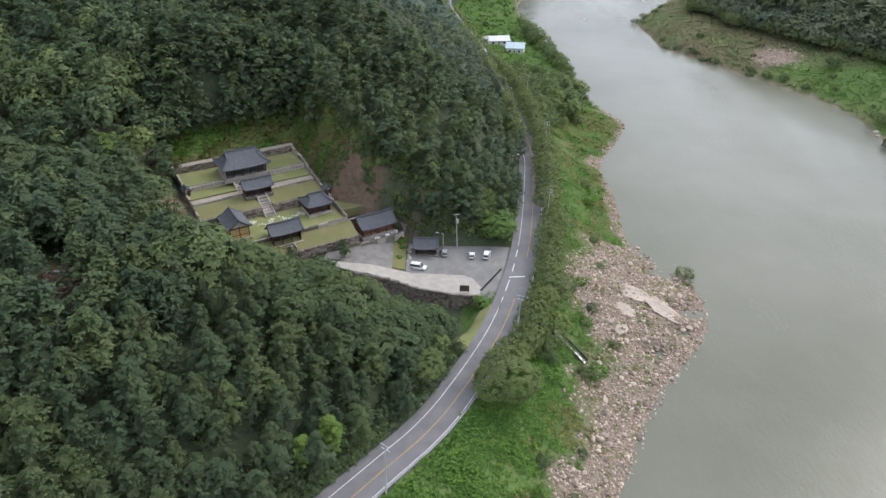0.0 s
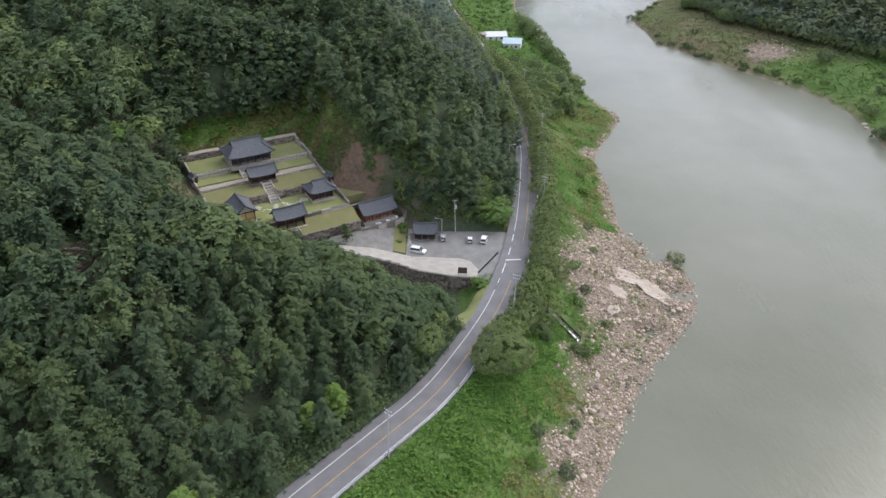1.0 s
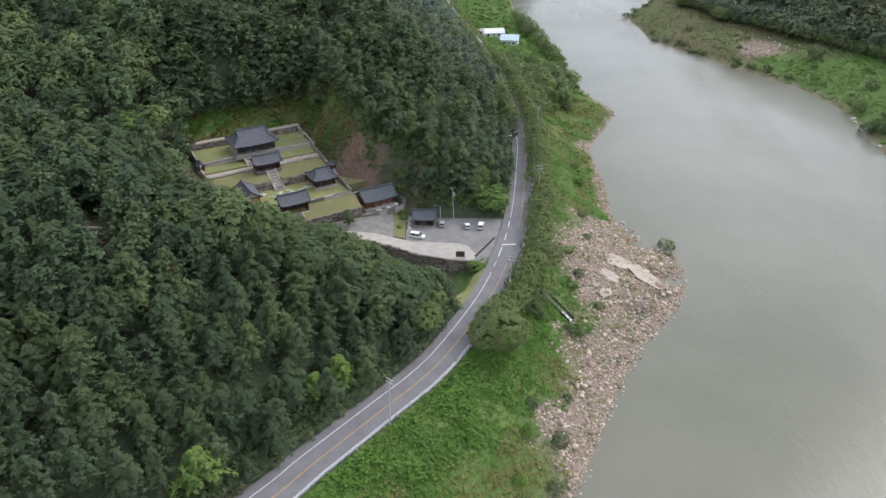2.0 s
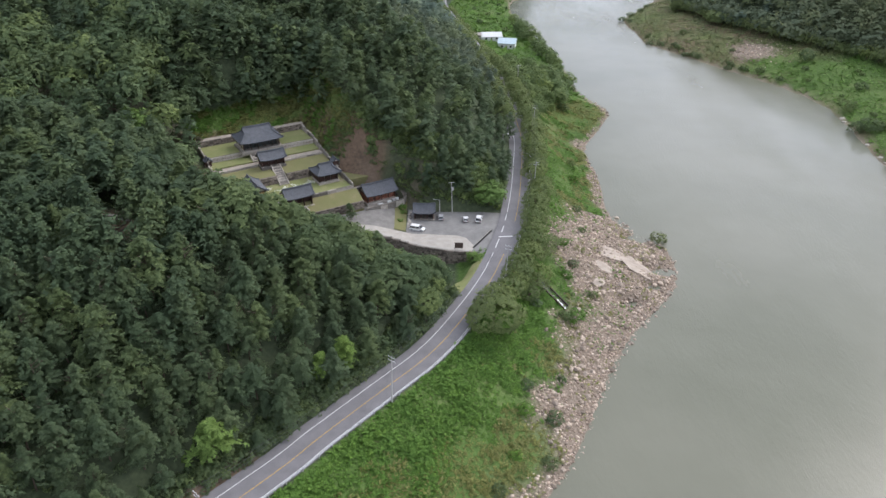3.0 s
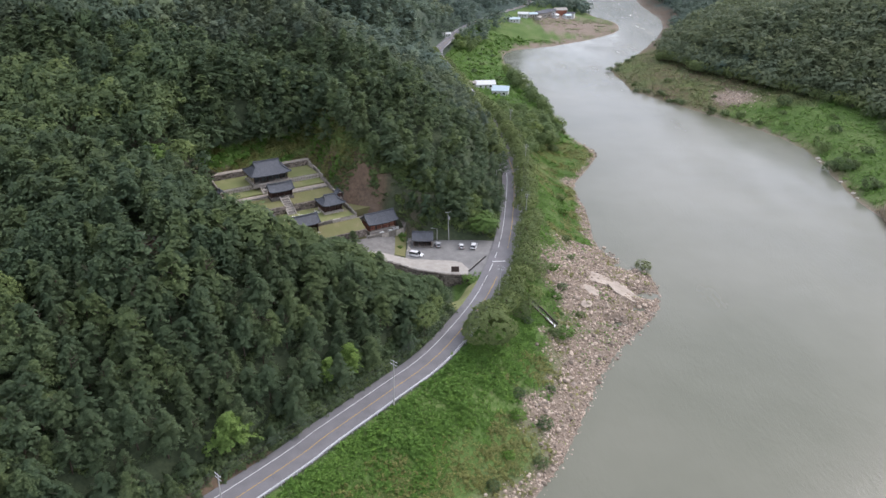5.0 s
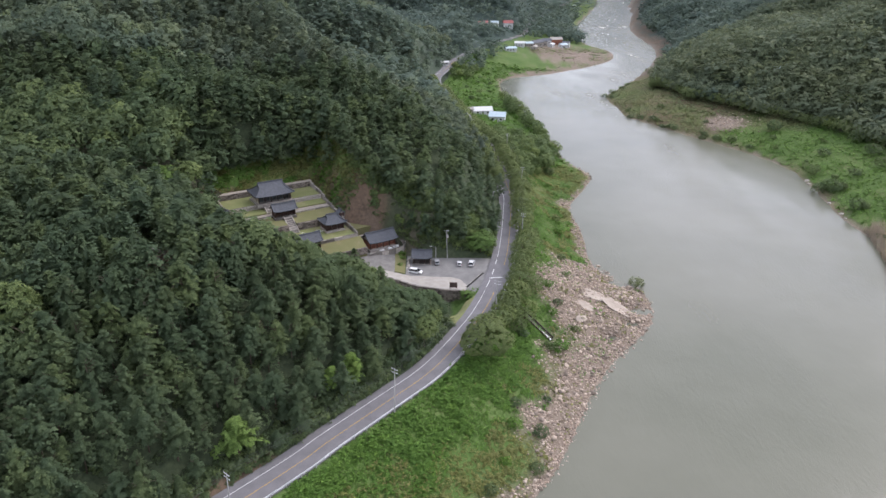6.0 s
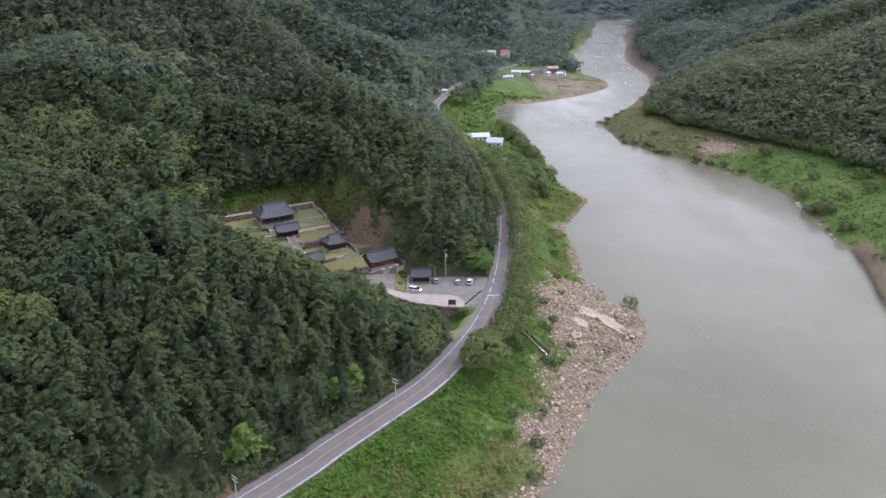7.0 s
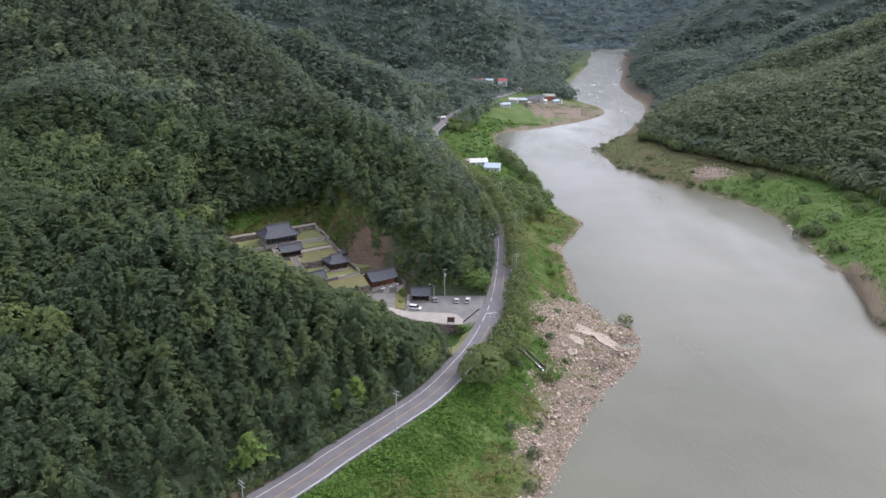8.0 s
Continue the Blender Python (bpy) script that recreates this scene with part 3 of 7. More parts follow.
GX, GY = graded(-1500, -120, 110, 2000, 1.5, 1.035), graded(-200, 40, 260, 3900, 1.5, 1.03)
gx, gy = np.meshgrid(GX, GY)
gz, g_stony, g_meadow, g_soil = ground_height(gx, gy)
G_ALL = np.stack([gz, g_stony, g_meadow, g_soil])


def ground_at(x, y):
    """Height, stones, grass and bare soil of the ground sheet at places."""
    x, y = np.asarray(x, float), np.asarray(y, float)
    i, j = np.clip(np.searchsorted(GX, x) - 1, 0, len(GX) - 2), np.clip(np.searchsorted(GY, y) - 1, 0, len(GY) - 2)
    f, g = (x - GX[i]) / (GX[i + 1] - GX[i]), (y - GY[j]) / (GY[j + 1] - GY[j])
    a = G_ALL
    return (a[:, j, i] * (1 - f) + a[:, j, i + 1] * f) * (1 - g) + (a[:, j + 1, i] * (1 - f) + a[:, j + 1, i + 1] * f) * g


def height_at(x, y):
    return float(ground_at(np.array([x]), np.array([y]))[0][0])


W = len(GX)
_i = np.arange(W - 1)[None, :] + (np.arange(len(GY) - 1) * W)[:, None]
_f = np.stack([_i, _i + 1, _i + 1 + W, _i + W], -1).reshape(-1, 4)
ground_mesh = bpy.data.meshes.new("ground")
ground_mesh.from_pydata(np.stack([gx, gy, gz], -1).reshape(-1, 3).tolist(), [], _f.tolist())
ground_mesh.polygons.foreach_set("use_smooth", [True] * len(ground_mesh.polygons))
# the last mask grows with distance and blends in the hazed forest floor
for key, values in (("stony", g_stony), ("meadow", g_meadow), ("soil", g_soil), ("hazed_brush", ease(420, 800, gy))):
    ground_mesh.attributes.new(key, "FLOAT", "POINT").data.foreach_set("value", values.astype(np.float32).ravel())
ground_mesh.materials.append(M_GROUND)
tagged(new("ground", ground_mesh), "river valley ground of forest soil, grass and stony shore", "ground", kind="structure")

water_bm = bmesh.new()
bmesh.ops.create_grid(water_bm, x_segments=4, y_segments=8, size=1.0)
for v in water_bm.verts:
    v.co = Vector((300 + v.co.x * 1400, 1600 + v.co.y * 1900, 0))
water_mesh = bpy.data.meshes.new("water")
water_bm.to_mesh(water_mesh)
water_bm.free()
water_mesh.materials.append(M_WATER)
tagged(new("water", water_mesh), "wide calm murky green river reflecting grey clouds", "river", kind="structure")


def ribbon(line, left, right, z, cut=None):
    """A strip along a line between two offsets (right positive)."""
    p = np.array(line)
    d = np.gradient(p, axis=0)
    d /= np.linalg.norm(d, axis=1)[:, None]
    n = np.stack([d[:, 1], -d[:, 0]], -1)
    a, b = p + n * left, p + n * right
    verts = [(*q, z) for q in a] + [(*q, z) for q in b]
    k = len(p)
    faces = [(i, i + k, i + k + 1, i + 1) for i in range(k - 1) if cut is None or cut(i)]
    return verts, faces


tagged(new("road", mesh_from("road", *ribbon(ROAD, -5.3, 3.8, ROAD_Z), M_ASPHALT)), "two-lane grey asphalt country road along the river", "road", kind="structure")
_ry = ROAD[:, 1]
marks = [("road_edge_line", -3.25, -3.08, lambda i: not 150 < _ry[i] < 180, M_WHITE_LINE, "solid white edge line painted on asphalt"),
         ("road_centre_line", -0.08, 0.08, lambda i: not 150 < _ry[i] < 172, M_YELLOW_LINE, "solid yellow centre line painted on asphalt"),
         ("road_edge_line", 2.92, 3.09, None, M_WHITE_LINE, "solid white edge line beside the guard rail")]
for name, a, b, cut, mat, label in marks:
    tagged(new(name, mesh_from(name, *ribbon(ROAD, a, b, ROAD_Z + 0.012, cut), mat)), label, "road marking", kind="structure")
_dash = smooth_line([(p[0], p[1]) for p in ROAD if 146 < p[1] < 184], 1.0)
tagged(new("road_dashed_line", mesh_from("road_dashed_line", *ribbon(_dash, -3.3, -3.05, ROAD_Z + 0.012, lambda i: i % 8 < 4), M_WHITE_LINE)),
       "dashed white line across the car park entrance", "road marking", kind="structure")


# ---- trees ----
def star(rng, centre, normal, size, spikes):
    """A tuft of needles or leaves: a loose cluster of small uneven leaf blades round a centre."""
    n = Vector(normal).normalized()
    q = n.to_track_quat("Z", "Y")
    centre, verts, faces = Vector(centre), [], []
    for i in range(spikes):
        a = math.tau * (i + rng.uniform(-0.35, 0.35)) / spikes
        r = size * rng.uniform(0.25, 0.75) * (spikes > 1)
        c = centre + q @ Vector((math.cos(a) * r, math.sin(a) * r, rng.uniform(-0.25, 0.2) * size))
        tip, tilt = a + rng.uniform(-0.9, 0.9), Vector((rng.uniform(-0.35, 0.35), rng.uniform(-0.35, 0.35), 0))
        for turn, rad in ((0.0, 0.86), (2.2, 0.56), (-2.2, 0.56)):
            ang, rad = tip + turn + rng.uniform(-0.3, 0.3), size * rad * rng.uniform(0.75, 1.2)
            p = Vector((math.cos(ang) * rad, math.sin(ang) * rad, 0))
            p.z = -p.dot(tilt) - 0.12 * size * (turn == 0.0)
            verts.append(c + q @ p)
        faces.append((3 * i, 3 * i + 1, 3 * i + 2))
    return verts, faces, n


def gather(pieces, middle=0.42, own_part=0.55):
    """Tufts joined to one crown, shaded as a soft round mass: vertices, faces, normals."""
    verts, faces, own = [], [], []
    for v, f, n in pieces:
        o = len(verts)
        verts += v
        own += [n] * len(v)
        faces += [tuple(i + o for i in q) for q in f]
    v, n = np.array([tuple(q) for q in verts]), np.array([tuple(q) for q in own])
    out = v - np.array([0, 0, middle])
    out /= np.linalg.norm(out, axis=1)[:, None] + 1e-6
    soft = 0.75 * out + own_part * n + np.array([0, 0, 0.15])
    soft /= np.linalg.norm(soft, axis=1)[:, None]
    wrong = (soft * n).sum(1) < 0.15
    soft[wrong] = n[wrong]
    return v, faces, soft


def pine_crown(seed, layers, branches, tufts, spikes, size, tall=1.0):
    """Needle tufts in uneven layers; a unit crown 1 high and about 0.5 wide, set on a bare trunk."""
    rng, out = random.Random(seed), []
    lean = (rng.uniform(-0.09, 0.09), rng.uniform(-0.09, 0.09))
    for k in range(layers):
        h = (k + 0.5) / layers
        reach = 0.30 * (1 - h) ** 0.55 * rng.uniform(0.58, 1.32) + 0.035
        for b in range(max(3, round(branches * (1 - 0.5 * h)))):
            a = rng.uniform(0, math.tau)
            r_b = reach * rng.uniform(0.6, 1.28)
            for t in range(tufts):
                f = (t + 0.8) / tufts
                r = r_b * f
                z = 0.30 + 0.70 * h + rng.uniform(-0.025, 0.025) - 0.06 * f * f + 0.02
                ang = a + rng.uniform(-0.5, 0.5) * (1.25 - f)
                c = (math.cos(ang) * r + lean[0] * h, math.sin(ang) * r + lean[1] * h, z * tall)
                nrm = (math.cos(ang) * 0.55 * f + rng.uniform(-0.35, 0.35), math.sin(ang) * 0.55 * f + rng.uniform(-0.35, 0.35), 1.0)
                out.append(star(rng, c, nrm, size * rng.uniform(0.75, 1.25), spikes))
    return gather(out)


def round_crown(seed, clumps, leaves, spikes, size, wide=0.36, low=0.25, flat=1.0, own_part=0.55):
    """Leaf clumps over a lumpy dome; a unit tree 1 high."""
    rng, out = random.Random(seed), []
    lumps = [(Vector((rng.gauss(0, 1), rng.gauss(0, 1), rng.gauss(0.3, 0.8))).normalized(), rng.uniform(0.75, 1.2)) for _ in range(9)]
    for k in range(clumps):
        u = 1 - 1.55 * (k + 0.5) / clumps
        a = k * 2.39996 + rng.uniform(-0.4, 0.4)
        s = math.sqrt(max(0, 1 - u * u))
        d = Vector((math.cos(a) * s, math.sin(a) * s, u))
        bulge = 0.78 + 0.32 * max((max(0, d.dot(l)) ** 6) * g for l, g in lumps)
        half = (1 - low) / 2
        c = Vector((d.x * wide * bulge, d.y * wide * bulge, low + half + d.z * half * bulge * flat))
        for _ in range(leaves):
            off = Vector((rng.gauss(0, 1), rng.gauss(0, 1), rng.gauss(0, 0.7))) * size * 0.75
            nrm = d + Vector((rng.uniform(-0.7, 0.7), rng.uniform(-0.7, 0.7), rng.uniform(0.0, 0.9)))
            out.append(star(rng, c + off, nrm, size * rng.uniform(0.7, 1.2), spikes))
    return gather(out, 0.42, own_part)


def bush_crown(seed, clumps, leaves, spikes, size):
    return round_crown(seed, clumps, leaves, spikes, size, wide=0.62, low=0.0, flat=1.0)


def joined(name, material, kinds, places):
    """One mesh from copies of the kinds (vertices, faces) at places: rows of x, y, z, width, height, turn, kind."""
    vs, fs, base = [], [], 0
    places = np.array(places)
    ns, tones, dice = [], [], np.random.default_rng(len(places))
    for k, (v, f, nrm) in enumerate(kinds):
        rows = places[places[:, 6] == k]
        if not len(rows):
            continue
        c, s = np.cos(rows[:, 5])[:, None], np.sin(rows[:, 5])[:, None]
        w, h = rows[:, 3][:, None], rows[:, 4][:, None]
        x = (v[:, 0] * c - v[:, 1] * s) * w + rows[:, 0][:, None]
        y = (v[:, 0] * s + v[:, 1] * c) * w + rows[:, 1][:, None]
        z = v[:, 2] * h + rows[:, 2][:, None]
        vs.append(np.stack([x, y, z], -1).reshape(-1, 3))
        tones.append(np.repeat(dice.uniform(0, 1, len(rows)), len(v)))
        if nrm is not None:
            ns.append(np.stack([nrm[:, 0] * c - nrm[:, 1] * s, nrm[:, 0] * s + nrm[:, 1] * c, nrm[:, 2] + 0 * c], -1).reshape(-1, 3))
        fa = np.array(f)
        fs.append((fa[None] + (np.arange(len(rows)) * len(v))[:, None, None] + base).reshape(-1, 3))
        base += len(v) * len(rows)
    v, f = np.vstack(vs).astype(np.float32), np.vstack(fs).astype(np.int32)
    me = bpy.data.meshes.new(name)
    me.vertices.add(len(v))
    me.vertices.foreach_set("co", v.ravel())
    me.loops.add(f.size)
    me.loops.foreach_set("vertex_index", f.ravel())
    me.polygons.add(len(f))
    me.polygons.foreach_set("loop_start", np.arange(0, f.size, 3, dtype=np.int32))
    me.update(calc_edges=True)
    me.attributes.new("tone", "FLOAT", "POINT").data.foreach_set("value", np.concatenate(tones).astype(np.float32))
    if ns:
        me.normals_split_custom_set_from_vertices(np.vstack(ns))
    me.materials.append(material)
    return new(name, me)


def trunk_mesh(name, top, radius, limbs, seed, reach=0.2):
    """A tapered, slightly bent trunk with limbs, for a unit tree."""
    rng, bm = random.Random(seed), bmesh.new()
    p, q = Vector((0, 0, -0.08)), None
    bend = Vector((rng.uniform(-0.02, 0.02), rng.uniform(-0.02, 0.02), 0))
    spots = [Vector((0, 0, -0.08)), Vector((0, 0, top * 0.4)) + bend, Vector((0, 0, top)) + bend * 2]
    for i in range(2):
        tube(bm, spots[i], spots[i + 1], radius * (1 - 0.38 * i), radius * (0.62 - 0.42 * i), 6)
    for _ in range(limbs):
        h = rng.uniform(0.45, 0.95) * top
        a = rng.uniform(0, math.tau)
        tube(bm, (bend.x, bend.y, h), (math.cos(a) * reach, math.sin(a) * reach, h + 0.12), radius * 0.4, radius * 0.1, 4)
    me = bpy.data.meshes.new(name)
    bm.to_mesh(me)
    bm.free()
    me.materials.append(M_BARK)
    return me


def crown_mesh(name, crown, material):
    v, f, n = crown
    me = mesh_from(name, v, f, material)
    me.normals_split_custom_set_from_vertices(n)
    return me


PINE_NEAR = [pine_crown(s, 11 + s % 3, 11, 5, 4, 0.043) for s in range(5)]
PINE_HALF = [pine_crown(10 + s, 11, 11, 3, 3, 0.060) for s in range(5)]
OAK_HALF = [round_crown(30 + s, 90, 3, 3, 0.066) for s in range(5)]
OAK_NEAR = [round_crown(20 + s, 130, 5, 4, 0.044) for s in range(5)]
PINE_MID = [pine_crown(40 + s, 7, 8, 2, 3, 0.085) for s in range(5)]
OAK_MID = [round_crown(60 + s, 70, 2, 3, 0.082) for s in range(5)]


def wood_patch(seed, tufts, size):
    """A stretch of distant canopy: loose tufts at uneven heights over a unit square."""
    rng = random.Random(seed)
    out = [star(rng, (rng.uniform(-0.5, 0.5), rng.uniform(-0.5, 0.5), rng.uniform(0.35, 1.0)), (rng.uniform(-0.6, 0.6), rng.uniform(-0.9, 0.3), 1), size * rng.uniform(0.7, 1.3), 3) for _ in range(tufts)]
    return gather(out, -0.5)


PINE_FAR = [pine_crown(80 + s, 6, 6, 1, 3, 0.135) for s in range(4)]
OAK_FAR = [round_crown(90 + s, 40, 1, 3, 0.115, wide=0.42, low=0.15, own_part=0.3) for s in range(4)]
REMOTE = [round_crown(100 + s, 11, 1, 3, 0.22, wide=0.42, low=0.15, own_part=0.2) for s in range(4)]
DISTANT = [wood_patch(110 + s, 12, 0.18) for s in range(4)]
CHERRY = [round_crown(120 + s, 110, 4, 3, 0.056, wide=0.62, low=0.30) for s in range(4)]
BRIGHT = [round_crown(140 + s, 50, 6, 4, 0.065, wide=0.36, low=0.12) for s in range(3)]
BUSH = [bush_crown(160 + s, 40, 5, 3, 0.105) for s in range(4)]
BUSH_LIGHT = [bush_crown(170 + s, 26, 1, 3, 0.26) for s in range(4)]


def is_wood(x, y):
    """Where trees grow."""
    x, y = np.asarray(x, float), np.asarray(y, float)
    xl, xr, xc = (np.interp(y, ln[:, 1], ln[:, 0]) for ln in (BANK_LEFT, BANK_RIGHT, ROAD))
    dc, dr, dl = far_from(x, y, ROAD), far_from(x, y, BANK_RIGHT), far_from(x, y, BANK_LEFT)
    lx, ly = to_shrine(x, y)
    wood = (x < xc) & (dc > np.where(y < 128, np.where(y < 66, 6.8, 5.8), np.where(y > 255, 3.8, np.where(y > 198, 4.4, 6.5))))
    wood &= ~((np.abs(lx) < 22.5) & (ly > -46) & (ly < 3))
    wood &= ~((lx > -17) & (lx < 21) & (ly > 0) & (ly < 12.0))
    wood &= ~((lx > 18) & (lx < 33) & (ly > -36) & (ly < -21)) & ~((lx > 18) & (lx < 27) & (ly > -22) & (ly < -10))
    wood &= ~((lx > 18) & (lx < 25) & (ly > -36) & (ly < -6))
    wood &= ~((lx > 16) & (lx < 38) & (ly > -50) & (ly < -34))
    wood &= ~((lx < -20) & (lx > -28) & (ly > -25) & (ly < -12))
    wood |= (y > 285) & (y < 385) & (x > xc + 9) & (x < xl) & (dl > np.where(y < 352, 22, 7))
    wood |= (y >= 385) & (y < 540) & (x > xc + 9) & (x < xl) & (dl > 6) & (dl < 13)
    wood |= (y > 600) & (y < 2420) & (x > xc) & (x < xl) & (dc > 4) & (dl > 8) & ((dc < 26) | (y > 900))
    wood &= ~((x > -36 - 0.45 * (y - 172)) & (y > np.where(x > -16, 141.5, 147) + 0.26 * (4 - x)) & (y < 184) & (x < 30))
    wood &= ~((x > -16) & (y > 160) & (y < 182.5))
    wood &= ~((x > 4) & (y > 130) & (y < 160)) & ~((dc < 10) & (y > 118) & (y < 150))
    wood &= ~(far_from(x, y, [(-75, 114), (-73, 109), (-68, 101)]) < 3.9)
    wood &= ~((y > 545) & (y < 600) & (x > -10) & (x < xc + 20))
    wood |= (y > 2300) & (np.abs(x - 700) < 3000)
    shelf = np.interp(y, [0, 400, 520, 620, 3000], [60, 56, 50, 20, 20])
    wood |= (x > xr) & (dr > shelf)
    wood &= ~((x > xr) & (dr > shelf + 14) & (dr < shelf + 17) & (y < 900))
    village = (np.hypot((x - 118) / 58, (y - 806) / 62) < 1) | (np.hypot((x - 72) / 26, (y - 880) / 16) < 1) | (np.hypot(x - 32, y - 453) < 18)
    wood &= ~(np.hypot(x + 35.4, y - 168) < 4) & ~(np.hypot(x + 43.5, y - 68) < 4.5) & ~(np.hypot(x + 22.5, y - 95) < 3)
    wood &= ~village & ~(np.hypot(x + 38, y - 176.5) < 8)
    return wood


def scatter(lo, hi, spacing, rng):
    x, y = np.meshgrid(np.arange(lo[0], hi[0], spacing), np.arange(lo[1], hi[1], spacing))
    x, y = x + rng.uniform(-0.42, 0.42, x.shape) * spacing, y + rng.uniform(-0.42, 0.42, x.shape) * spacing
    return x.ravel(), y.ravel()


def plant(x, y, rng):
    """Which of the places carry a tree, its height and whether it is a pine."""
    keep = is_wood(x, y)
    x, y = x[keep], y[keep]
    z = ground_at(x, y)[0]
    pine = value_noise(x, y, 34, 21) + 0.35 * rng.uniform(-1, 1, len(x)) > np.where(x > np.interp(y, BANK_RIGHT[:, 1], BANK_RIGHT[:, 0]), 0.9, np.where(y > 165, -0.65, np.where(x < -58, -0.75, -0.35)))
    pine &= ~((y > 116) & (x > -55) & (y < 162) & (rng.uniform(0, 1, len(x)) < 0.8))
    dc = far_from(x, y, ROAD)
    edge = np.clip((far_from(x, y, [(10, 150), (-10, 152), (-35, 158), (-62, 160)]) - 6) / 16, 0, 1)
    tall = np.clip(8.0 + 0.09 * dc, 8.5, 12.0) * (0.66 + 0.34 * edge) * rng.uniform(0.70, 1.25, len(x))
    return x, y, z, pine, tall


_rng = np.random.default_rng(5)
near_x, near_y = scatter((-112, 0), (20, 156), 4.15, _rng)
mid_x, mid_y = scatter((-300, 0), (96, 400), 5.25, _rng)
_in_near = (mid_x > -112) & (mid_x < 20) & (mid_y < 156)
mid_x, mid_y = mid_x[~_in_near], mid_y[~_in_near]
_seen = (np.abs(mid_x) < 0.72 * (mid_y + 75) + 10)
mid_x, mid_y = mid_x[_seen], mid_y[_seen]
# the wood stands thicker above the clearing behind the shrine
_lx, _ly = scatter((-30, 12.5), (36, 36), 4.6, _rng)
_ex, _ey = from_shrine(_lx, _ly)
mid_x, mid_y = np.concatenate([mid_x, _ex]), np.concatenate([mid_y, _ey])
near = plant(near_x, near_y, _rng)
_seen = np.abs(near[0]) < 0.72 * (near[1] + 75) + 6
near = tuple(v[_seen] for v in near)
mid = plant(mid_x, mid_y, _rng)

# the nearest trees one by one, those behind them as one wood of each sort
pine_meshes = [crown_mesh("crown", c, M_PINE) for c in PINE_NEAR]
oak_meshes = [crown_mesh("crown", c, M_OAK) for c in OAK_NEAR]
pine_trunk = [trunk_mesh("trunk", 0.92, 0.018, 7, s, 0.15) for s in range(2)]
oak_trunk = [trunk_mesh("trunk", 0.75, 0.022, 8, 9 + s, 0.22) for s in range(2)]


def make_tree(name, trunk, crown, label, category, group):
    ob = thing(name, Matrix(), label, category, group)
    part("trunk", trunk, None, ob)
    part("crown", crown, None, ob)
    return ob


pines = [make_tree("pine_tree", pine_trunk[i % 2], pine_meshes[i], "dark green pine tree in the hillside wood", "tree", "trees of the near wood") for i in range(5)]
oaks = [make_tree("broadleaf_tree", oak_trunk[i % 2], oak_meshes[i], "green broadleaf tree with dense clumped crown in the wood", "tree", "trees of the near wood") for i in range(5)]
_order = np.argsort(far_from(near[0], near[1], [(-90, 30), (-20, 80), (0, 140)]))
single, rest_pine, rest_oak, used = 0, [], [], set()
for i in _order:
    x, y, z, pine, tall = (v[i] for v in near)
    turn, k = _rng.uniform(0, 6.28), int(_rng.integers(5))
    wide = tall * _rng.uniform(0.9, 1.2 if pine else 1.3)
    if single < 300:
        src = (pines if pine else oaks)[k]
        m = Matrix.Translation((x, y, z)) @ Matrix.Rotation(turn, 4, "Z")
        if src not in used:
            used.add(src)
            ob = src
            ob.matrix_basis = m
        else:
            ob = copy_thing(src, m)
        ob.scale = (wide, wide, tall)
        single += 1
    else:
        (rest_pine if pine else rest_oak).append((x, y, z, wide, tall, turn, k))
near_rest_pine, near_rest_oak = rest_pine, rest_oak
if rest_pine:
    tagged(joined("pine_wood", M_PINE, PINE_HALF, rest_pine), "dense dark green pines on the hillside", "wood", kind="stuff")
if rest_oak:
    tagged(joined("broadleaf_wood", M_OAK, OAK_HALF, rest_oak), "dense green broadleaf trees on the hillside", "wood", kind="stuff")


def wood_rows(planted, rng, kinds):
    x, y, z, pine, tall = planted
    n = len(x)
    wide = tall * rng.uniform(0.85, np.where(pine, 1.1, 1.3), n)
    rows = np.stack([x, y, z - 0.3, wide, tall, rng.uniform(0, 6.28, n), rng.integers(0, kinds, n)], -1)
    return rows[pine], rows[~pine]


rp, ro = wood_rows(mid, _rng, 5)


def split_strip(r):
    """Trees between the road and the river, and the others."""
    low = (r[:, 0] > np.interp(r[:, 1], ROAD[:, 1], ROAD[:, 0])) & (r[:, 0] < np.interp(r[:, 1], BANK_LEFT[:, 1], BANK_LEFT[:, 0])) & (r[:, 1] < 640)
    return r[low], r[~low]


lp, rp = split_strip(rp)
lo_, ro = split_strip(ro)
strip_rows = np.vstack([lp, lo_])
# trees higher and farther up the hill take the haze-tinted leaves
for r, name, low_mat, high_mat, kinds in ((rp, "pine_wood", M_PINE, M_HILL_PINE_HAZE, PINE_MID), (ro, "broadleaf_wood", M_OAK, M_HILL_OAK_HAZE, OAK_MID)):
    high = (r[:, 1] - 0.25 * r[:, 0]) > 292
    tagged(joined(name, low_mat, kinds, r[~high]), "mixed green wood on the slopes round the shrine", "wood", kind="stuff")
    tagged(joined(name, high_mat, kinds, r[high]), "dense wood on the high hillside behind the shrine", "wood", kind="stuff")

far_x, far_y = scatter((-760, 180), (760, 1300), 7.4, _rng)
_keep = ((far_y > 400) | (far_x < -300) | (far_x > 96)) & (np.abs(far_x) < 0.70 * (far_y + 75) + 10)
far_x, far_y = far_x[_keep], far_y[_keep]
_thin = (far_y < 720) | (_rng.uniform(0, 1, len(far_x)) < 0.56)
farp = plant(far_x[_thin], far_y[_thin], _rng)
rp, ro = wood_rows(farp, _rng, 4)
lp, rp = split_strip(rp)
lo_, ro = split_strip(ro)
strip_rows = np.vstack([strip_rows, lp, lo_])
strip_rows[:, 4] *= 0.8
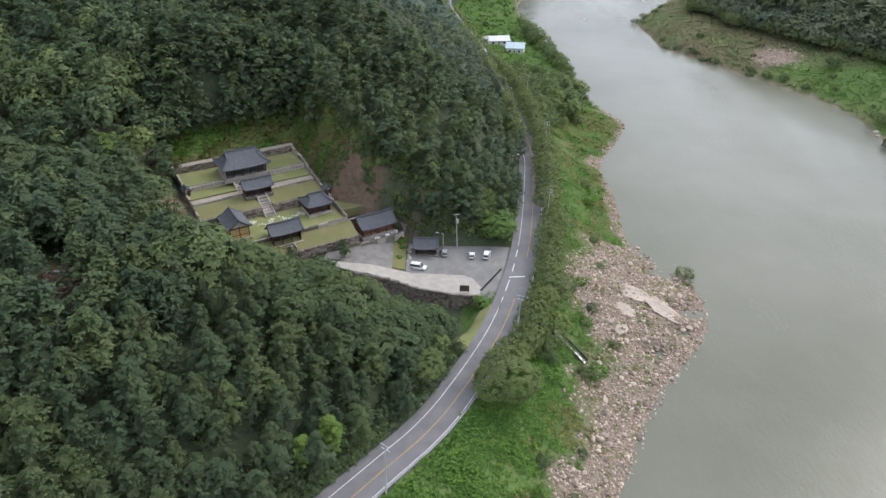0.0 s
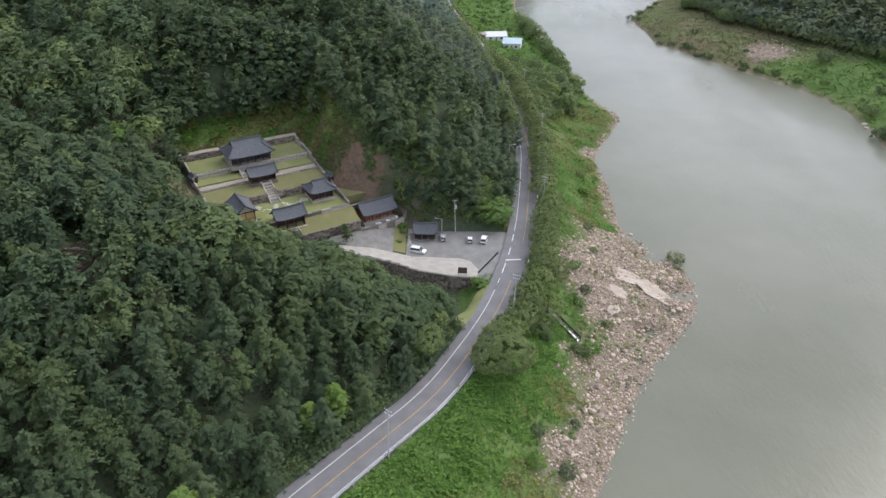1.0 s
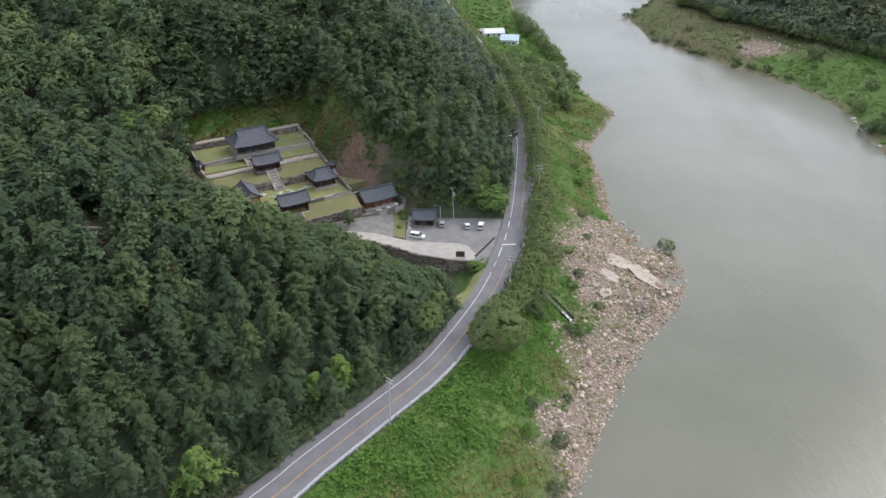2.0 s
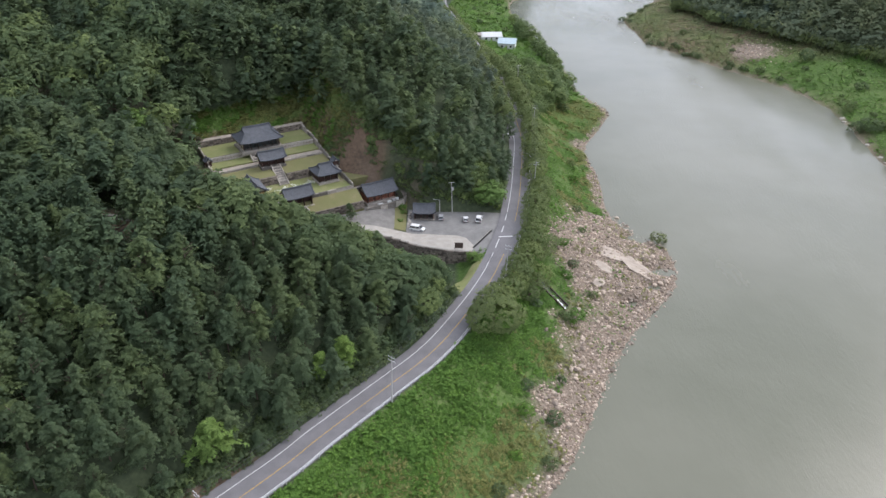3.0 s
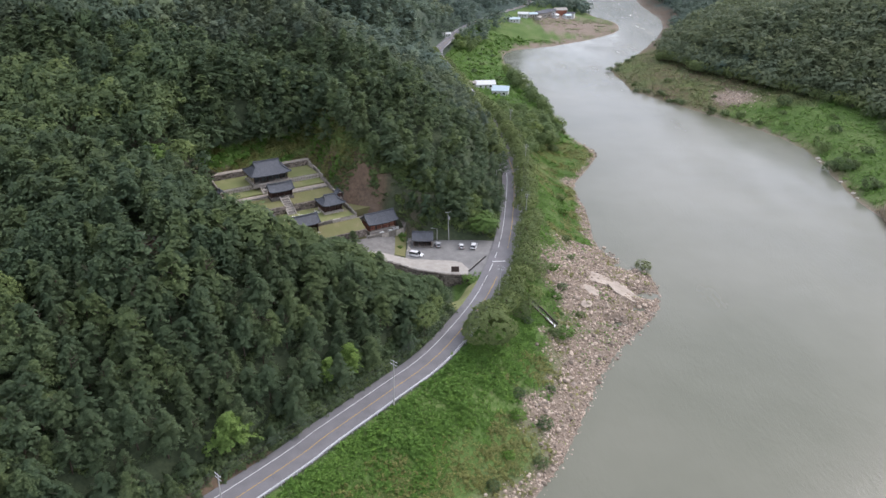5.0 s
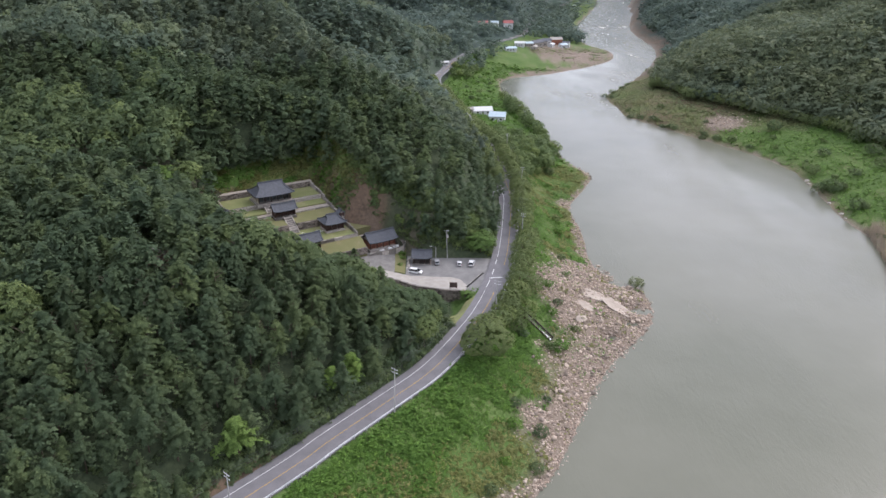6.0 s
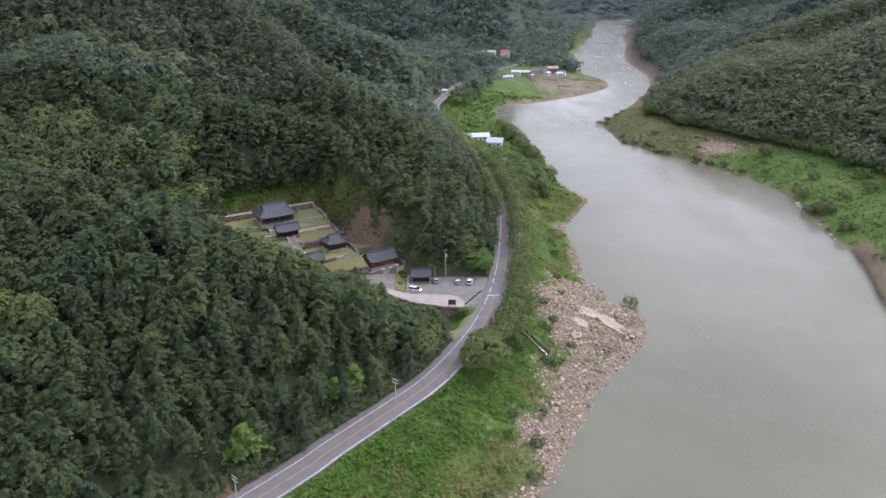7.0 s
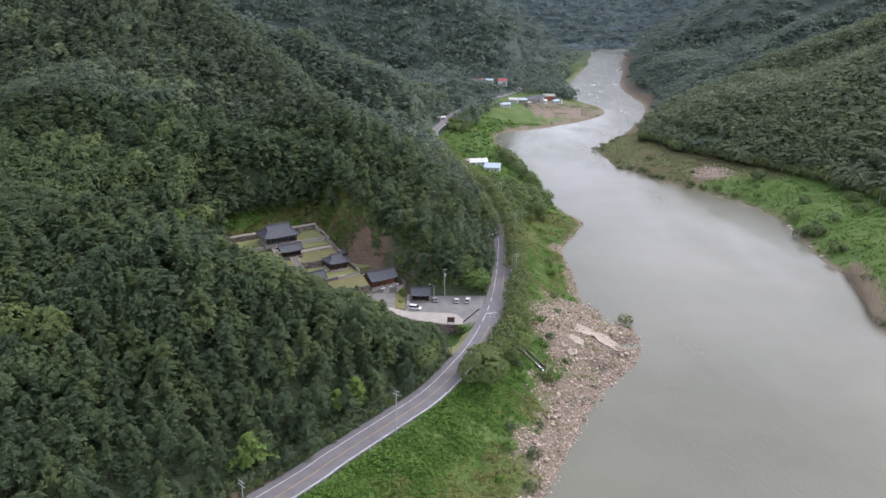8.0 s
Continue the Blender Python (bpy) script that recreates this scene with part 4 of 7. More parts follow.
tagged(joined("riverside_thicket", M_THICKET, OAK_MID, strip_rows), "mixed light green trees between road and river", "wood", kind="stuff")
for r in (rp, ro):
    r[:, 3] *= 1.3
# far belts of wood carry painted haze in their leaf colours
tagged(joined("far_pine_wood", M_FAR_PINE_HAZE, PINE_FAR, rp[rp[:, 1] < 720]), "dark pine woods on far slopes", "wood", kind="stuff")
tagged(joined("far_broadleaf_wood", M_FAR_OAK_HAZE, OAK_FAR, ro[ro[:, 1] < 720]), "green broadleaf woods on far slopes", "wood", kind="stuff")
tagged(joined("remote_wood", M_REMOTE_HAZE, REMOTE, np.vstack([r[r[:, 1] >= 720] * np.array([1, 1, 1, 1.22, 1.05, 1, 1]) for r in (rp, ro)])), "woods on the remote valley slopes, tinted grey-green for haze", "wood", kind="stuff")
far_x, far_y = scatter((-350, 1300), (1800, 3650), 29.0, _rng)
_keep = (np.abs(far_x - 100) < 0.62 * (far_y + 75)) & (far_x > 0.22 * far_y - 700)
farp = plant(far_x[_keep], far_y[_keep], _rng)
rp, ro = wood_rows(farp, _rng, 4)
rr = np.vstack([rp, ro])
rr[:, 3] = 38.0
rr[:, 4] *= 1.3
_near = rr[:, 1] < 2050
# haze-coloured leaves here too, bluest in the last belt
tagged(joined("remote_wood", M_REMOTE_HAZE, DISTANT, rr[_near]), "woods along the remote river bends, tinted grey-green for haze", "wood", kind="stuff")
tagged(joined("distant_wood", M_DISTANT_HAZE, DISTANT, rr[~_near]), "distant wooded mountains closing the valley", "wood", kind="stuff")

# cherry trees in a row beside the road
cherry_meshes = [crown_mesh("crown", c, M_CHERRY) for c in CHERRY]
cherry_trunk = trunk_mesh("trunk", 0.7, 0.03, 9, 33, 0.35)
cherries = [make_tree("cherry_tree", cherry_trunk, cherry_meshes[i], "broad olive-green roadside cherry tree above the river bank", "tree", "trees along the road") for i in range(4)]
_line = even([tuple(p) for p in ROAD if 112 < p[1] < 540], 4.6)
_d = np.gradient(_line, axis=0)
_d /= np.linalg.norm(_d, axis=1)[:, None]
count = 0
for row, (off, skip) in enumerate(((6.6, 0.0), (11.6, 0.2), (-5.4, 0.0))):
    for p, d in zip(_line, _d):
        if p[1] < (127, 131, 262)[row] or (row == 1 and p[1] > 172) or (skip and _rng.uniform() < skip):
            continue
        o = off + _rng.uniform(-0.8, 0.8)
        if p[1] > 200 and row == 0:
            o -= 2.1
        x, y = p[0] + d[1] * o, p[1] - d[0] * o
        tall = _rng.uniform(6.2, 8.0) - 1.2 * (row == 1)
        m = Matrix.Translation((x, y, height_at(x, y) - 0.2)) @ Matrix.Rotation(_rng.uniform(0, 6.28), 4, "Z")
        if count < 4:
            ob = cherries[count]
            ob.matrix_basis = m
        else:
            ob = copy_thing(cherries[int(_rng.integers(4))], m)
        ob.scale = (tall * 1.02, tall * 1.02, tall)
        count += 1


# ---- the shrine: terraces ----
def local_box(name, lo, hi, mat, label, category):
    ob = part(name, boxes((lo, hi)), mat, None)
    ob.matrix_world = SHRINE
    return tagged(ob, label, category, kind="structure")


def terrace(name, x0, x1, y0, y1, bottom, z_front, z_back, mat, label):
    """A lawn slab with a gently uneven top."""
    bm, nx, ny = bmesh.new(), max(2, int((x1 - x0) / 0.9)), max(2, int((y1 - y0) / 0.9))
    rows = []
    for j in range(ny + 1):
        row = []
        for i in range(nx + 1):
            x, y = x0 + (x1 - x0) * i / nx, y0 + (y1 - y0) * j / ny
            rim = 0 < i < nx and 0 < j < ny
            row.append(bm.verts.new((x, y, z_front + (z_back - z_front) * j / ny + (0.05 * noise.noise((x * 0.5, y * 0.5, 3)) if rim else 0))))
        rows.append(row)
    for j in range(ny):
        for i in range(nx):
            bm.faces.new((rows[j][i], rows[j][i + 1], rows[j + 1][i + 1], rows[j + 1][i]))
    rim = rows[0] + [r[-1] for r in rows[1:]] + rows[-1][-2::-1] + [r[0] for r in rows[-2:0:-1]]
    low = [bm.verts.new((v.co.x, v.co.y, bottom)) for v in rim]
    for i in range(len(rim)):
        k = (i + 1) % len(rim)
        bm.faces.new((rim[i], low[i], low[k], rim[k]))
    ob = part(name, bm, mat, None)
    ob.matrix_world = SHRINE
    return tagged(ob, label, "terrace", kind="structure")


terrace("terrace_upper", -18.4, 18.4, -10.2, 0.9, 27, 32.0, 32.1, M_LAWN, "mown green lawn terrace round the main hall")
terrace("terrace_second", -18.4, 18.4, -15.4, -10.3, 26, 30.3, 30.5, M_LAWN, "narrow mown lawn terrace below the hall")
terrace("terrace_middle", -18.6, -1.0, -26.8, -17.7, 24, 28.5, 29.3, M_LAWN_DRY, "olive lawn terrace below the inner gate")
terrace("terrace_middle", 2.3, 18.6, -26.8, -17.7, 24, 28.5, 29.3, M_LAWN_DRY, "olive lawn terrace below the inner gate")
terrace("terrace_court", -18.6, 19.0, -40.4, -26.9, 22, 25.7, 25.9, M_LAWN, "lawn courtyard behind the front gate")
terrace("terrace_front", -10.0, 20.3, -46.2, -40.95, 18, 22.5, 24.9, M_LAWN_DRY, "sloping lawn before the front gate wall")
terrace("path_inner", -18.6, 18.6, -17.6, -15.5, 26, 29.8, 29.9, M_PATH, "pale earth walk along the inner gate wall")
terrace("terrace_side", 21.0, 29.5, -33.5, -26.5, 22, 24.6, 25.2, M_LAWN_DRY, "small lawn beside the shrine wall")


# ---- stones and walls ----
def stone_mesh(seed, mat):
    """One rough squared stone about 1 x 1 x 1."""
    rng, bm = random.Random(seed), bmesh.new()
    box(bm, (-0.5, -0.5, -0.5), (0.5, 0.5, 0.5))
    bmesh.ops.bevel(bm, geom=list(bm.edges), offset=0.13, segments=1, affect="EDGES")
    for v in bm.verts:
        v.co += Vector((rng.uniform(-0.07, 0.07), rng.uniform(-0.07, 0.07), rng.uniform(-0.07, 0.07)))
    me = bpy.data.meshes.new("stone")
    bm.to_mesh(me)
    bm.free()
    me.materials.append(mat)
    return me


STONES = {k: [stone_mesh(s + i * 10, m) for s in range(5)] for i, (k, m) in enumerate((("grey", M_STONE), ("dark", M_DARK_STONE), ("pale", M_PALE_STONE)))}


def stone_wall(name, label, points, tops, bottoms, stone, course, long, base=Matrix(), backing=None, depth=0.5):
    """A retaining wall along a line, its face of separate stones in courses."""
    wall = thing(name, base, label, "wall", kind="structure")
    rng = random.Random(len(label))
    for (a, b), (ta, tb), (ba, bb) in zip(zip(points, points[1:]), zip(tops, tops[1:]), zip(bottoms, bottoms[1:])):
        a, b = Vector((*a, 0)), Vector((*b, 0))
        run = (b - a).length
        d = (b - a) / run
        side = Vector((d.y, -d.x, 0))
        turn = math.atan2(d.y, d.x)
        bm = bmesh.new()
        v = [bm.verts.new(p) for p in (a + Vector((0, 0, ba)), b + Vector((0, 0, bb)), b + Vector((0, 0, tb - 0.03)), a + Vector((0, 0, ta - 0.03)))]
        w = [bm.verts.new(q.co - side * depth) for q in v]
        bm.faces.new(v)
        bm.faces.new(w[::-1])
        for i in range(4):
            bm.faces.new((v[i], w[i], w[(i + 1) % 4], v[(i + 1) % 4]))
        part("core", bm, backing or M_DARK_STONE, wall)
        rows = max(1, round(max(ta - ba, tb - bb) / course))
        for r in range(rows):
            s = rng.uniform(-0.5, 0) * long
            while s < run:
                ln = long * rng.uniform(0.7, 1.35)
                mid = min(max(s + ln / 2, ln * 0.4), run - ln * 0.4)
                f = mid / run
                lo, hi = ba + (bb - ba) * f, ta + (tb - ta) * f
                h = (hi - lo) / rows
                ob = part("stone", STONES[stone][rng.randrange(5)], None, wall)
                ob.matrix_basis = (Matrix.Translation(a + d * mid + side * rng.uniform(-0.02, 0.07) + Vector((0, 0, lo + h * (r + 0.5))))
                                   @ Matrix.Rotation(turn + rng.uniform(-0.05, 0.05), 4, "Z") @ Matrix.Rotation(rng.uniform(-0.06, 0.06), 4, "Y")
                                   @ Matrix.Diagonal((ln * 0.92, 0.46, h * rng.uniform(0.78, 0.95), 1)))
                s += ln
    return wall


def capped_wall(name, label, points, base, height=1.1, thick=0.42, cap=None, body=None):
    """A yard wall in stepped lengths, with a coping on each."""
    wall = thing(name, base, label, "wall", kind="structure")
    for (x0, y0, z0), (x1, y1, z1) in zip(points, points[1:]):
        a, b = Vector((x0, y0, 0)), Vector((x1, y1, 0))
        run = (b - a).length
        n = max(1, round(run / 3.0))
        for i in range(n):
            f = (i + 0.5) / n
            z = z0 + (z1 - z0) * f
            m = Matrix.Translation(a.lerp(b, f)) @ Matrix.Rotation(math.atan2(y1 - y0, x1 - x0), 4, "Z")
            ln = run / n / 2
            for nm, bm, mat in (("wall_length", boxes(((-ln - 0.02, -thick / 2, z - 2.2), (ln + 0.02, thick / 2, z + height)), bevel=0.03), body or M_STONE),
                                ("coping", coping(ln, thick, z + height), cap or M_COPING)):
                ob = part(nm, bm, mat, wall)
                ob.matrix_basis = m
    return wall


def coping(ln, thick, z):
    bm = bmesh.new()
    prof = [(-thick * 0.72, z), (-thick * 0.72, z + 0.08), (0, z + 0.27), (thick * 0.72, z + 0.08), (thick * 0.72, z)]
    ends = [[bm.verts.new((x, y, h)) for y, h in prof] for x in (-ln - 0.05, ln + 0.05)]
    for i in range(5):
        k = (i + 1) % 5
        bm.faces.new((ends[0][i], ends[0][k], ends[1][k], ends[1][i]))
    bm.faces.new(ends[0][::-1])
    bm.faces.new(ends[1])
    return bm


# ---- tiled timber buildings ----
def roof_height(x, y, half_l, half_d, eave, ridge, hip):
    s, e = min(1, abs(y) / half_d), min(1, abs(x) / half_l)
    z = eave + (ridge - eave) * (1 - s) ** 1.32
    if hip:
        r = half_l - half_d * 0.50
        if abs(x) > r:
            z = min(z, eave + (ridge - eave) * 0.60 * ((half_l - abs(x)) / (half_l - r)) ** 1.2)
    return z + 0.42 * e**3 * s * s + 0.22 * e**3 * (1 - s)


def tiled_roof(half_l, half_d, eave, ridge, hip, rib=0.42):
    """Curved roof with raised rows of round tiles, upturned corners and a thick eave."""
    bm = bmesh.new()
    n = max(6, round(2 * half_l / rib))
    xs = [-half_l + 2 * half_l * i / (3 * n) for i in range(3 * n + 1)]
    if hip:
        r = half_l - half_d * 0.50
        xs = sorted(xs + [r - 0.02, r + 0.02, -r + 0.02, -r - 0.02])
    rows = max(10, round(2 * half_d / 0.45))
    ys = [-half_d + 2 * half_d * j / rows for j in range(rows + 1)]
    top, low = [], []
    for x in xs:
        bump = 0.075 * max(0.0, math.cos((x + half_l) / (2 * half_l) * n * math.tau))
        top.append([bm.verts.new((x, y, roof_height(x, y, half_l, half_d, eave, ridge, hip) + bump)) for y in ys])
        low.append([bm.verts.new((x, y, roof_height(x, y, half_l, half_d, eave, ridge, hip) - 0.26)) for y in ys])
    for i in range(len(xs) - 1):
        for j in range(rows):
            bm.faces.new((top[i][j], top[i + 1][j], top[i + 1][j + 1], top[i][j + 1]))
            bm.faces.new((low[i][j], low[i][j + 1], low[i + 1][j + 1], low[i + 1][j]))
    for i in range(len(xs) - 1):
        bm.faces.new((top[i][0], low[i][0], low[i + 1][0], top[i + 1][0]))
        bm.faces.new((top[i][-1], top[i + 1][-1], low[i + 1][-1], low[i][-1]))
    for j in range(rows):
        bm.faces.new((top[0][j], top[0][j + 1], low[0][j + 1], low[0][j]))
        bm.faces.new((top[-1][j], low[-1][j], low[-1][j + 1], top[-1][j + 1]))
    return bm


def ridge_bar(points, wide, high):
    bm, last = bmesh.new(), None
    for i, p in enumerate(points):
        p = Vector(p)
        d = Vector(points[min(i + 1, len(points) - 1)]) - Vector(points[max(i - 1, 0)])
        side = Vector((d.y, -d.x, 0)).normalized() * wide / 2
        ring = [bm.verts.new(q) for q in (p - side, p + side, p + side * 0.6 + Vector((0, 0, high)), p - side * 0.6 + Vector((0, 0, high)))]
        if last:
            for k in range(4):
                bm.faces.new((last[k], last[(k + 1) % 4], ring[(k + 1) % 4], ring[k]))
        else:
            bm.faces.new(ring)
        last = ring
    bm.faces.new(last[::-1])
    return bm


def hanok(name, label, base, cx, cy, half_l, half_d, floor, eave, ridge, hip, bays=(3, 2), over=1.15, podium=0.5, turn=0.0,
          front=None, sides=None, gable=None, step_out=0.45, porch=0.0):
    """A timber building with posts, wall panels, podium and a curved tiled roof."""
    ob = thing(name, base @ pose(cx, cy, 0, 0, 0, turn), label, "building")
    a, b = half_l - over, half_d - over
    part("podium", boxes(((-a - step_out, -b - step_out, floor - 1.2), (a + step_out, b + step_out, floor)), bevel=0.06), M_STONE, ob, "grey stone podium")
    roof = part("roof", tiled_roof(half_l, half_d, eave, ridge, hip), M_TILE, ob, "curved grey tiled roof")
    xs = [-a + 2 * a * i / bays[0] for i in range(bays[0] + 1)]
    ys = [-b + 2 * b * j / bays[1] for j in range(bays[1] + 1)]
    head = eave + 0.02
    for x in xs:
        for y in ys:
            if abs(abs(x) - a) < 1e-6 or abs(abs(y) - b) < 1e-6:
                bm = tube(bmesh.new(), (x, y, floor + 0.15), (x, y, head + 0.25), 0.16, 0.14, 8)
                part("post", bm, M_TIMBER, ob)
                part("post_base", tube(bmesh.new(), (x, y, floor - 0.05), (x, y, floor + 0.15), 0.26, 0.2, 6), M_PALE_STONE, ob)
    for y in (-b, b):
        part("beam", boxes(((-a - 0.3, y - 0.13, head - 0.25), (a + 0.3, y + 0.13, head + 0.12))), M_TIMBER, ob)
    for x in (-a, a):
        part("beam", boxes(((x - 0.13, -b - 0.3, head - 0.22), (x + 0.13, b + 0.3, head + 0.10))), M_TIMBER, ob)
    for i in range(bays[0]):
        for y, mat in ((-b + porch, front or M_GREEN_DOOR), (b, sides or M_PLASTER)):
            if mat == "open":
                continue
            panel = part("wall_panel", boxes(((xs[i] + 0.12, y - 0.06, floor), (xs[i + 1] - 0.12, y + 0.06, head - 0.2))), mat, ob)
            if y < 0:
                w = (xs[i + 1] - xs[i]) / 2
                for dx in (-w * 0.5, 0, w * 0.5):
                    mid = (xs[i] + xs[i + 1]) / 2 + dx
                    part("door_stile", boxes(((mid - 0.05, y - 0.11, floor), (mid + 0.05, y - 0.065, head - 0.25))), M_TIMBER, panel)
                part("door_rail", boxes(((xs[i] + 0.12, y - 0.12, floor + 0.7), (xs[i + 1] - 0.12, y - 0.065, floor + 0.82))), M_TIMBER, panel)
    for j in range(bays[1]):
        for x in (-a, a):
            if sides == "open":
                continue
            panel = part("wall_panel", boxes(((x - 0.06, ys[j] + 0.12, floor), (x + 0.06, ys[j + 1] - 0.12, head - 0.2))), sides or M_PLASTER, ob)
            part("rail", boxes(((x - 0.1, ys[j] + 0.12, floor + 0.9), (x + 0.1, ys[j + 1] - 0.12, floor + 1.05))), M_TIMBER, panel)
    h = lambda x, y: roof_height(x, y, half_l, half_d, eave, ridge, hip)
    r = half_l - half_d * 0.50 if hip else half_l - 0.12
    part("ridge_tiles", ridge_bar([(r * k / 6, 0, h(r * k / 6, 0) + 0.02) for k in range(-6, 7)], 0.42, 0.42), M_TILE, roof)
    for sx in (-1, 1):
        for sy in (-1, 1):
            if hip:
                joint = 0.36
                part("ridge_tiles", ridge_bar([(sx * (r - 0.05), sy * half_d * joint * k / 4, h(r - 0.03, half_d * joint * k / 4)) for k in range(5)], 0.34, 0.3), M_TILE, roof)
                pts = [(sx * (r + (half_l - r) * k / 5), sy * half_d * (joint + (1 - joint) * k / 5)) for k in range(6)]
                part("ridge_tiles", ridge_bar([(x, y, h(x, y) + 0.02) for x, y in pts], 0.34, 0.3), M_TILE, roof)
            else:
                part("ridge_tiles", ridge_bar([(sx * (half_l - 0.2), sy * half_d * k / 6, h(half_l - 0.2, half_d * k / 6)) for k in range(7)], 0.34, 0.24), M_TILE, roof)
        if not hip:
            bm = bmesh.new()
            x = sx * a
            top = [bm.verts.new((x, b * k / 6, h(a, b * k / 6) - 0.3)) for k in range(-6, 7)]
            low = [bm.verts.new((x, -b, head)), bm.verts.new((x, b, head))]
            bm.faces.new([low[0], *top, low[1]])
            f = bmesh.ops.extrude_face_region(bm, geom=list(bm.faces))
            for v in f["geom"]:
                if isinstance(v, bmesh.types.BMVert):
                    v.co.x -= sx * 0.1
            part("gable", bm, gable or M_PLASTER, ob)
    return ob


hanok("main_hall", "large timber shrine hall with hip-and-gable grey tiled roof", SHRINE, -0.2, -7.4, 7.4, 5.3, 32.7, 35.5, 39.3, True, (5, 3), 1.3, 0.6, step_out=0.9, porch=2.2)
hanok("inner_gate", "three-bay inner gate of dark red timber with grey tiled gable roof", SHRINE, 0.1, -19.5, 4.6, 2.6, 29.9, 32.3, 34.4, False, (3, 2), 0.9, front=M_TIMBER, sides=M_TIMBER, porch=1.3)
hanok("front_gate", "front gate of dark red timber with grey tiled gable roof", SHRINE, 0.4, -41.0, 4.8, 2.8, 23.9, 27.3, 29.7, False, (3, 2), 0.9, front=M_TIMBER, sides=M_TIMBER, step_out=0.6, porch=1.5)
hanok("side_house", "study house with ochre plaster gable and grey tiled roof", SHRINE, -10.9, -33.2, 4.9, 3.5, 26.1, 29.2, 31.5, False, (3, 2), 0.9, turn=90, front=M_OCHRE, sides=M_OCHRE, gable=M_PLASTER)
hanok("pavilion", "square timber pavilion with hipped grey tiled roof in the court", SHRINE, 13.6, -31.9, 4.2, 3.9, 26.4, 29.1, 31.6, True, (3, 3), 1.1, front=M_TIMBER, sides=M_TIMBER, porch=0.9)
hanok("keepers_house", "keeper's house with red brick lower walls and grey tiled roof", SHRINE, 27.6, -41.6, 5.9, 3.8, 20.1, 22.7, 25.4, False, (4, 2), 0.9, front=M_BRICK, sides=M_BRICK, porch=1.0)
hanok("information_hut", "small open-fronted hut with grey tiled roof beside the car park", Matrix(), -6.6, 176.9, 3.75, 2.6, 15.9, 18.2, 20.4, False, (3, 1), 0.8, front="open", sides=M_TIMBER)
hanok("side_gate", "narrow tiled gate in the shrine wall", SHRINE, 19.3, -26.6, 1.5, 1.2, 28.0, 29.6, 30.5, False, (1, 1), 0.4, turn=90, front=M_TIMBER, sides=M_TIMBER, step_out=0.2)
hanok("side_gate", "narrow tiled gate in the shrine wall", SHRINE, -18.6, -11.6, 1.5, 1.2, 30.4, 32.0, 32.9, False, (1, 1), 0.4, turn=90, front=M_TIMBER, sides=M_TIMBER, step_out=0.2)

# ---- shrine walls, stairs and paths ----
stone_wall("wall_hall_terrace", "grey stone retaining wall below the hall terrace", [(-18.4, -10.25), (18.4, -10.25)], [32.15, 32.15], [30.2, 30.2], "pale", 0.8, 0.95, SHRINE)
stone_wall("wall_middle_terrace", "dark fieldstone retaining wall above the court", [(-18.6, -26.85), (-1.0, -26.85)], [28.6, 28.6], [25.6, 25.6], "dark", 0.55, 0.95, SHRINE)
stone_wall("wall_middle_terrace", "dark fieldstone retaining wall above the court", [(2.3, -26.85), (18.6, -26.85)], [28.6, 28.6], [25.6, 25.6], "dark", 0.55, 0.95, SHRINE)
stone_wall("wall_front_lawn", "rough stone wall along the front lawn", [(2.0, -46.3), (20.3, -46.3)], [22.6, 22.6], [19.6, 20.0], "dark", 0.6, 0.9, SHRINE)
stone_wall("wall_back", "dark fieldstone retaining wall behind the hall", [(-18.4, 0.95), (18.4, 0.95)], [34.1, 34.1], [31.8, 31.8], "dark", 0.5, 0.9, SHRINE)
terrace("path_back", -19.4, 19.4, 1.1, 2.9, 31, 34.15, 34.3, M_PATH, "pale earth walk on top of the back wall")
capped_wall("wall_right", "stone yard wall with pale coping stepping down the slope", [(18.9, 1.0, 33.0), (18.9, -10, 32.0), (18.9, -16, 30.2), (18.9, -25.4, 28.6), (19.4, -28.2, 26.9), (19.4, -40.6, 25.6)], SHRINE, 0.8)
capped_wall("wall_left", "stone yard wall with pale coping stepping down the slope", [(-18.9, 1.0, 33.0), (-18.9, -10, 32.0), (-18.9, -13.2, 30.2), (-18.9, -26, 28.8), (-18.9, -40.6, 25.6)], SHRINE, 0.8)
capped_wall("wall_front", "front yard wall with pale coping beside the gate", [(-18.9, -40.7, 24.9), (-3.6, -40.7, 24.9)], SHRINE, 1.0)
capped_wall("wall_front", "front yard wall with pale coping beside the gate", [(4.4, -40.7, 24.9), (19.4, -40.7, 24.9)], SHRINE, 1.0)
capped_wall("wall_inner", "low inner wall with pale coping beside the inner gate", [(-18.4, -18.0, 29.0), (-4.2, -18.0, 29.0)], SHRINE, 0.7)
capped_wall("wall_inner", "low inner wall with pale coping beside the inner gate", [(4.4, -18.0, 29.0), (18.4, -18.0, 29.0)], SHRINE, 0.7)
capped_wall("wall_keeper", "low curved wall round the keeper's yard", [(20.8, -46.6, 19.6), (28.5, -46.8, 19.4), (35.2, -45.6, 19.2), (37.4, -43.2, 19.4), (36.4, -39.8, 20.2)], SHRINE, 0.15)
capped_wall("wall_keeper", "stone wall behind the keeper's house", [(20.4, -37.0, 22.4), (33.5, -36.4, 22.0)], SHRINE, 0.7)
capped_wall("wall_slope", "short stone wall on the bare slope", [(20.6, -25.0, 27.6), (29.8, -25.4, 26.2), (30.4, -32.6, 24.6)], SHRINE, 0.4)


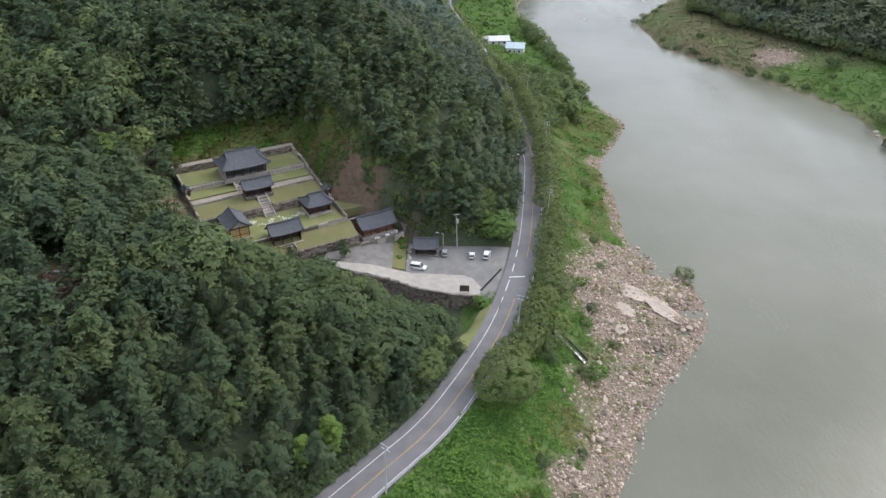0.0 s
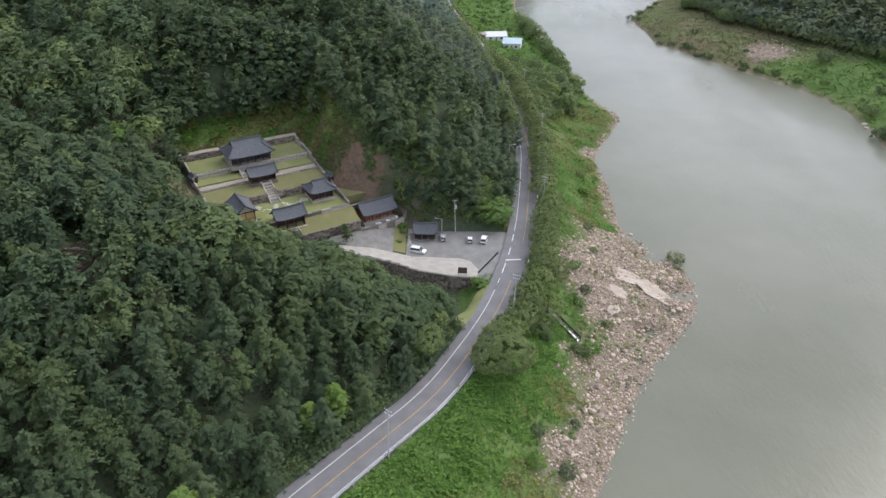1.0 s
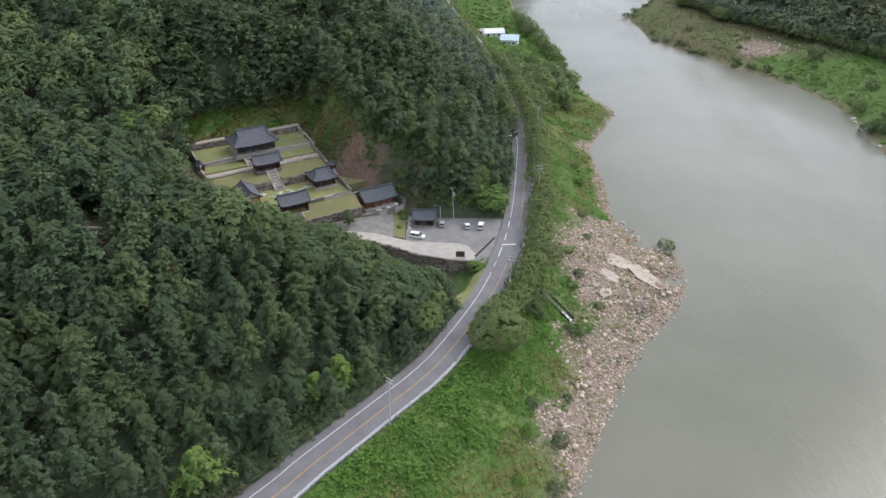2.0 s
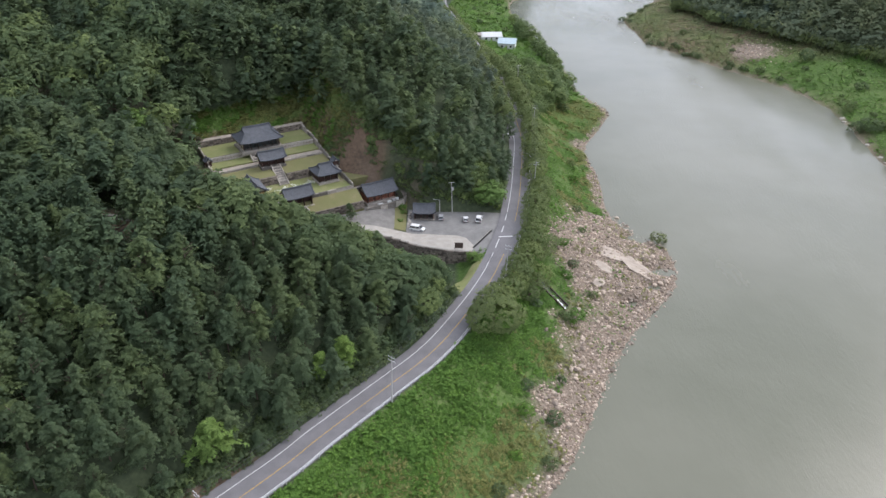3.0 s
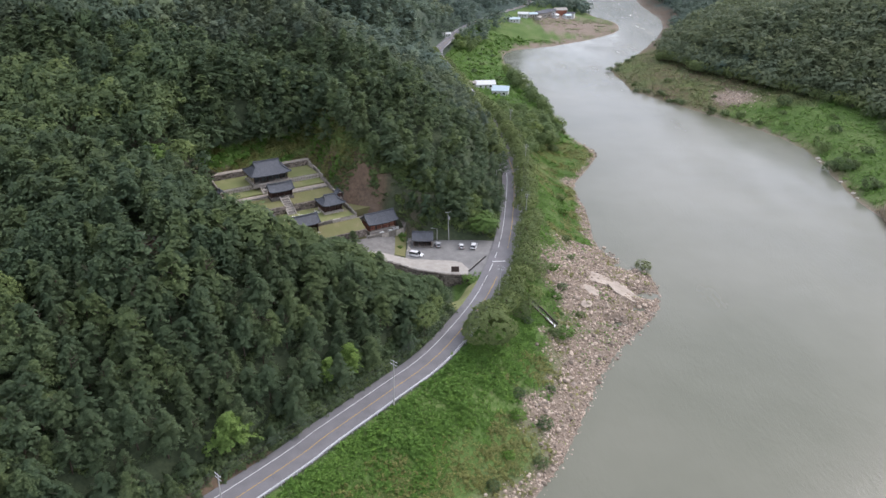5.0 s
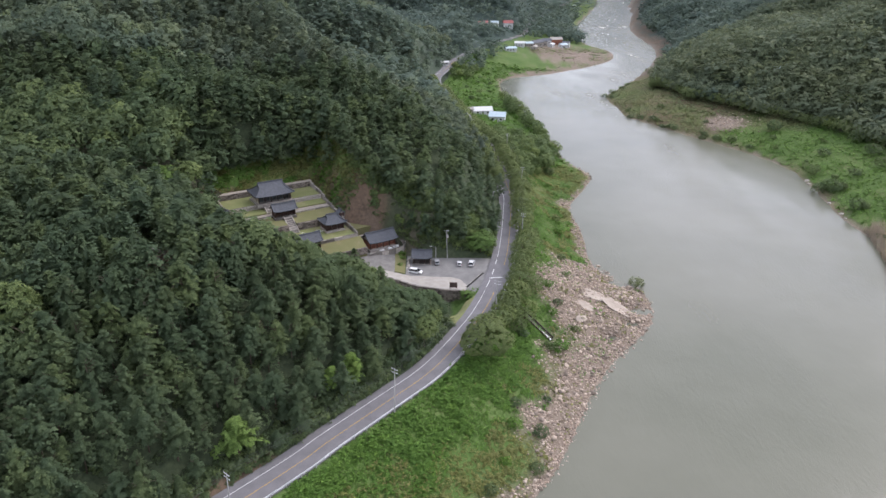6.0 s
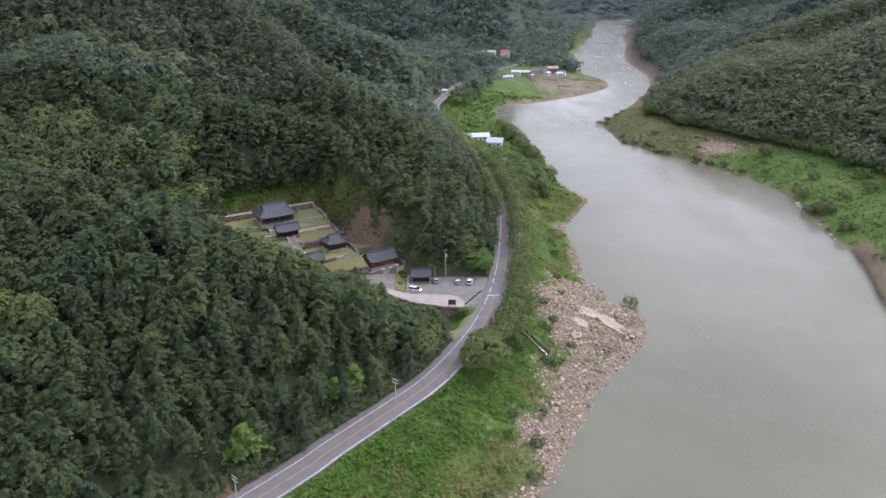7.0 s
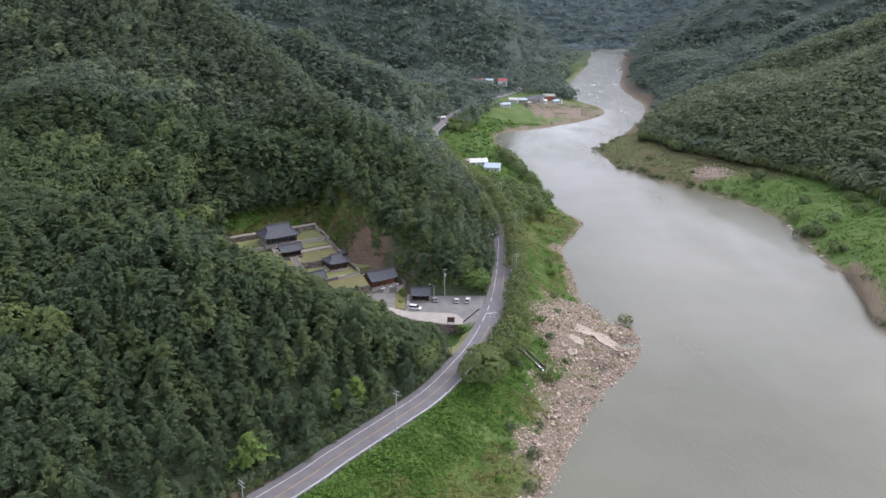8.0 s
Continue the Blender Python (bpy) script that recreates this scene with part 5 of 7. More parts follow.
def stair(name, label, x0, x1, y_top, y_low, z_top, z_low, base=SHRINE, cheeks=True):
    st = thing(name, base, label, "stairs", kind="structure")
    n = max(3, round((z_top - z_low) / 0.19))
    for i in range(n):
        y, z = y_low + (y_top - y_low) * i / n, z_low + (z_top - z_low) * (i + 1) / n
        part("step", boxes(((x0, y, z - 0.8), (x1, y_top + 0.02, z)), bevel=0.02), M_STONE, st)
    if cheeks:
        for x in (x0 - 0.3, x1):
            bm = bmesh.new()
            for p in ((x, y_low - 0.2, z_low - 0.4), (x + 0.3, y_low - 0.2, z_low - 0.4), (x + 0.3, y_top, z_top - 0.4), (x, y_top, z_top - 0.4),
                      (x, y_low - 0.2, z_low + 0.35), (x + 0.3, y_low - 0.2, z_low + 0.35), (x + 0.3, y_top, z_top + 0.35), (x, y_top, z_top + 0.35)):
                bm.verts.new(p)
            bm.verts.ensure_lookup_table()
            for q in ((3, 2, 1, 0), (4, 5, 6, 7), (0, 1, 5, 4), (1, 2, 6, 5), (2, 3, 7, 6), (3, 0, 4, 7)):
                bm.faces.new([bm.verts[i] for i in q])
            part("cheek", bm, M_PALE_STONE, st, "pale stone stair cheek")
    return st


stair("stairs_court", "long stone stair with pale cheeks up to the inner gate", -0.65, 1.95, -21.3, -28.8, 29.85, 25.95)
stair("stairs_hall", "stone stair with pale cheeks up to the hall terrace", -4.6, -3.0, -11.0, -15.6, 32.0, 30.0)
stair("stairs_hall", "short stone stair with pale cheeks beside the hall", 4.4, 6.2, -10.3, -12.6, 32.0, 30.5)
stair("stairs_gate", "short pale steps before the front gate", -0.4, 1.6, -43.6, -46.3, 23.9, 22.6, cheeks=False)
local_box("paving_strip", (1.7, -46.3, 22.0), (2.0, -43.6, 24.0), M_PALE_STONE, "narrow pale kerb strip on the front lawn", "kerb")


def tuft(name, material, rows, kinds, label, category):
    return tagged(joined(name, material, kinds, rows), label, category, kind="stuff")


_one = [gather([star(random.Random(s), (0, 0, 0), (0.15, 0.1, 1), 1.0, 4)], -3.0) for s in range(4)]
_c = []
_r = np.random.default_rng(31)
M_BLOSSOM = plain("white_clover", (0.66, 0.68, 0.58), 0.1, 2.0, 0.8, 0.2, 0.0)
for _ in range(420):
    lx = _r.uniform(-6.5, 11.5)
    ly = -31.2 - 0.12 * lx + _r.normal(0, 0.75) + 1.2 * math.sin(lx * 0.9)
    if value_noise(np.array([lx]), np.array([ly]), 1.6, 44)[0] < -0.1:
        continue
    wx, wy = from_shrine(lx, ly)
    _c.append((wx, wy, 25.92, _r.uniform(0.10, 0.24), 0.2, _r.uniform(0, 6.28), _r.integers(4)))
tuft("clover_flowers", M_BLOSSOM, _c, _one, "patches of small white flowers in the court lawn", "flowers")


# ---- car park, drive and yard ----
def drape(name, outline, mat, lift, label, category, step=1.2, level=None):
    """A paved patch laid on the ground, with a rounded, thick edge."""
    bm = bmesh.new()
    f = bm.faces.new([bm.verts.new((x, y, 0)) for x, y in outline])
    xs, ys = [p[0] for p in outline], [p[1] for p in outline]
    for lo, hi, nrm in ((min(xs), max(xs), (1, 0, 0)), (min(ys), max(ys), (0, 1, 0))):
        for v in np.arange(lo + step, hi, step):
            bmesh.ops.bisect_plane(bm, geom=list(bm.verts) + list(bm.edges) + list(bm.faces), plane_co=Vector(nrm) * float(v), plane_no=nrm)
    if f.is_valid:
        bm.normal_update()
    co = np.array([v.co[:2] for v in bm.verts])
    z = level(co[:, 0]) if level else ground_at(co[:, 0], co[:, 1])[0]
    for v, h in zip(bm.verts, z):
        v.co.z = h + lift
    for g in bm.faces:
        if g.normal.z < 0:
            g.normal_flip()
    e = bmesh.ops.extrude_edge_only(bm, edges=[q for q in bm.edges if q.is_boundary])
    for v in e["geom"]:
        if isinstance(v, bmesh.types.BMVert):
            v.co.z -= 0.35
    return tagged(part(name, bm, mat, None), label, category, kind="structure")


drape("car_park", [(-12.0, 165.5), (-12.0, 181.5), (-2.0, 182.2), (10, 181.5), (19.5, 180.6), (21.8, 178), (19.0, 166), (16.0, 157.2), (13.2, 151.5), (10.5, 153.5), (7.4, 154.6), (-4.0, 162.0)],
      M_LOT, 0.12, "worn grey asphalt car park beside the road", "car park", level=lot_level)
drape("yard", [(-35, 166.3), (-33.5, 173.0), (-25.5, 178.0), (-17.0, 184.4), (-15.9, 175), (-15.8, 164.2), (-27, 164.3)], M_GRAVEL, 0.12, "grey gravel yard below the shrine", "yard")
drape("drive", [(-27.0, 165.0), (-15.0, 165.2), (-5.3, 165.4), (4.2, 164.8), (6.8, 163.3), (9.2, 158.3), (8.2, 154.8), (1.1, 155.3), (-8.1, 157.2), (-15.9, 159.8), (-25.2, 160.8), (-32, 162.8), (-34, 165.6)],
      M_CONCRETE, 0.17, "pale concrete drive curving up from the car park", "drive", level=lot_level)
drape("verge_lawn", [(-15.7, 166.0), (-16.6, 185.2), (-12.6, 186.5), (-12.2, 166.2)], M_LAWN_DRY, 0.2, "strip of rough lawn between yard and car park", "lawn")
drape("roadside_lawn", [(11.4, 150.2), (10.2, 141.0), (6.0, 133.6), (2.6, 130.0), (2.4, 134.5), (5.0, 141.0), (7.4, 147.0), (9.0, 151.0)], M_LAWN, 0.15, "strip of bright mown grass beside the road", "lawn")
stone_wall("wall_drive", "dark fieldstone retaining wall below the drive", [(-26.0, 160.7), (-15.9, 159.6), (-8.1, 156.9), (1.1, 155.0), (8.6, 154.4)], [18.9, 17.3, 16.1, 15.75, 15.6], [15.0, 13.0, 11.0, 10.6, 11.0], "dark", 0.75, 0.85)
capped_wall("kerb_drive", "low concrete edge along the drive", [(-26.0, 160.9, 18.75), (-15.9, 159.85, 17.2), (-8.1, 157.2, 15.95), (1.1, 155.3, 15.5), (7.6, 154.7, 15.4)], Matrix(), 0.1, 0.3, M_CONCRETE, M_CONCRETE)
tagged(part("stop_line", boxes(((-0.25, -0.0, 0), (0.25, 4.4, 0.012))), M_WHITE_LINE, None), "white stop line painted across the lane", "road marking", kind="structure").matrix_world = pose(16.9, 163.2, ROAD_Z + 0.004, 0, 0, -84)
hump = thing("speed_bump", pose(8.9, 157.2, 15.5, 0, 0, 61), "dark narrow drain strip across the car park entrance", "drain")
part("grating", boxes(((0, -0.28, -0.1), (12.6, 0.28, 0.16)), bevel=0.05), M_RUBBER, hump)
part("kerb_strip", boxes(((0, 0.3, -0.1), (12.6, 0.42, 0.19))), M_CONCRETE, hump)


# ---- vehicles ----
def vehicle(name, label, m, paint, length, width, height, bonnet, rear_slope, group="parked cars"):
    """A parked car: body, roof, glass, wheels and lamps. It faces +x."""
    car = thing(name, m, label, "car", group)
    h, w = length / 2, width / 2
    belt = height * 0.56

    def shell(profile, half0, half1, bevel):
        bm = bmesh.new()
        top = max(z for _, z in profile)
        low = min(z for _, z in profile)
        rings = []
        for s in (-1, 1):
            rings.append([bm.verts.new((x, s * (half0 + (half1 - half0) * (z - low) / (top - low)), z)) for x, z in profile])
        k = len(profile)
        bm.faces.new(rings[0])
        bm.faces.new(rings[1][::-1])
        for i in range(k):
            bm.faces.new((rings[0][i], rings[1][i], rings[1][(i + 1) % k], rings[0][(i + 1) % k]))
        bmesh.ops.recalc_face_normals(bm, faces=bm.faces)
        bmesh.ops.bevel(bm, geom=list(bm.edges), offset=bevel, segments=2, affect="EDGES")
        return bm

    body = part("body", shell([(-h, 0.32), (-h, belt * 0.95), (-h + 0.15, belt), (h - bonnet, belt), (h - 0.25, belt * 0.86), (h, belt * 0.70), (h, 0.32), (h - 0.3, 0.22), (-h + 0.3, 0.22)], w, w * 0.97, 0.07), paint, car)
    cabin = [(-h + 0.10, belt - 0.02), (-h + 0.10 + rear_slope, height - 0.02), (h - bonnet - 0.75, height - 0.02), (h - bonnet + 0.1, belt - 0.02)]
    part("window_band", shell(cabin, w * 0.93, w * 0.78, 0.03), M_GLASS, car, "dark tinted windows")
    part("roof_panel", shell([(-h + 0.06 + rear_slope, height - 0.10), (-h + 0.12 + rear_slope, height + 0.03), (h - bonnet - 0.85, height + 0.03), (h - bonnet - 0.70, height - 0.10)], w * 0.84, w * 0.78, 0.03), paint, car)
    for s in (-1, 1):
        for x in (-h + 0.10 + rear_slope * 0.5, -0.25, h - bonnet - 0.3):
            part("pillar", tube(bmesh.new(), (x - 0.03, s * w * 0.945, belt - 0.05), (x - (0.28 if x > 0 else -0.04), s * w * 0.795, height - 0.03), 0.05, 0.045, 4), paint, car)
        part("headlight", boxes(((h - 0.10, s * w * 0.68 - 0.18, belt * 0.64), (h + 0.015, s * w * 0.68 + 0.18, belt * 0.80)), bevel=0.02), M_WHITE, car, "clear headlight")
        part("tail_light", boxes(((-h - 0.015, s * w * 0.80 - 0.1, belt * 0.65), (-h + 0.08, s * w * 0.80 + 0.1, belt * 0.95)), bevel=0.02), M_RED_ROOF, car, "red tail light")
        part("mirror", boxes(((h - bonnet - 0.25, s * (w + 0.10) - 0.09, belt), (h - bonnet - 0.08, s * (w + 0.10) + 0.09, belt + 0.16)), bevel=0.03), paint, car)
        for x in (-h + 0.85, h - 0.85):
            wheel = part("wheel", tube(bmesh.new(), (x, s * (w - 0.20), 0.32), (x, s * (w + 0.01), 0.32), 0.32, 0.32, 16), M_RUBBER, car, "black tyre")
            part("rim", tube(bmesh.new(), (x, s * (w + 0.0), 0.32), (x, s * (w + 0.025), 0.32), 0.2, 0.19, 10), M_STEEL, wheel)
    part("bumper", boxes(((h - 0.06, -w * 0.9, 0.28), (h + 0.05, w * 0.9, 0.46)), bevel=0.03), M_RUBBER, car)
    part("bumper", boxes(((-h - 0.05, -w * 0.9, 0.28), (-h + 0.06, w * 0.9, 0.5)), bevel=0.03), M_RUBBER, car)
    return car


LOT_Z = 15.44
vehicle("minivan", "long white minivan with dark windows parked by the drive", pose(-8.6, 168.2, LOT_Z + 0.05, 0, 0, -17), M_CAR_WHITE, 4.9, 1.9, 1.75, 1.0, 0.35)
vehicle("hatchback", "silver hatchback parked beside the hut", pose(-1.2, 176.2, LOT_Z, 0, 0, 93), M_CAR_SILVER, 3.9, 1.7, 1.6, 0.9, 0.3)
vehicle("small_car", "small pale car parked under the trees", pose(6.9, 175.0, LOT_Z, 0, 0, 90), M_CAR_WHITE, 3.5, 1.6, 1.5, 0.85, 0.3)
vehicle("suv", "white sport utility car parked under the bright tree", pose(11.3, 175.2, LOT_Z, 0, 0, 78), M_CAR_WHITE, 4.6, 1.88, 1.7, 1.1, 0.35)

# ---- small things of the car park ----
board = thing("notice_board", pose(4.4, 156.2, 15.45, 0, 0, -3), "large dark brown notice board on two posts", "sign")
part("panel", boxes(((-1.15, -0.06, 0.5), (1.15, 0.06, 2.15)), bevel=0.02), M_BROWN_PANEL, board)
part("frame", boxes(((-1.22, -0.09, 2.1), (1.22, 0.09, 2.24)), ((-1.22, -0.09, 0.42), (1.22, 0.09, 0.54))), M_TIMBER, board)
for x in (-1.2, 1.2):
    part("post", tube(bmesh.new(), (x, 0, -0.2), (x, 0, 2.3), 0.07, 0.07, 8), M_TIMBER, board)


def boulder_mesh(seed, mat, detail=1, flat=0.7):
    rng, bm = random.Random(seed), bmesh.new()
    bmesh.ops.create_icosphere(bm, subdivisions=detail, radius=0.5)
    cuts = [Vector((rng.gauss(0, 1), rng.gauss(0, 1), rng.gauss(0, 0.8))).normalized() for _ in range(7)]
    for v in bm.verts:
        d = v.co.normalized()
        v.co *= rng.uniform(0.92, 1.08)
        for c in cuts:
            over = v.co.dot(c) - 0.36
            if over > 0:
                v.co -= c * over * 0.85
        v.co.z *= flat
    me = bpy.data.meshes.new("rock")
    bm.to_mesh(me)
    bm.free()
    me.materials.append(mat)
    return me


ROCKS = [boulder_mesh(s, M_ROCK, 1) for s in range(8)]
pale_rocks = [boulder_mesh(50 + s, M_PALE_STONE, 2, 0.9) for s in range(4)]
for x, y, s in ((-11.3, 172.8, 1.5), (-11.6, 174.6, 1.2), (-11.4, 176.1, 1.4), (-11.7, 177.8, 1.3), (-11.2, 179.3, 1.1), (-11.8, 171.4, 1.0)):
    ob = tagged(new("standing_stone", pale_rocks[int(x * 10) % 4]), "pale rounded ornamental stone beside the hut", "stone", "stones beside the hut")
    ob.matrix_world = pose(x, y, 15.45 + 0.35 * s, 0, 0, x * 90) @ Matrix.Diagonal((s, s * 0.9, s * 1.1, 1))
jar_bm = bmesh.new()
_prof = [(0.0, 0.0), (0.20, 0.0), (0.33, 0.25), (0.36, 0.45), (0.28, 0.68), (0.22, 0.74), (0.26, 0.78), (0.12, 0.86), (0.0, 0.88)]
for (r0, z0), (r1, z1) in zip(_prof, _prof[1:]):
    tube(jar_bm, (0, 0, z0), (0, 0, z1 + 1e-4), max(r0, 0.005), max(r1, 0.005), 10)
jar_mesh = bpy.data.meshes.new("storage_jar")
jar_bm.to_mesh(jar_mesh)
jar_bm.free()
jar_mesh.materials.append(M_BROWN_PANEL)
for lx, ly in ((34.4, -42.6), (35.2, -42.2), (35.9, -42.6), (34.9, -41.4), (35.7, -41.3), (34.2, -41.6), (35.4, -40.5)):
    x, y = from_shrine(lx, ly)
    ob = tagged(new("storage_jar", jar_mesh), "dark brown glazed storage jar in the keeper's yard", "jar", "jars in the keeper's yard")
    ob.matrix_world = pose(x, y, height_at(x, y))
_d = [(29.6, -46.0, 1.3, 0.8, 0.6, M_WHITE), (31.2, -45.9, 0.9, 0.7, 0.9, M_STEEL), (32.8, -45.4, 1.0, 0.6, 0.7, M_WHITE), (26.3, -46.0, 1.6, 0.7, 0.45, M_WHITE)]
for lx, ly, a, b, c, mat in _d:
    x, y = from_shrine(lx, ly)
    ob = tagged(part("storage_box", boxes(((-a / 2, -b / 2, 0), (a / 2, b / 2, c)), ((-a / 2 - 0.03, -b / 2 - 0.03, c), (a / 2 + 0.03, b / 2 + 0.03, c + 0.06)), bevel=0.02), mat, None), "pale storage box before the keeper's house", "box", "boxes by the house")
    ob.matrix_world = pose(x, y, max(height_at(x, y), 19.4), 0, 0, 31)


# ---- poles, cables, guard rail ----
def utility_pole(x, y, z, tall, turn, lean=(0, 0), arms=2, can=False, lamp=False, label="grey concrete power pole with cross-arms beside the road"):
    ob = thing("utility_pole", pose(x, y, z, lean[0], lean[1], turn), label, "pole", "power poles")
    part("shaft", tube(bmesh.new(), (0, 0, -0.6), (0, 0, tall), 0.17, 0.10, 10), M_POLE, ob)
    for k in range(arms):
        h = tall - 0.25 - 0.9 * k
        arm = part("cross_arm", boxes(((-0.95, -0.05, h - 0.05), (0.95, 0.05, h + 0.05))), M_STEEL, ob)
        for ix in (-0.85, 0.0, 0.85):
            part("insulator", tube(bmesh.new(), (ix, 0, h + 0.05), (ix, 0, h + 0.28), 0.06, 0.04, 6), M_WHITE, arm)
    if can:
        part("transformer", tube(bmesh.new(), (0.38, 0, tall - 3.0), (0.38, 0, tall - 1.9), 0.32, 0.32, 12), M_POLE, ob, "grey transformer can")
    if lamp:
        part("lamp_arm", tube(bmesh.new(), (0, 0, tall - 0.1), (-1.6, 0, tall + 0.25), 0.05, 0.04, 6), M_STEEL, ob)
        part("lamp_head", boxes(((-2.2, -0.14, tall + 0.18), (-1.5, 0.14, tall + 0.32)), bevel=0.03), M_WHITE, ob)
    return ob


POLES = [(-78.0, 10.0, 15.6), (-41.0, 53.0, 15.6), (-11.2, 88.6, 15.7), (16.9, 136.5, 15.4), (31.6, 199.0, 13.6), (38.2, 262.0, 13.2), (36.8, 325.0, 13.5)]
for i, (x, y, z) in enumerate(POLES):
    a, b = POLES[max(i - 1, 0)], POLES[min(i + 1, len(POLES) - 1)]
    utility_pole(x, y, z, 12.6, math.degrees(math.atan2(b[1] - a[1], b[0] - a[0])) + 90, (0.5, -1.5), arms=2)
utility_pole(2.6, 181.0, 15.5, 11.0, 10, (0, -2), arms=1, can=True, label="tall pole with transformer behind the car park")
utility_pole(-1.6, 180.6, 15.5, 4.6, 0, (0, 0), arms=0, lamp=True, label="short lamp post behind the information hut")
utility_pole(22.8, 232.0, 15.9, 8.0, 180, (0, 0), arms=0, lamp=True, label="road lamp post beside the wood")
for n in range(3):
    bm, rings = bmesh.new(), []
    for (x0, y0, z0), (x1, y1, z1) in zip(POLES, POLES[1:]):
        d = Vector((x1 - x0, y1 - y0, 0)).normalized()
        off = Vector((d.y, -d.x, 0)) * (n - 1) * 0.85
        pts = []
        for k in range(9):
            f = k / 8
            pts.append(Vector((x0 + (x1 - x0) * f, y0 + (y1 - y0) * f, z0 + (z1 - z0) * f + 12.6 - 4 * f * (1 - f) * 0.9)) + off)
        for p in pts if not rings else pts[1:]:
            rings.append([bm.verts.new(p + off.normalized() * a * 0.022 + Vector((0, 0, b * 0.022))) if n != 1 else bm.verts.new(p + Vector((d.y * a, -d.x * a, b)) * 0.022) for a, b in ((-1, 0), (0, -1), (1, 0), (0, 1))])
    for r, q in zip(rings, rings[1:]):
        for k in range(4):
            bm.faces.new((r[k], r[(k + 1) % 4], q[(k + 1) % 4], q[k]))
    tagged(part("power_cable", bm, M_CABLE, None), "thin black power cable sagging between road poles", "cable", "cables along the road")

rail_line = even([tuple(p) for p in ROAD if -20 < p[1] < 124], 2.0)
_d = np.gradient(rail_line, axis=0)
_d /= np.linalg.norm(_d, axis=1)[:, None]
rail_pts = rail_line + np.stack([_d[:, 1], -_d[:, 0]], -1) * 3.75
rail = thing("guard_rail", Matrix(), "galvanised steel guard rail along the road edge above the river", "guard rail", kind="structure")
prof = [(0.00, 0.36), (0.05, 0.42), (0.0, 0.50), (0.0, 0.56), (0.05, 0.64), (0.0, 0.70)]
bm, last = bmesh.new(), None
for p, d in zip(rail_pts, _d):
    ring = [bm.verts.new((p[0] - d[1] * o, p[1] + d[0] * o, ROAD_Z + h + 0.05)) for o, h in prof]
    if last:
        for k in range(5):
            bm.faces.new((last[k], ring[k], ring[k + 1], last[k + 1]))
    last = ring
part("beam", bm, M_STEEL, rail)
post_bm = boxes(((-0.06, -0.06, -0.5), (0.06, 0.06, 0.78)))
post_mesh = bpy.data.meshes.new("post")
post_bm.to_mesh(post_mesh)
post_bm.free()
post_mesh.materials.append(M_STEEL)
for p, d in list(zip(rail_pts, _d))[::2]:
    ob = part("post", post_mesh, None, rail)
    ob.matrix_basis = pose(p[0] + d[1] * 0.12, p[1] - d[0] * 0.12, ROAD_Z, 0, 0, math.degrees(math.atan2(d[1], d[0])))

# ---- spillway on the bank ----
chute = thing("spillway", Matrix(), "concrete spillway chute with white running water down the bank", "spillway")
a0, a1 = Vector((27.5, 144.2, 0)), Vector((34.9, 137.6, 0))
d = (a1 - a0).normalized()
n = Vector((-d.y, d.x, 0))
z0, z1 = height_at(a0.x, a0.y) + 0.35, height_at(a1.x, a1.y) + 0.3


def slope_bar(lo, hi, up, f0=0.0, f1=1.0):
    bm = bmesh.new()
    v = []
    for f in (f0, f1):
        p, z = a0.lerp(a1, f), z0 + (z1 - z0) * f
        for o, h in ((lo, -0.9), (hi, -0.9), (hi, up), (lo, up)):
            v.append(bm.verts.new(p + n * o + Vector((0, 0, z + h))))
    for q in ((0, 1, 2, 3), (7, 6, 5, 4), (0, 4, 5, 1), (1, 5, 6, 2), (2, 6, 7, 3), (3, 7, 4, 0)):
        bm.faces.new([v[i] for i in q])
    return bm


part("side_wall", slope_bar(-1.25, -0.95, 0.7), M_BROWN_PANEL, chute)
part("side_wall", slope_bar(0.95, 1.2, 0.6), M_DARK_STONE, chute)
part("bed", slope_bar(-0.95, 0.95, 0.0), M_WET_STONE, chute, "dark wet stone bed")
part("running_water", slope_bar(-0.9, 0.1, 0.06, 0.5, 1.0), M_FOAM, chute, "white running water")


# ---- single trees and bushes ----
bright_meshes = [crown_mesh("crown", c, M_BRIGHT) for c in BRIGHT]
bright_trunk = trunk_mesh("trunk", 0.7, 0.02, 6, 71, 0.2)


def single_tree(name, x, y, tall, wide, crown, trunk, label, z=None, turn=0.0):
    ob = make_tree(name, trunk, crown, label, "tree", "")
    ob.matrix_basis = Matrix.Translation((x, y, (height_at(x, y) if z is None else z) - 0.2)) @ Matrix.Rotation(turn, 4, "Z")
    ob.scale = (wide, wide, tall)
    return ob


spray_meshes = [crown_mesh("crown", pine_crown(310 + s, 10, 10, 5, 4, 0.052, 0.98), M_BRIGHT) for s in range(2)]
single_tree("bright_tree", -43.4, 69.0, 11.0, 14.5, spray_meshes[0], bright_trunk, "young yellow-green tree at the road edge")
single_tree("bright_tree", -22.5, 96.0, 9.5, 13.5, spray_meshes[1], bright_trunk, "yellow-green tree at the edge of the wood")
single_tree("bright_tree", -26.5, 92.0, 7.5, 11.0, spray_meshes[0], bright_trunk, "yellow-green young tree at the edge of the wood")
single_tree("bright_tree", 15.0, 184.0, 7.8, 13.5, bright_meshes[2], bright_trunk, "bright yellow-green tree over the parked cars")
single_tree("bright_tree", 9.0, 152.6, 3.6, 6.5, bright_meshes[0], bright_trunk, "small round bright bush tree at the end of the drive")
single_tree("bright_tree", -98.0, 184.0, 9.5, 12.0, bright_meshes[1], bright_trunk, "light green tree in the wood beside the shrine")
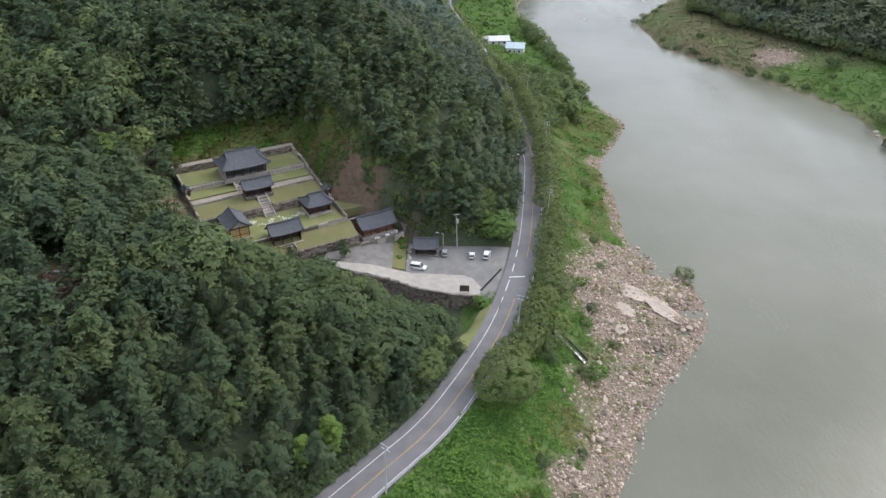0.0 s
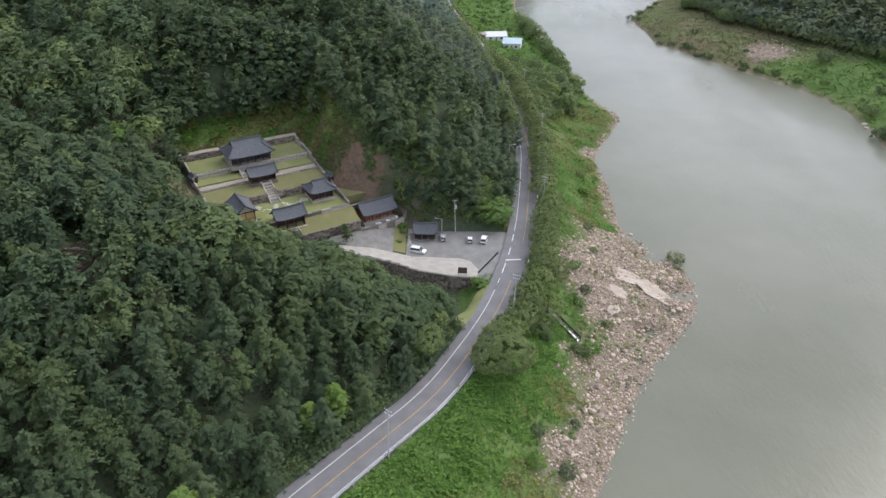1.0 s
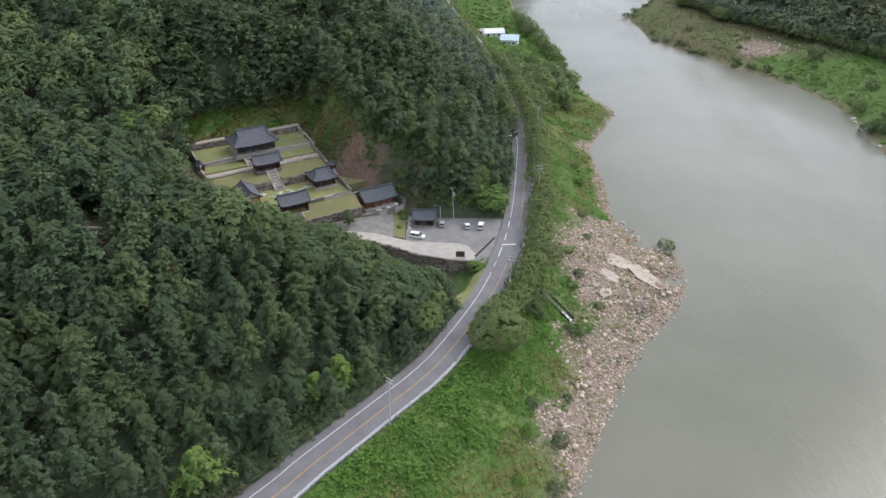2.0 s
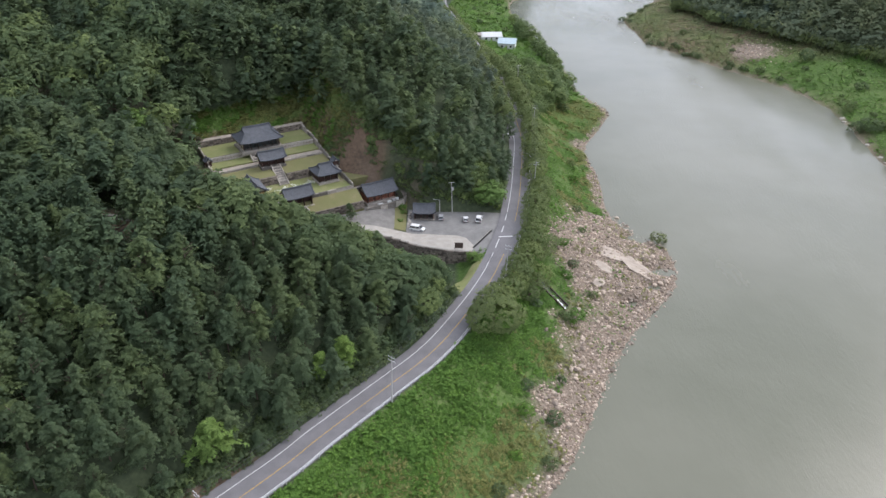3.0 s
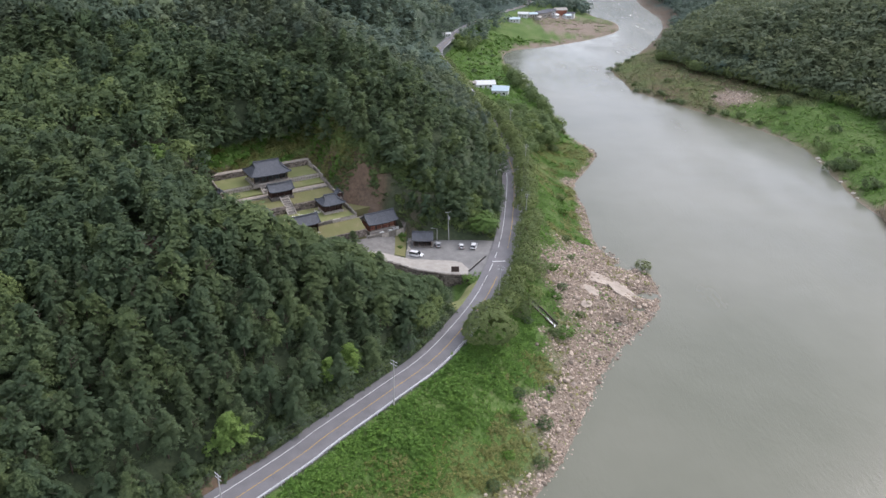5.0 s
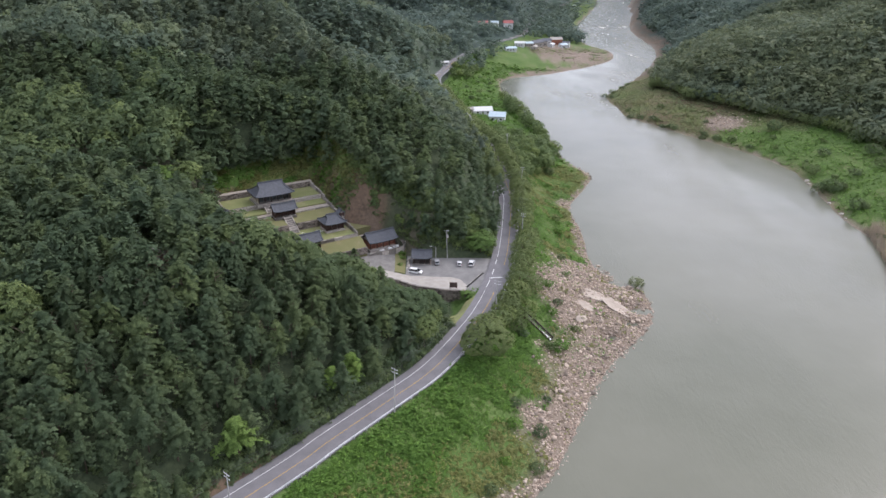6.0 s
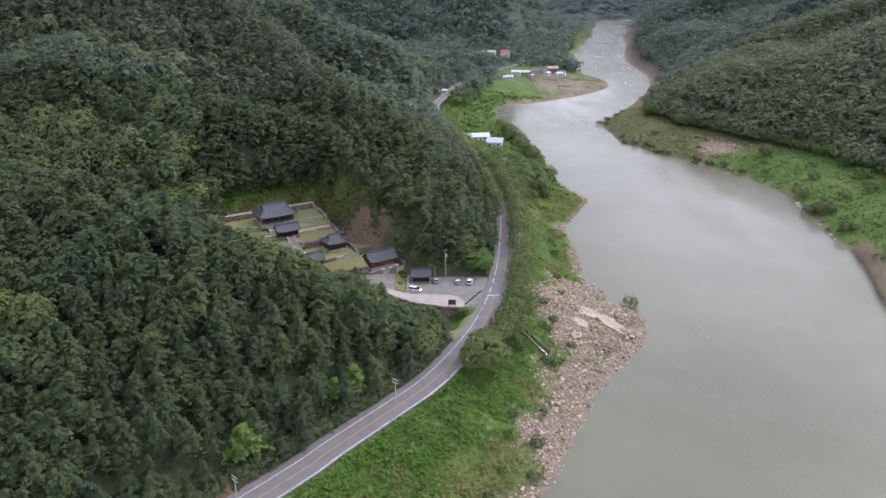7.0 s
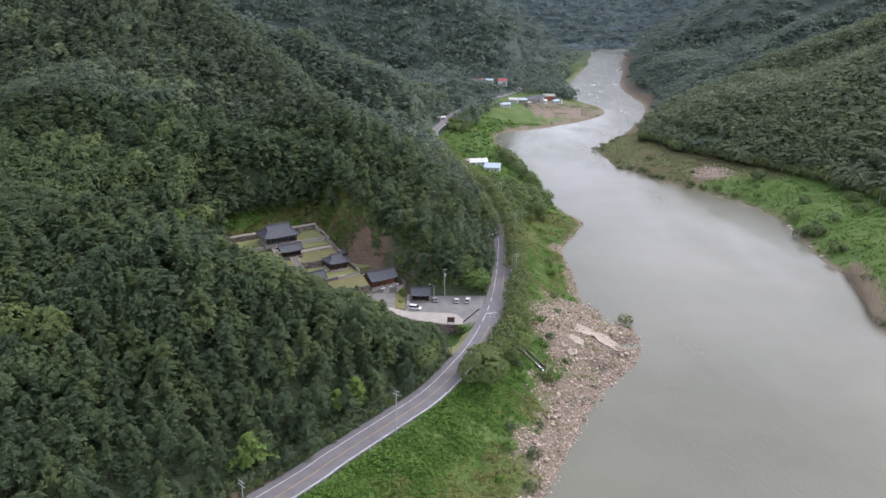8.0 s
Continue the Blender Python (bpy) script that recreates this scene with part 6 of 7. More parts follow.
single_tree("roadside_tree", 12.6, 117.6, 11.0, 14.5, crown_mesh("crown", round_crown(201, 420, 7, 3, 0.030, wide=0.50, low=0.02), M_CHERRY), bright_trunk, "large round olive-green tree overhanging the road", turn=1.0)
single_tree("purple_tree", *from_shrine(-24.0, -4.5), 5.5, 12.0, crown_mesh("crown", round_crown(203, 80, 5, 4, 0.06, wide=0.42, low=0.05), M_RED_BUSH), oak_trunk[0], "dark purple-leaved round tree beside the shrine wall")
single_tree("pine_tree", -29.3, 167.6, 6.0, 6.0, pine_meshes[1], pine_trunk[0], "small slender pine standing alone before the yard")
bush_meshes = [crown_mesh("bush", c, M_OAK) for c in BUSH] + [crown_mesh("bush", c, M_WEED) for c in BUSH[:2]] + [crown_mesh("bush", BUSH[2], M_SCRUB)]
_b = np.random.default_rng(17)


def bush(x, y, size, kind, label="green bush on the stony river bank", tall=0.8, z=None):
    ob = tagged(new("bush", bush_meshes[kind]), label, "bush", "bushes on the bank")
    ob.matrix_world = pose(x, y, (height_at(x, y) if z is None else z) - 0.1, 0, 0, _b.uniform(0, 360)) @ Matrix.Diagonal((size, size, size * tall, 1))
    return ob


bush(75.4, 189.0, 4.6, 6, "round olive bush on a gravel bar in the river", 0.75, z=0.0)
for x, y, s, k in ((37.4, 134.6, 4.2, 4), (34.2, 133.6, 3.0, 1), (26.5, 96.5, 3.4, 1), (24.0, 84.0, 3.0, 2), (19.5, 97.0, 3.2, 4), (20.5, 105.0, 2.6, 3), (44.5, 147, 2.2, 3), (38, 168, 3.0, 5), (46, 181, 2.6, 1),
                   (40, 158, 2.8, 2), (37, 151, 3.0, 5), (20, 127, 3.2, 4), (25, 133, 3.0, 1), (48, 200, 3.0, 1), (52, 231, 3.6, 5), (53, 247, 3.2, 2), (30, 110, 1.8, 3), (16, 84, 2.2, 4), (12, 75, 2.6, 2)):
    bush(x, y, s, k)
for x, y, s in ((-14.0, 181, 2.2), (-13.6, 178, 1.6), (-14.2, 172, 1.4)):
    bush(x, y, s, 4, "low clipped bush on the verge lawn")
for _ in range(40):
    f = _b.uniform()
    y = 200 + 420 * f
    x = float(np.interp(y, BANK_RIGHT[:, 1], BANK_RIGHT[:, 0])) + _b.choice([2.0, 4.0, 9.0, 22.0, 38.0]) + _b.uniform(-1.5, 3)
    bush(x, y, _b.uniform(2.0, 5.5), int(_b.integers(4)), "dark bush on the grassy far bank")
for _ in range(46):
    y = _b.uniform(262, 640)
    xl_, xc_ = (float(np.interp(y, ln[:, 1], ln[:, 0])) for ln in (BANK_LEFT, ROAD))
    x = xl_ - _b.uniform(0.05, 0.75) * max(xl_ - xc_ - 8, 4)
    if math.hypot(x - 33, y - 450) < 19 or (y < 352 and xl_ - x < 22):
        continue
    bush(x, y, _b.uniform(2.5, 6.5) if y < 400 else _b.uniform(2, 4), int(_b.integers(6)), "bush in the thicket between road and river", 0.9)

for x, y, s, k, tall in ((211, 329, 7.0, 0, 0.9), (207, 297, 8.5, 1, 0.8), (203, 302, 6.0, 2, 0.8), (204, 268, 6.0, 3, 0.9), (222, 404, 7.5, 0, 1.0), (143, 556, 4.5, 1, 0.9), (147, 548, 3.5, 2, 1.0),
                         (179, 414, 4.0, 3, 0.6), (162, 447, 4.5, 1, 0.6), (146, 478, 4.0, 2, 0.6), (271, 412, 9.0, 3, 0.8), (264, 390, 10.0, 0, 0.8), (258, 366, 9.0, 2, 0.8), (252, 340, 8.0, 1, 0.8), (244, 318, 7.0, 3, 0.8)):
    bush(x, y, s, k, "large dark bush on the grassy far bank", tall)
for x, y, s in ((197.5, 268, 3.4), (206.5, 321, 3.8), (204.5, 316, 2.6), (199.5, 284, 2.6), (196.0, 262, 2.2)):
    ob = tagged(new("boulder", pale_rocks[int(y) % 4]), "pale boulder at the water edge of the far bank", "boulder", "boulders on the far bank")
    ob.matrix_world = pose(x, y, 0.25, 0, 0, y * 37) @ Matrix.Diagonal((s, s * 0.8, s * 0.55, 1))

# trees in a row on the far bank
bank_meshes = [crown_mesh("crown", round_crown(210 + s, 60, 2, 4, 0.10, wide=0.60, low=0.2), M_CHERRY) for s in range(3)]
bank_trees = [make_tree("bank_tree", cherry_trunk, bank_meshes[i], "dense roadside tree in a row on the far bank", "tree", "tree row on the far bank") for i in range(3)]
_line = even([tuple(p) for p in BANK_RIGHT if 150 < p[1] < 640], 5.6)
_d = np.gradient(_line, axis=0)
_d /= np.linalg.norm(_d, axis=1)[:, None]
for i, (p, d) in enumerate(zip(_line, _d)):
    o = float(np.interp(p[1], [0, 400, 520, 620], [62, 58, 50, 30]))
    x, y = p[0] + d[1] * o + _b.uniform(-1, 1), p[1] - d[0] * o
    tall = _b.uniform(7.0, 9.5)
    m = Matrix.Translation((x, y, height_at(x, y) - 0.3)) @ Matrix.Rotation(_b.uniform(0, 6.28), 4, "Z")
    if i < 3:
        ob = bank_trees[i]
        ob.matrix_basis = m
    else:
        ob = copy_thing(bank_trees[i % 3], m)
    ob.scale = (tall * 0.95, tall * 0.95, tall)
for k, (x, y) in enumerate(((262, 330), (258, 372), (240, 430), (212, 488))):
    utility_pole(x, y, height_at(x, y), 8.0, 60, arms=2, label="grey power pole on the far bank")

# ---- rocks on the shore ----
SLABS = [boulder_mesh(301 + s, M_SLAB, 2, 0.4) for s in range(3)]
for i, (x, y, a, b, c, t) in enumerate(((55.8, 172.6, 22.0, 9.0, 1.5, -10), (63.2, 166.8, 16.0, 8.0, 1.5, -26), (51.0, 163.0, 8.5, 4.6, 2.6, -40), (47.5, 154.5, 6.0, 4.0, 2.6, 60))):
    ob = tagged(new("rock_slab", SLABS[i % 3]), "broad pale flat rock on the stony shore", "rock", "rock slabs on the shore")
    gx_, gy_ = (height_at(x + 3, y) - height_at(x - 3, y)) / 6, (height_at(x, y + 3) - height_at(x, y - 3)) / 6
    lie = Vector((0, 0, 1)).rotation_difference(Vector((-gx_, -gy_, 1))).to_matrix().to_4x4()
    ob.matrix_world = Matrix.Translation((x, y, height_at(x, y) + 0.05)) @ lie @ Matrix.Rotation(radians(t), 4, "Z") @ Matrix.Diagonal((a, b, c, 1))
_k = np.random.default_rng(77)
sx, sy = _k.uniform(-5, 92, 82000), _k.uniform(48, 345, 82000)
_z, _stony, _m, _s = ground_at(sx, sy)
_xl = np.interp(sy, BANK_LEFT[:, 1], BANK_LEFT[:, 0])
_near = far_from(sx, sy, BANK_LEFT)
_ok = ((sx < _xl) & (_k.uniform(0, 1, 82000) < _stony**1.5 * np.where(sy > 205, 0.5, 1.0)) & (_stony > 0.15)) | ((sx >= _xl) & (_near < 1.6) & (_k.uniform(0, 1, 82000) < 0.4) & (sy < 210))
_ok &= (_z > 0.02) | (sx >= _xl) | (_k.uniform(0, 1, 82000) < 0.25)
sx, sy, _z = sx[_ok], sy[_ok], _z[_ok]
_size = np.clip(_k.lognormal(-0.82, 0.52, len(sx)), 0.22, 1.9)
_big = np.argsort(-_size)
singles, rest = _big[:290], _big[290:]
for i in singles:
    ob = tagged(new("boulder", ROCKS[int(_k.integers(8))]), "pinkish-grey angular boulder on the stony shore", "boulder", "boulders on the shore")
    s = float(_size[i])
    ob.matrix_world = pose(float(sx[i]), float(sy[i]), float(_z[i]) + 0.12 * s, _k.uniform(-20, 20), _k.uniform(-20, 20), _k.uniform(0, 360)) @ Matrix.Diagonal((s * 1.25, s, s, 1))


def as_kind(me):
    v = np.array([tuple(q.co) for q in me.vertices])
    return v, [tuple(p.vertices) for p in me.polygons], None


def shore_material():
    k = Nodes("shore_stones")
    c = k.ramp(k.island(), [(0.0, (0.10, 0.076, 0.060)), (0.22, (0.29, 0.215, 0.158)), (0.65, (0.47, 0.362, 0.272)), (1.0, (0.70, 0.585, 0.47))])
    k.bump(k.world_noise(5.0, 4.0), 0.5, 0.1)
    return k.finish(k.mix(0.3, c, k.ramp(k.world_noise(2.5, 4.0), [(0.3, (0.16, 0.13, 0.11)), (0.7, (0.45, 0.39, 0.34))])), 0.9, 0.2)


M_SHORE = shore_material()
rows = np.stack([sx[rest], sy[rest], _z[rest] + 0.05, _size[rest] * 1.15, _size[rest], _k.uniform(0, 6.28, len(rest)), _k.integers(0, 8, len(rest))], -1)
tagged(joined("shore_stones", M_SHORE, [as_kind(m) for m in ROCKS], rows), "pinkish-grey angular stones covering the river shore", "stones", kind="stuff")

# ---- weeds, grass and reeds ----
LEAF = [gather([star(random.Random(300 + s * 7 + j), (random.Random(s * 9 + j).uniform(-0.7, 0.7), random.Random(s * 5 + j + 1).uniform(-0.7, 0.7), random.Random(s + j * 3).uniform(0.0, 0.5)),
                      (random.Random(s + j).uniform(-0.5, 0.5), random.Random(s * 3 + j).uniform(-0.5, 0.5), 1), 0.62, 3) for j in range(3)], -1.2) for s in range(5)]


def weeds(n, lo, hi, keep, size, seed):
    g = np.random.default_rng(seed)
    x, y = g.uniform(lo[0], hi[0], n), g.uniform(lo[1], hi[1], n)
    z, stony, meadow, soil = ground_at(x, y)
    ok = keep(x, y, z, stony, meadow, g)
    x, y, z = x[ok], y[ok], z[ok]
    s = size * g.uniform(0.6, 1.4, len(x)) * (1 + 0.5 * value_noise(x, y, 4, seed))
    return np.stack([x, y, z - 0.05, s, s * g.uniform(0.7, 1.5, len(x)), g.uniform(0, 6.28, len(x)), g.integers(0, 5, len(x))], -1)


def left_bank(x, y, z, stony, meadow, g):
    return (meadow > 0.5) & (z > 0.3) & (x < np.interp(y, BANK_LEFT[:, 1], BANK_LEFT[:, 0])) & (x > np.interp(y, ROAD[:, 1], ROAD[:, 0])) & (far_from(x, y, ROAD) > 4.3) & (g.uniform(0, 1, len(x)) > stony * 0.86)


rows = weeds(110000, (-60, 20), (90, 345), left_bank, 0.62, 3)
dry = value_noise(rows[:, 0], rows[:, 1], 9, 8) + 0.5 * value_noise(rows[:, 0], rows[:, 1], 3, 9) + np.interp(ground_at(rows[:, 0], rows[:, 1])[0], [1, 6, 10, 14], [0.70, 0.65, 0.25, -0.75]) > 0.32
thick = weeds(52000, (-75, 22), (42, 142), left_bank, 0.72, 33)
thick = thick[ground_at(thick[:, 0], thick[:, 1])[0] > 8.2 + 2.5 * value_noise(thick[:, 0], thick[:, 1], 6, 34)]
tuft("bank_weeds", M_WEED, np.vstack([rows[~dry], thick]), LEAF, "rank green creepers and weeds covering the road bank", "weeds")
tuft("dry_weeds", M_DRY, rows[dry], LEAF, "yellowing dry weeds among the stones", "weeds")


def right_bank(x, y, z, stony, meadow, g):
    return (meadow > 0.5) & (z > 0.3) & (x > np.interp(y, BANK_RIGHT[:, 1], BANK_RIGHT[:, 0])) & (g.uniform(0, 1, len(x)) > stony)


rows = weeds(42000, (140, 150), (300, 620), right_bank, 0.85, 6)
_old = rows[:, 1] + 30 * value_noise(rows[:, 0], rows[:, 1], 14, 5) > 408
tuft("far_bank_grass", M_WEED, rows[~_old], LEAF, "green grass and weeds on the far bank", "grass")
tuft("far_bank_scrub", M_SCRUB, rows[_old], LEAF, "olive scrub and rough grass on the far bank", "grass")


def clearing(x, y, z, stony, meadow, g):
    lx, ly = to_shrine(x, y)
    return (meadow > 0.5) & (x < np.interp(y, ROAD[:, 1], ROAD[:, 0]) - 5) & ~((x > 1) & (y < 156))


rows = weeds(85000, (-105, 125), (22, 235), clearing, 0.7, 12)
_pale = value_noise(rows[:, 0], rows[:, 1], 5, 19) + 0.6 * value_noise(rows[:, 0], rows[:, 1], 1.5, 20) > -0.25
tuft("clearing_grass", M_DRY, rows[_pale], LEAF, "pale yellow-green grass on the cleared slope behind the shrine", "grass")
tuft("clearing_weeds", M_WEED, rows[~_pale], LEAF, "tall green weeds on the cleared slope behind the shrine", "weeds")
rows = weeds(16000, (-60, 330), (215, 700), left_bank, 1.7, 14)
tuft("field_grass", M_WEED, rows, LEAF, "bright green grass in the low riverside fields", "grass")


def reed_kind(seed):
    g, v, f = random.Random(seed), [], []
    for i in range(9):
        x, y, a = g.uniform(-0.4, 0.4), g.uniform(-0.4, 0.4), g.uniform(0, 6.28)
        t = (x + g.uniform(-0.35, 0.35), y + g.uniform(-0.35, 0.35), g.uniform(0.7, 1.0))
        v += [(x - 0.03 * math.cos(a), y - 0.03 * math.sin(a), 0), (x + 0.03 * math.cos(a), y + 0.03 * math.sin(a), 0), t]
        f.append((3 * i, 3 * i + 1, 3 * i + 2))
    return np.array(v), f, None


_g = np.random.default_rng(23)
rows = []
for _ in range(560):
    y = _g.uniform(185, 246)
    x = float(np.interp(y, BANK_RIGHT[:, 1], BANK_RIGHT[:, 0])) + abs(_g.normal(2.5, 2.8)) - 0.5
    rows.append((x, y, height_at(x, y) - 0.1, _g.uniform(1.5, 3.0), _g.uniform(3.0, 6.0), _g.uniform(0, 6.28), _g.integers(4)))
tuft("reeds", M_REED, rows, [reed_kind(s) for s in range(4)], "tall dry grey-brown reeds on the far water edge", "reeds")


scrub = []
_g = np.random.default_rng(41)
for _ in range(1200):
    x, y = _g.uniform(-30, 21), _g.uniform(179, 207)
    lx, ly = to_shrine(x, y)
    if (y < 183.5 and x > -11) or (lx < 36.5 and ly < -33) or lx < 30 or (y < 187 and x < -10) or abs(x - float(np.interp(y, ROAD[:, 1], ROAD[:, 0]))) < 6:
        continue
    s = _g.uniform(1.0, 2.6)
    scrub.append((x, y, height_at(x, y) - 0.2, s, s * _g.uniform(0.7, 1.3), _g.uniform(0, 6.28), _g.integers(4)))
for _ in range(420):
    lx, ly = _g.uniform(20.5, 36), _g.uniform(-36, -10)
    if (lx < 30 and ly < -25.5) or value_noise(np.array([lx]), np.array([ly]), 6, 3)[0] < 0.12:
        continue
    x, y = from_shrine(lx, ly)
    s = _g.uniform(0.6, 1.6)
    scrub.append((x, y, height_at(x, y) - 0.15, s, s * 0.8, _g.uniform(0, 6.28), _g.integers(4)))
tuft("slope_scrub", M_THICKET, scrub, BUSH_LIGHT, "tangled green scrub on the steep slope behind the car park", "scrub")
scrub = []
for _ in range(200):
    x, y = _g.uniform(-40, 12), _g.uniform(140, 162)
    e = 155.1 + 0.245 * (1 - x)
    if y > e - 3.0 or y < e - 16 or x > 2 or abs(x - float(np.interp(y, ROAD[:, 1], ROAD[:, 0]))) < 8:
        continue
    s = _g.uniform(0.8, 1.7)
    scrub.append((x, y, height_at(x, y) - 0.2, s, s * _g.uniform(0.7, 1.3), _g.uniform(0, 6.28), _g.integers(4)))
tuft("creek_scrub", M_THICKET, scrub, BUSH_LIGHT, "green scrub along the creek below the drive", "scrub")


scrub = []
for _ in range(900):
    y = _g.uniform(30, 132)
    x = float(np.interp(y, ROAD[:, 1], ROAD[:, 0])) - _g.uniform(6.5, 13)
    if far_from(np.array([x]), np.array([y]), ROAD)[0] < 5.7 or y < 64 and _g.uniform() < 0.3:
        continue
    s = _g.uniform(0.8, 1.9)
    scrub.append((x, y, height_at(x, y) - 0.15, s, s * _g.uniform(0.7, 1.4), _g.uniform(0, 6.28), _g.integers(4)))
ux, uy = scatter((-108, 6), (10, 150), 5.6, _g)
_keep = is_wood(ux, uy) & (np.abs(ux) < 0.72 * (uy + 75))
uz = ground_at(ux, uy)[0]
for x, y, z in zip(ux[_keep], uy[_keep], uz[_keep]):
    s = _g.uniform(1.2, 2.6)
    scrub.append((x, y, z - 0.2, s, s * _g.uniform(0.7, 1.2), _g.uniform(0, 6.28), _g.integers(4)))
tuft("verge_scrub", M_OAK, scrub, BUSH_LIGHT, "green undergrowth along the road below the wood", "scrub")
rows = []
for _ in range(420):
    if _ < 230:
        x, y = _g.normal(203, 9), _g.normal(432, 9)
    else:
        x, y = _g.normal(165, 26), _g.normal(805, 30)
    s = _g.uniform(0.5, 1.8)
    rows.append((x, y, height_at(x, y) + 0.05, s, s, _g.uniform(0, 6.28), _g.integers(8)))
bx, by = _g.uniform(60, 215, 2600), _g.uniform(690, 870, 2600)
_keep = (ground_at(bx, by)[1] > 0.35) & (value_noise(bx, by, 18, 51) + 0.5 * value_noise(bx, by, 7, 52) > 0.05) & (bx < np.interp(by, BANK_LEFT[:, 1], BANK_LEFT[:, 0]) - 3)
bar = [(x, y, height_at(x, y) - 0.1, q, q * 0.7, a, k) for x, y, q, a, k in zip(bx[_keep], by[_keep], _g.uniform(1.2, 2.6, len(bx))[_keep], _g.uniform(0, 6.28, len(bx))[_keep], _g.integers(0, 5, len(bx))[_keep])]
tuft("bar_scrub", M_SCRUB, bar, LEAF, "low olive scrub on the gravel bar below the village", "scrub")
tagged(joined("bar_stones", M_SHORE, [as_kind(m) for m in ROCKS], rows), "pale stones scattered on the far gravel bars", "stones", kind="stuff")
rows = []
for _ in range(220):
    y = _g.uniform(0, 1) ** 0.8 * 900 + 880
    f = _g.uniform(0.1, 0.9)
    x = float(np.interp(y, BANK_LEFT[:, 1], BANK_LEFT[:, 0])) * (1 - f) + float(np.interp(y, BANK_RIGHT[:, 1], BANK_RIGHT[:, 0])) * f
    s = _g.uniform(0.8, 2.6)
    rows.append((x, y, 0.05, s * 0.7, 0.3, _g.uniform(0, 6.28), _g.integers(4)))
tuft("river_foam", M_FOAM, rows, _one, "white foam flecks on the distant rapids", "foam")


# ---- houses further off ----
def cottage(x, y, z, long, deep, wall_h, roof_h, turn, wall_mat, roof_mat, label, group=""):
    ob = thing("house", pose(x, y, z, 0, 0, turn), label, "house", group)
    a, b = long / 2, deep / 2
    part("wall", boxes(((-a, -b, -2.0), (a, b, wall_h)), bevel=0.05), wall_mat, ob)
    bm = bmesh.new()
    o = 0.6
    prof = [(-b - o, wall_h - 0.15), (0, wall_h + roof_h), (b + o, wall_h - 0.15), (b + o, wall_h + 0.05), (0, wall_h + roof_h + 0.2), (-b - o, wall_h + 0.05)]
    ends = [[bm.verts.new((s * (a + o), py, pz)) for py, pz in prof] for s in (-1, 1)]
    bm.faces.new(ends[0])
    bm.faces.new(ends[1][::-1])
    for i in range(6):
        k = (i + 1) % 6
        bm.faces.new((ends[0][i], ends[1][i], ends[1][k], ends[0][k]))
    bmesh.ops.recalc_face_normals(bm, faces=bm.faces)
    part("roof", bm, roof_mat, ob)
    for s in (-0.55, 0.5):
        w = part("window", boxes(((a * s - 0.7, -b - 0.05, 0.9), (a * s + 0.7, -b + 0.05, 2.1))), M_GLASS, ob)
        part("sill", boxes(((a * s - 0.85, -b - 0.12, 0.78), (a * s + 0.85, -b + 0.02, 0.88))), M_WHITE, w)
    part("door", boxes(((-0.5, -b - 0.06, 0), (0.5, -b + 0.04, 2.05))), M_TIMBER, ob)
    for px in (-a + 0.05, a - 0.05):
        part("downpipe", tube(bmesh.new(), (px, -b - 0.08, 0), (px, -b - 0.08, wall_h), 0.05, 0.05, 6), M_STEEL, ob)
    return ob


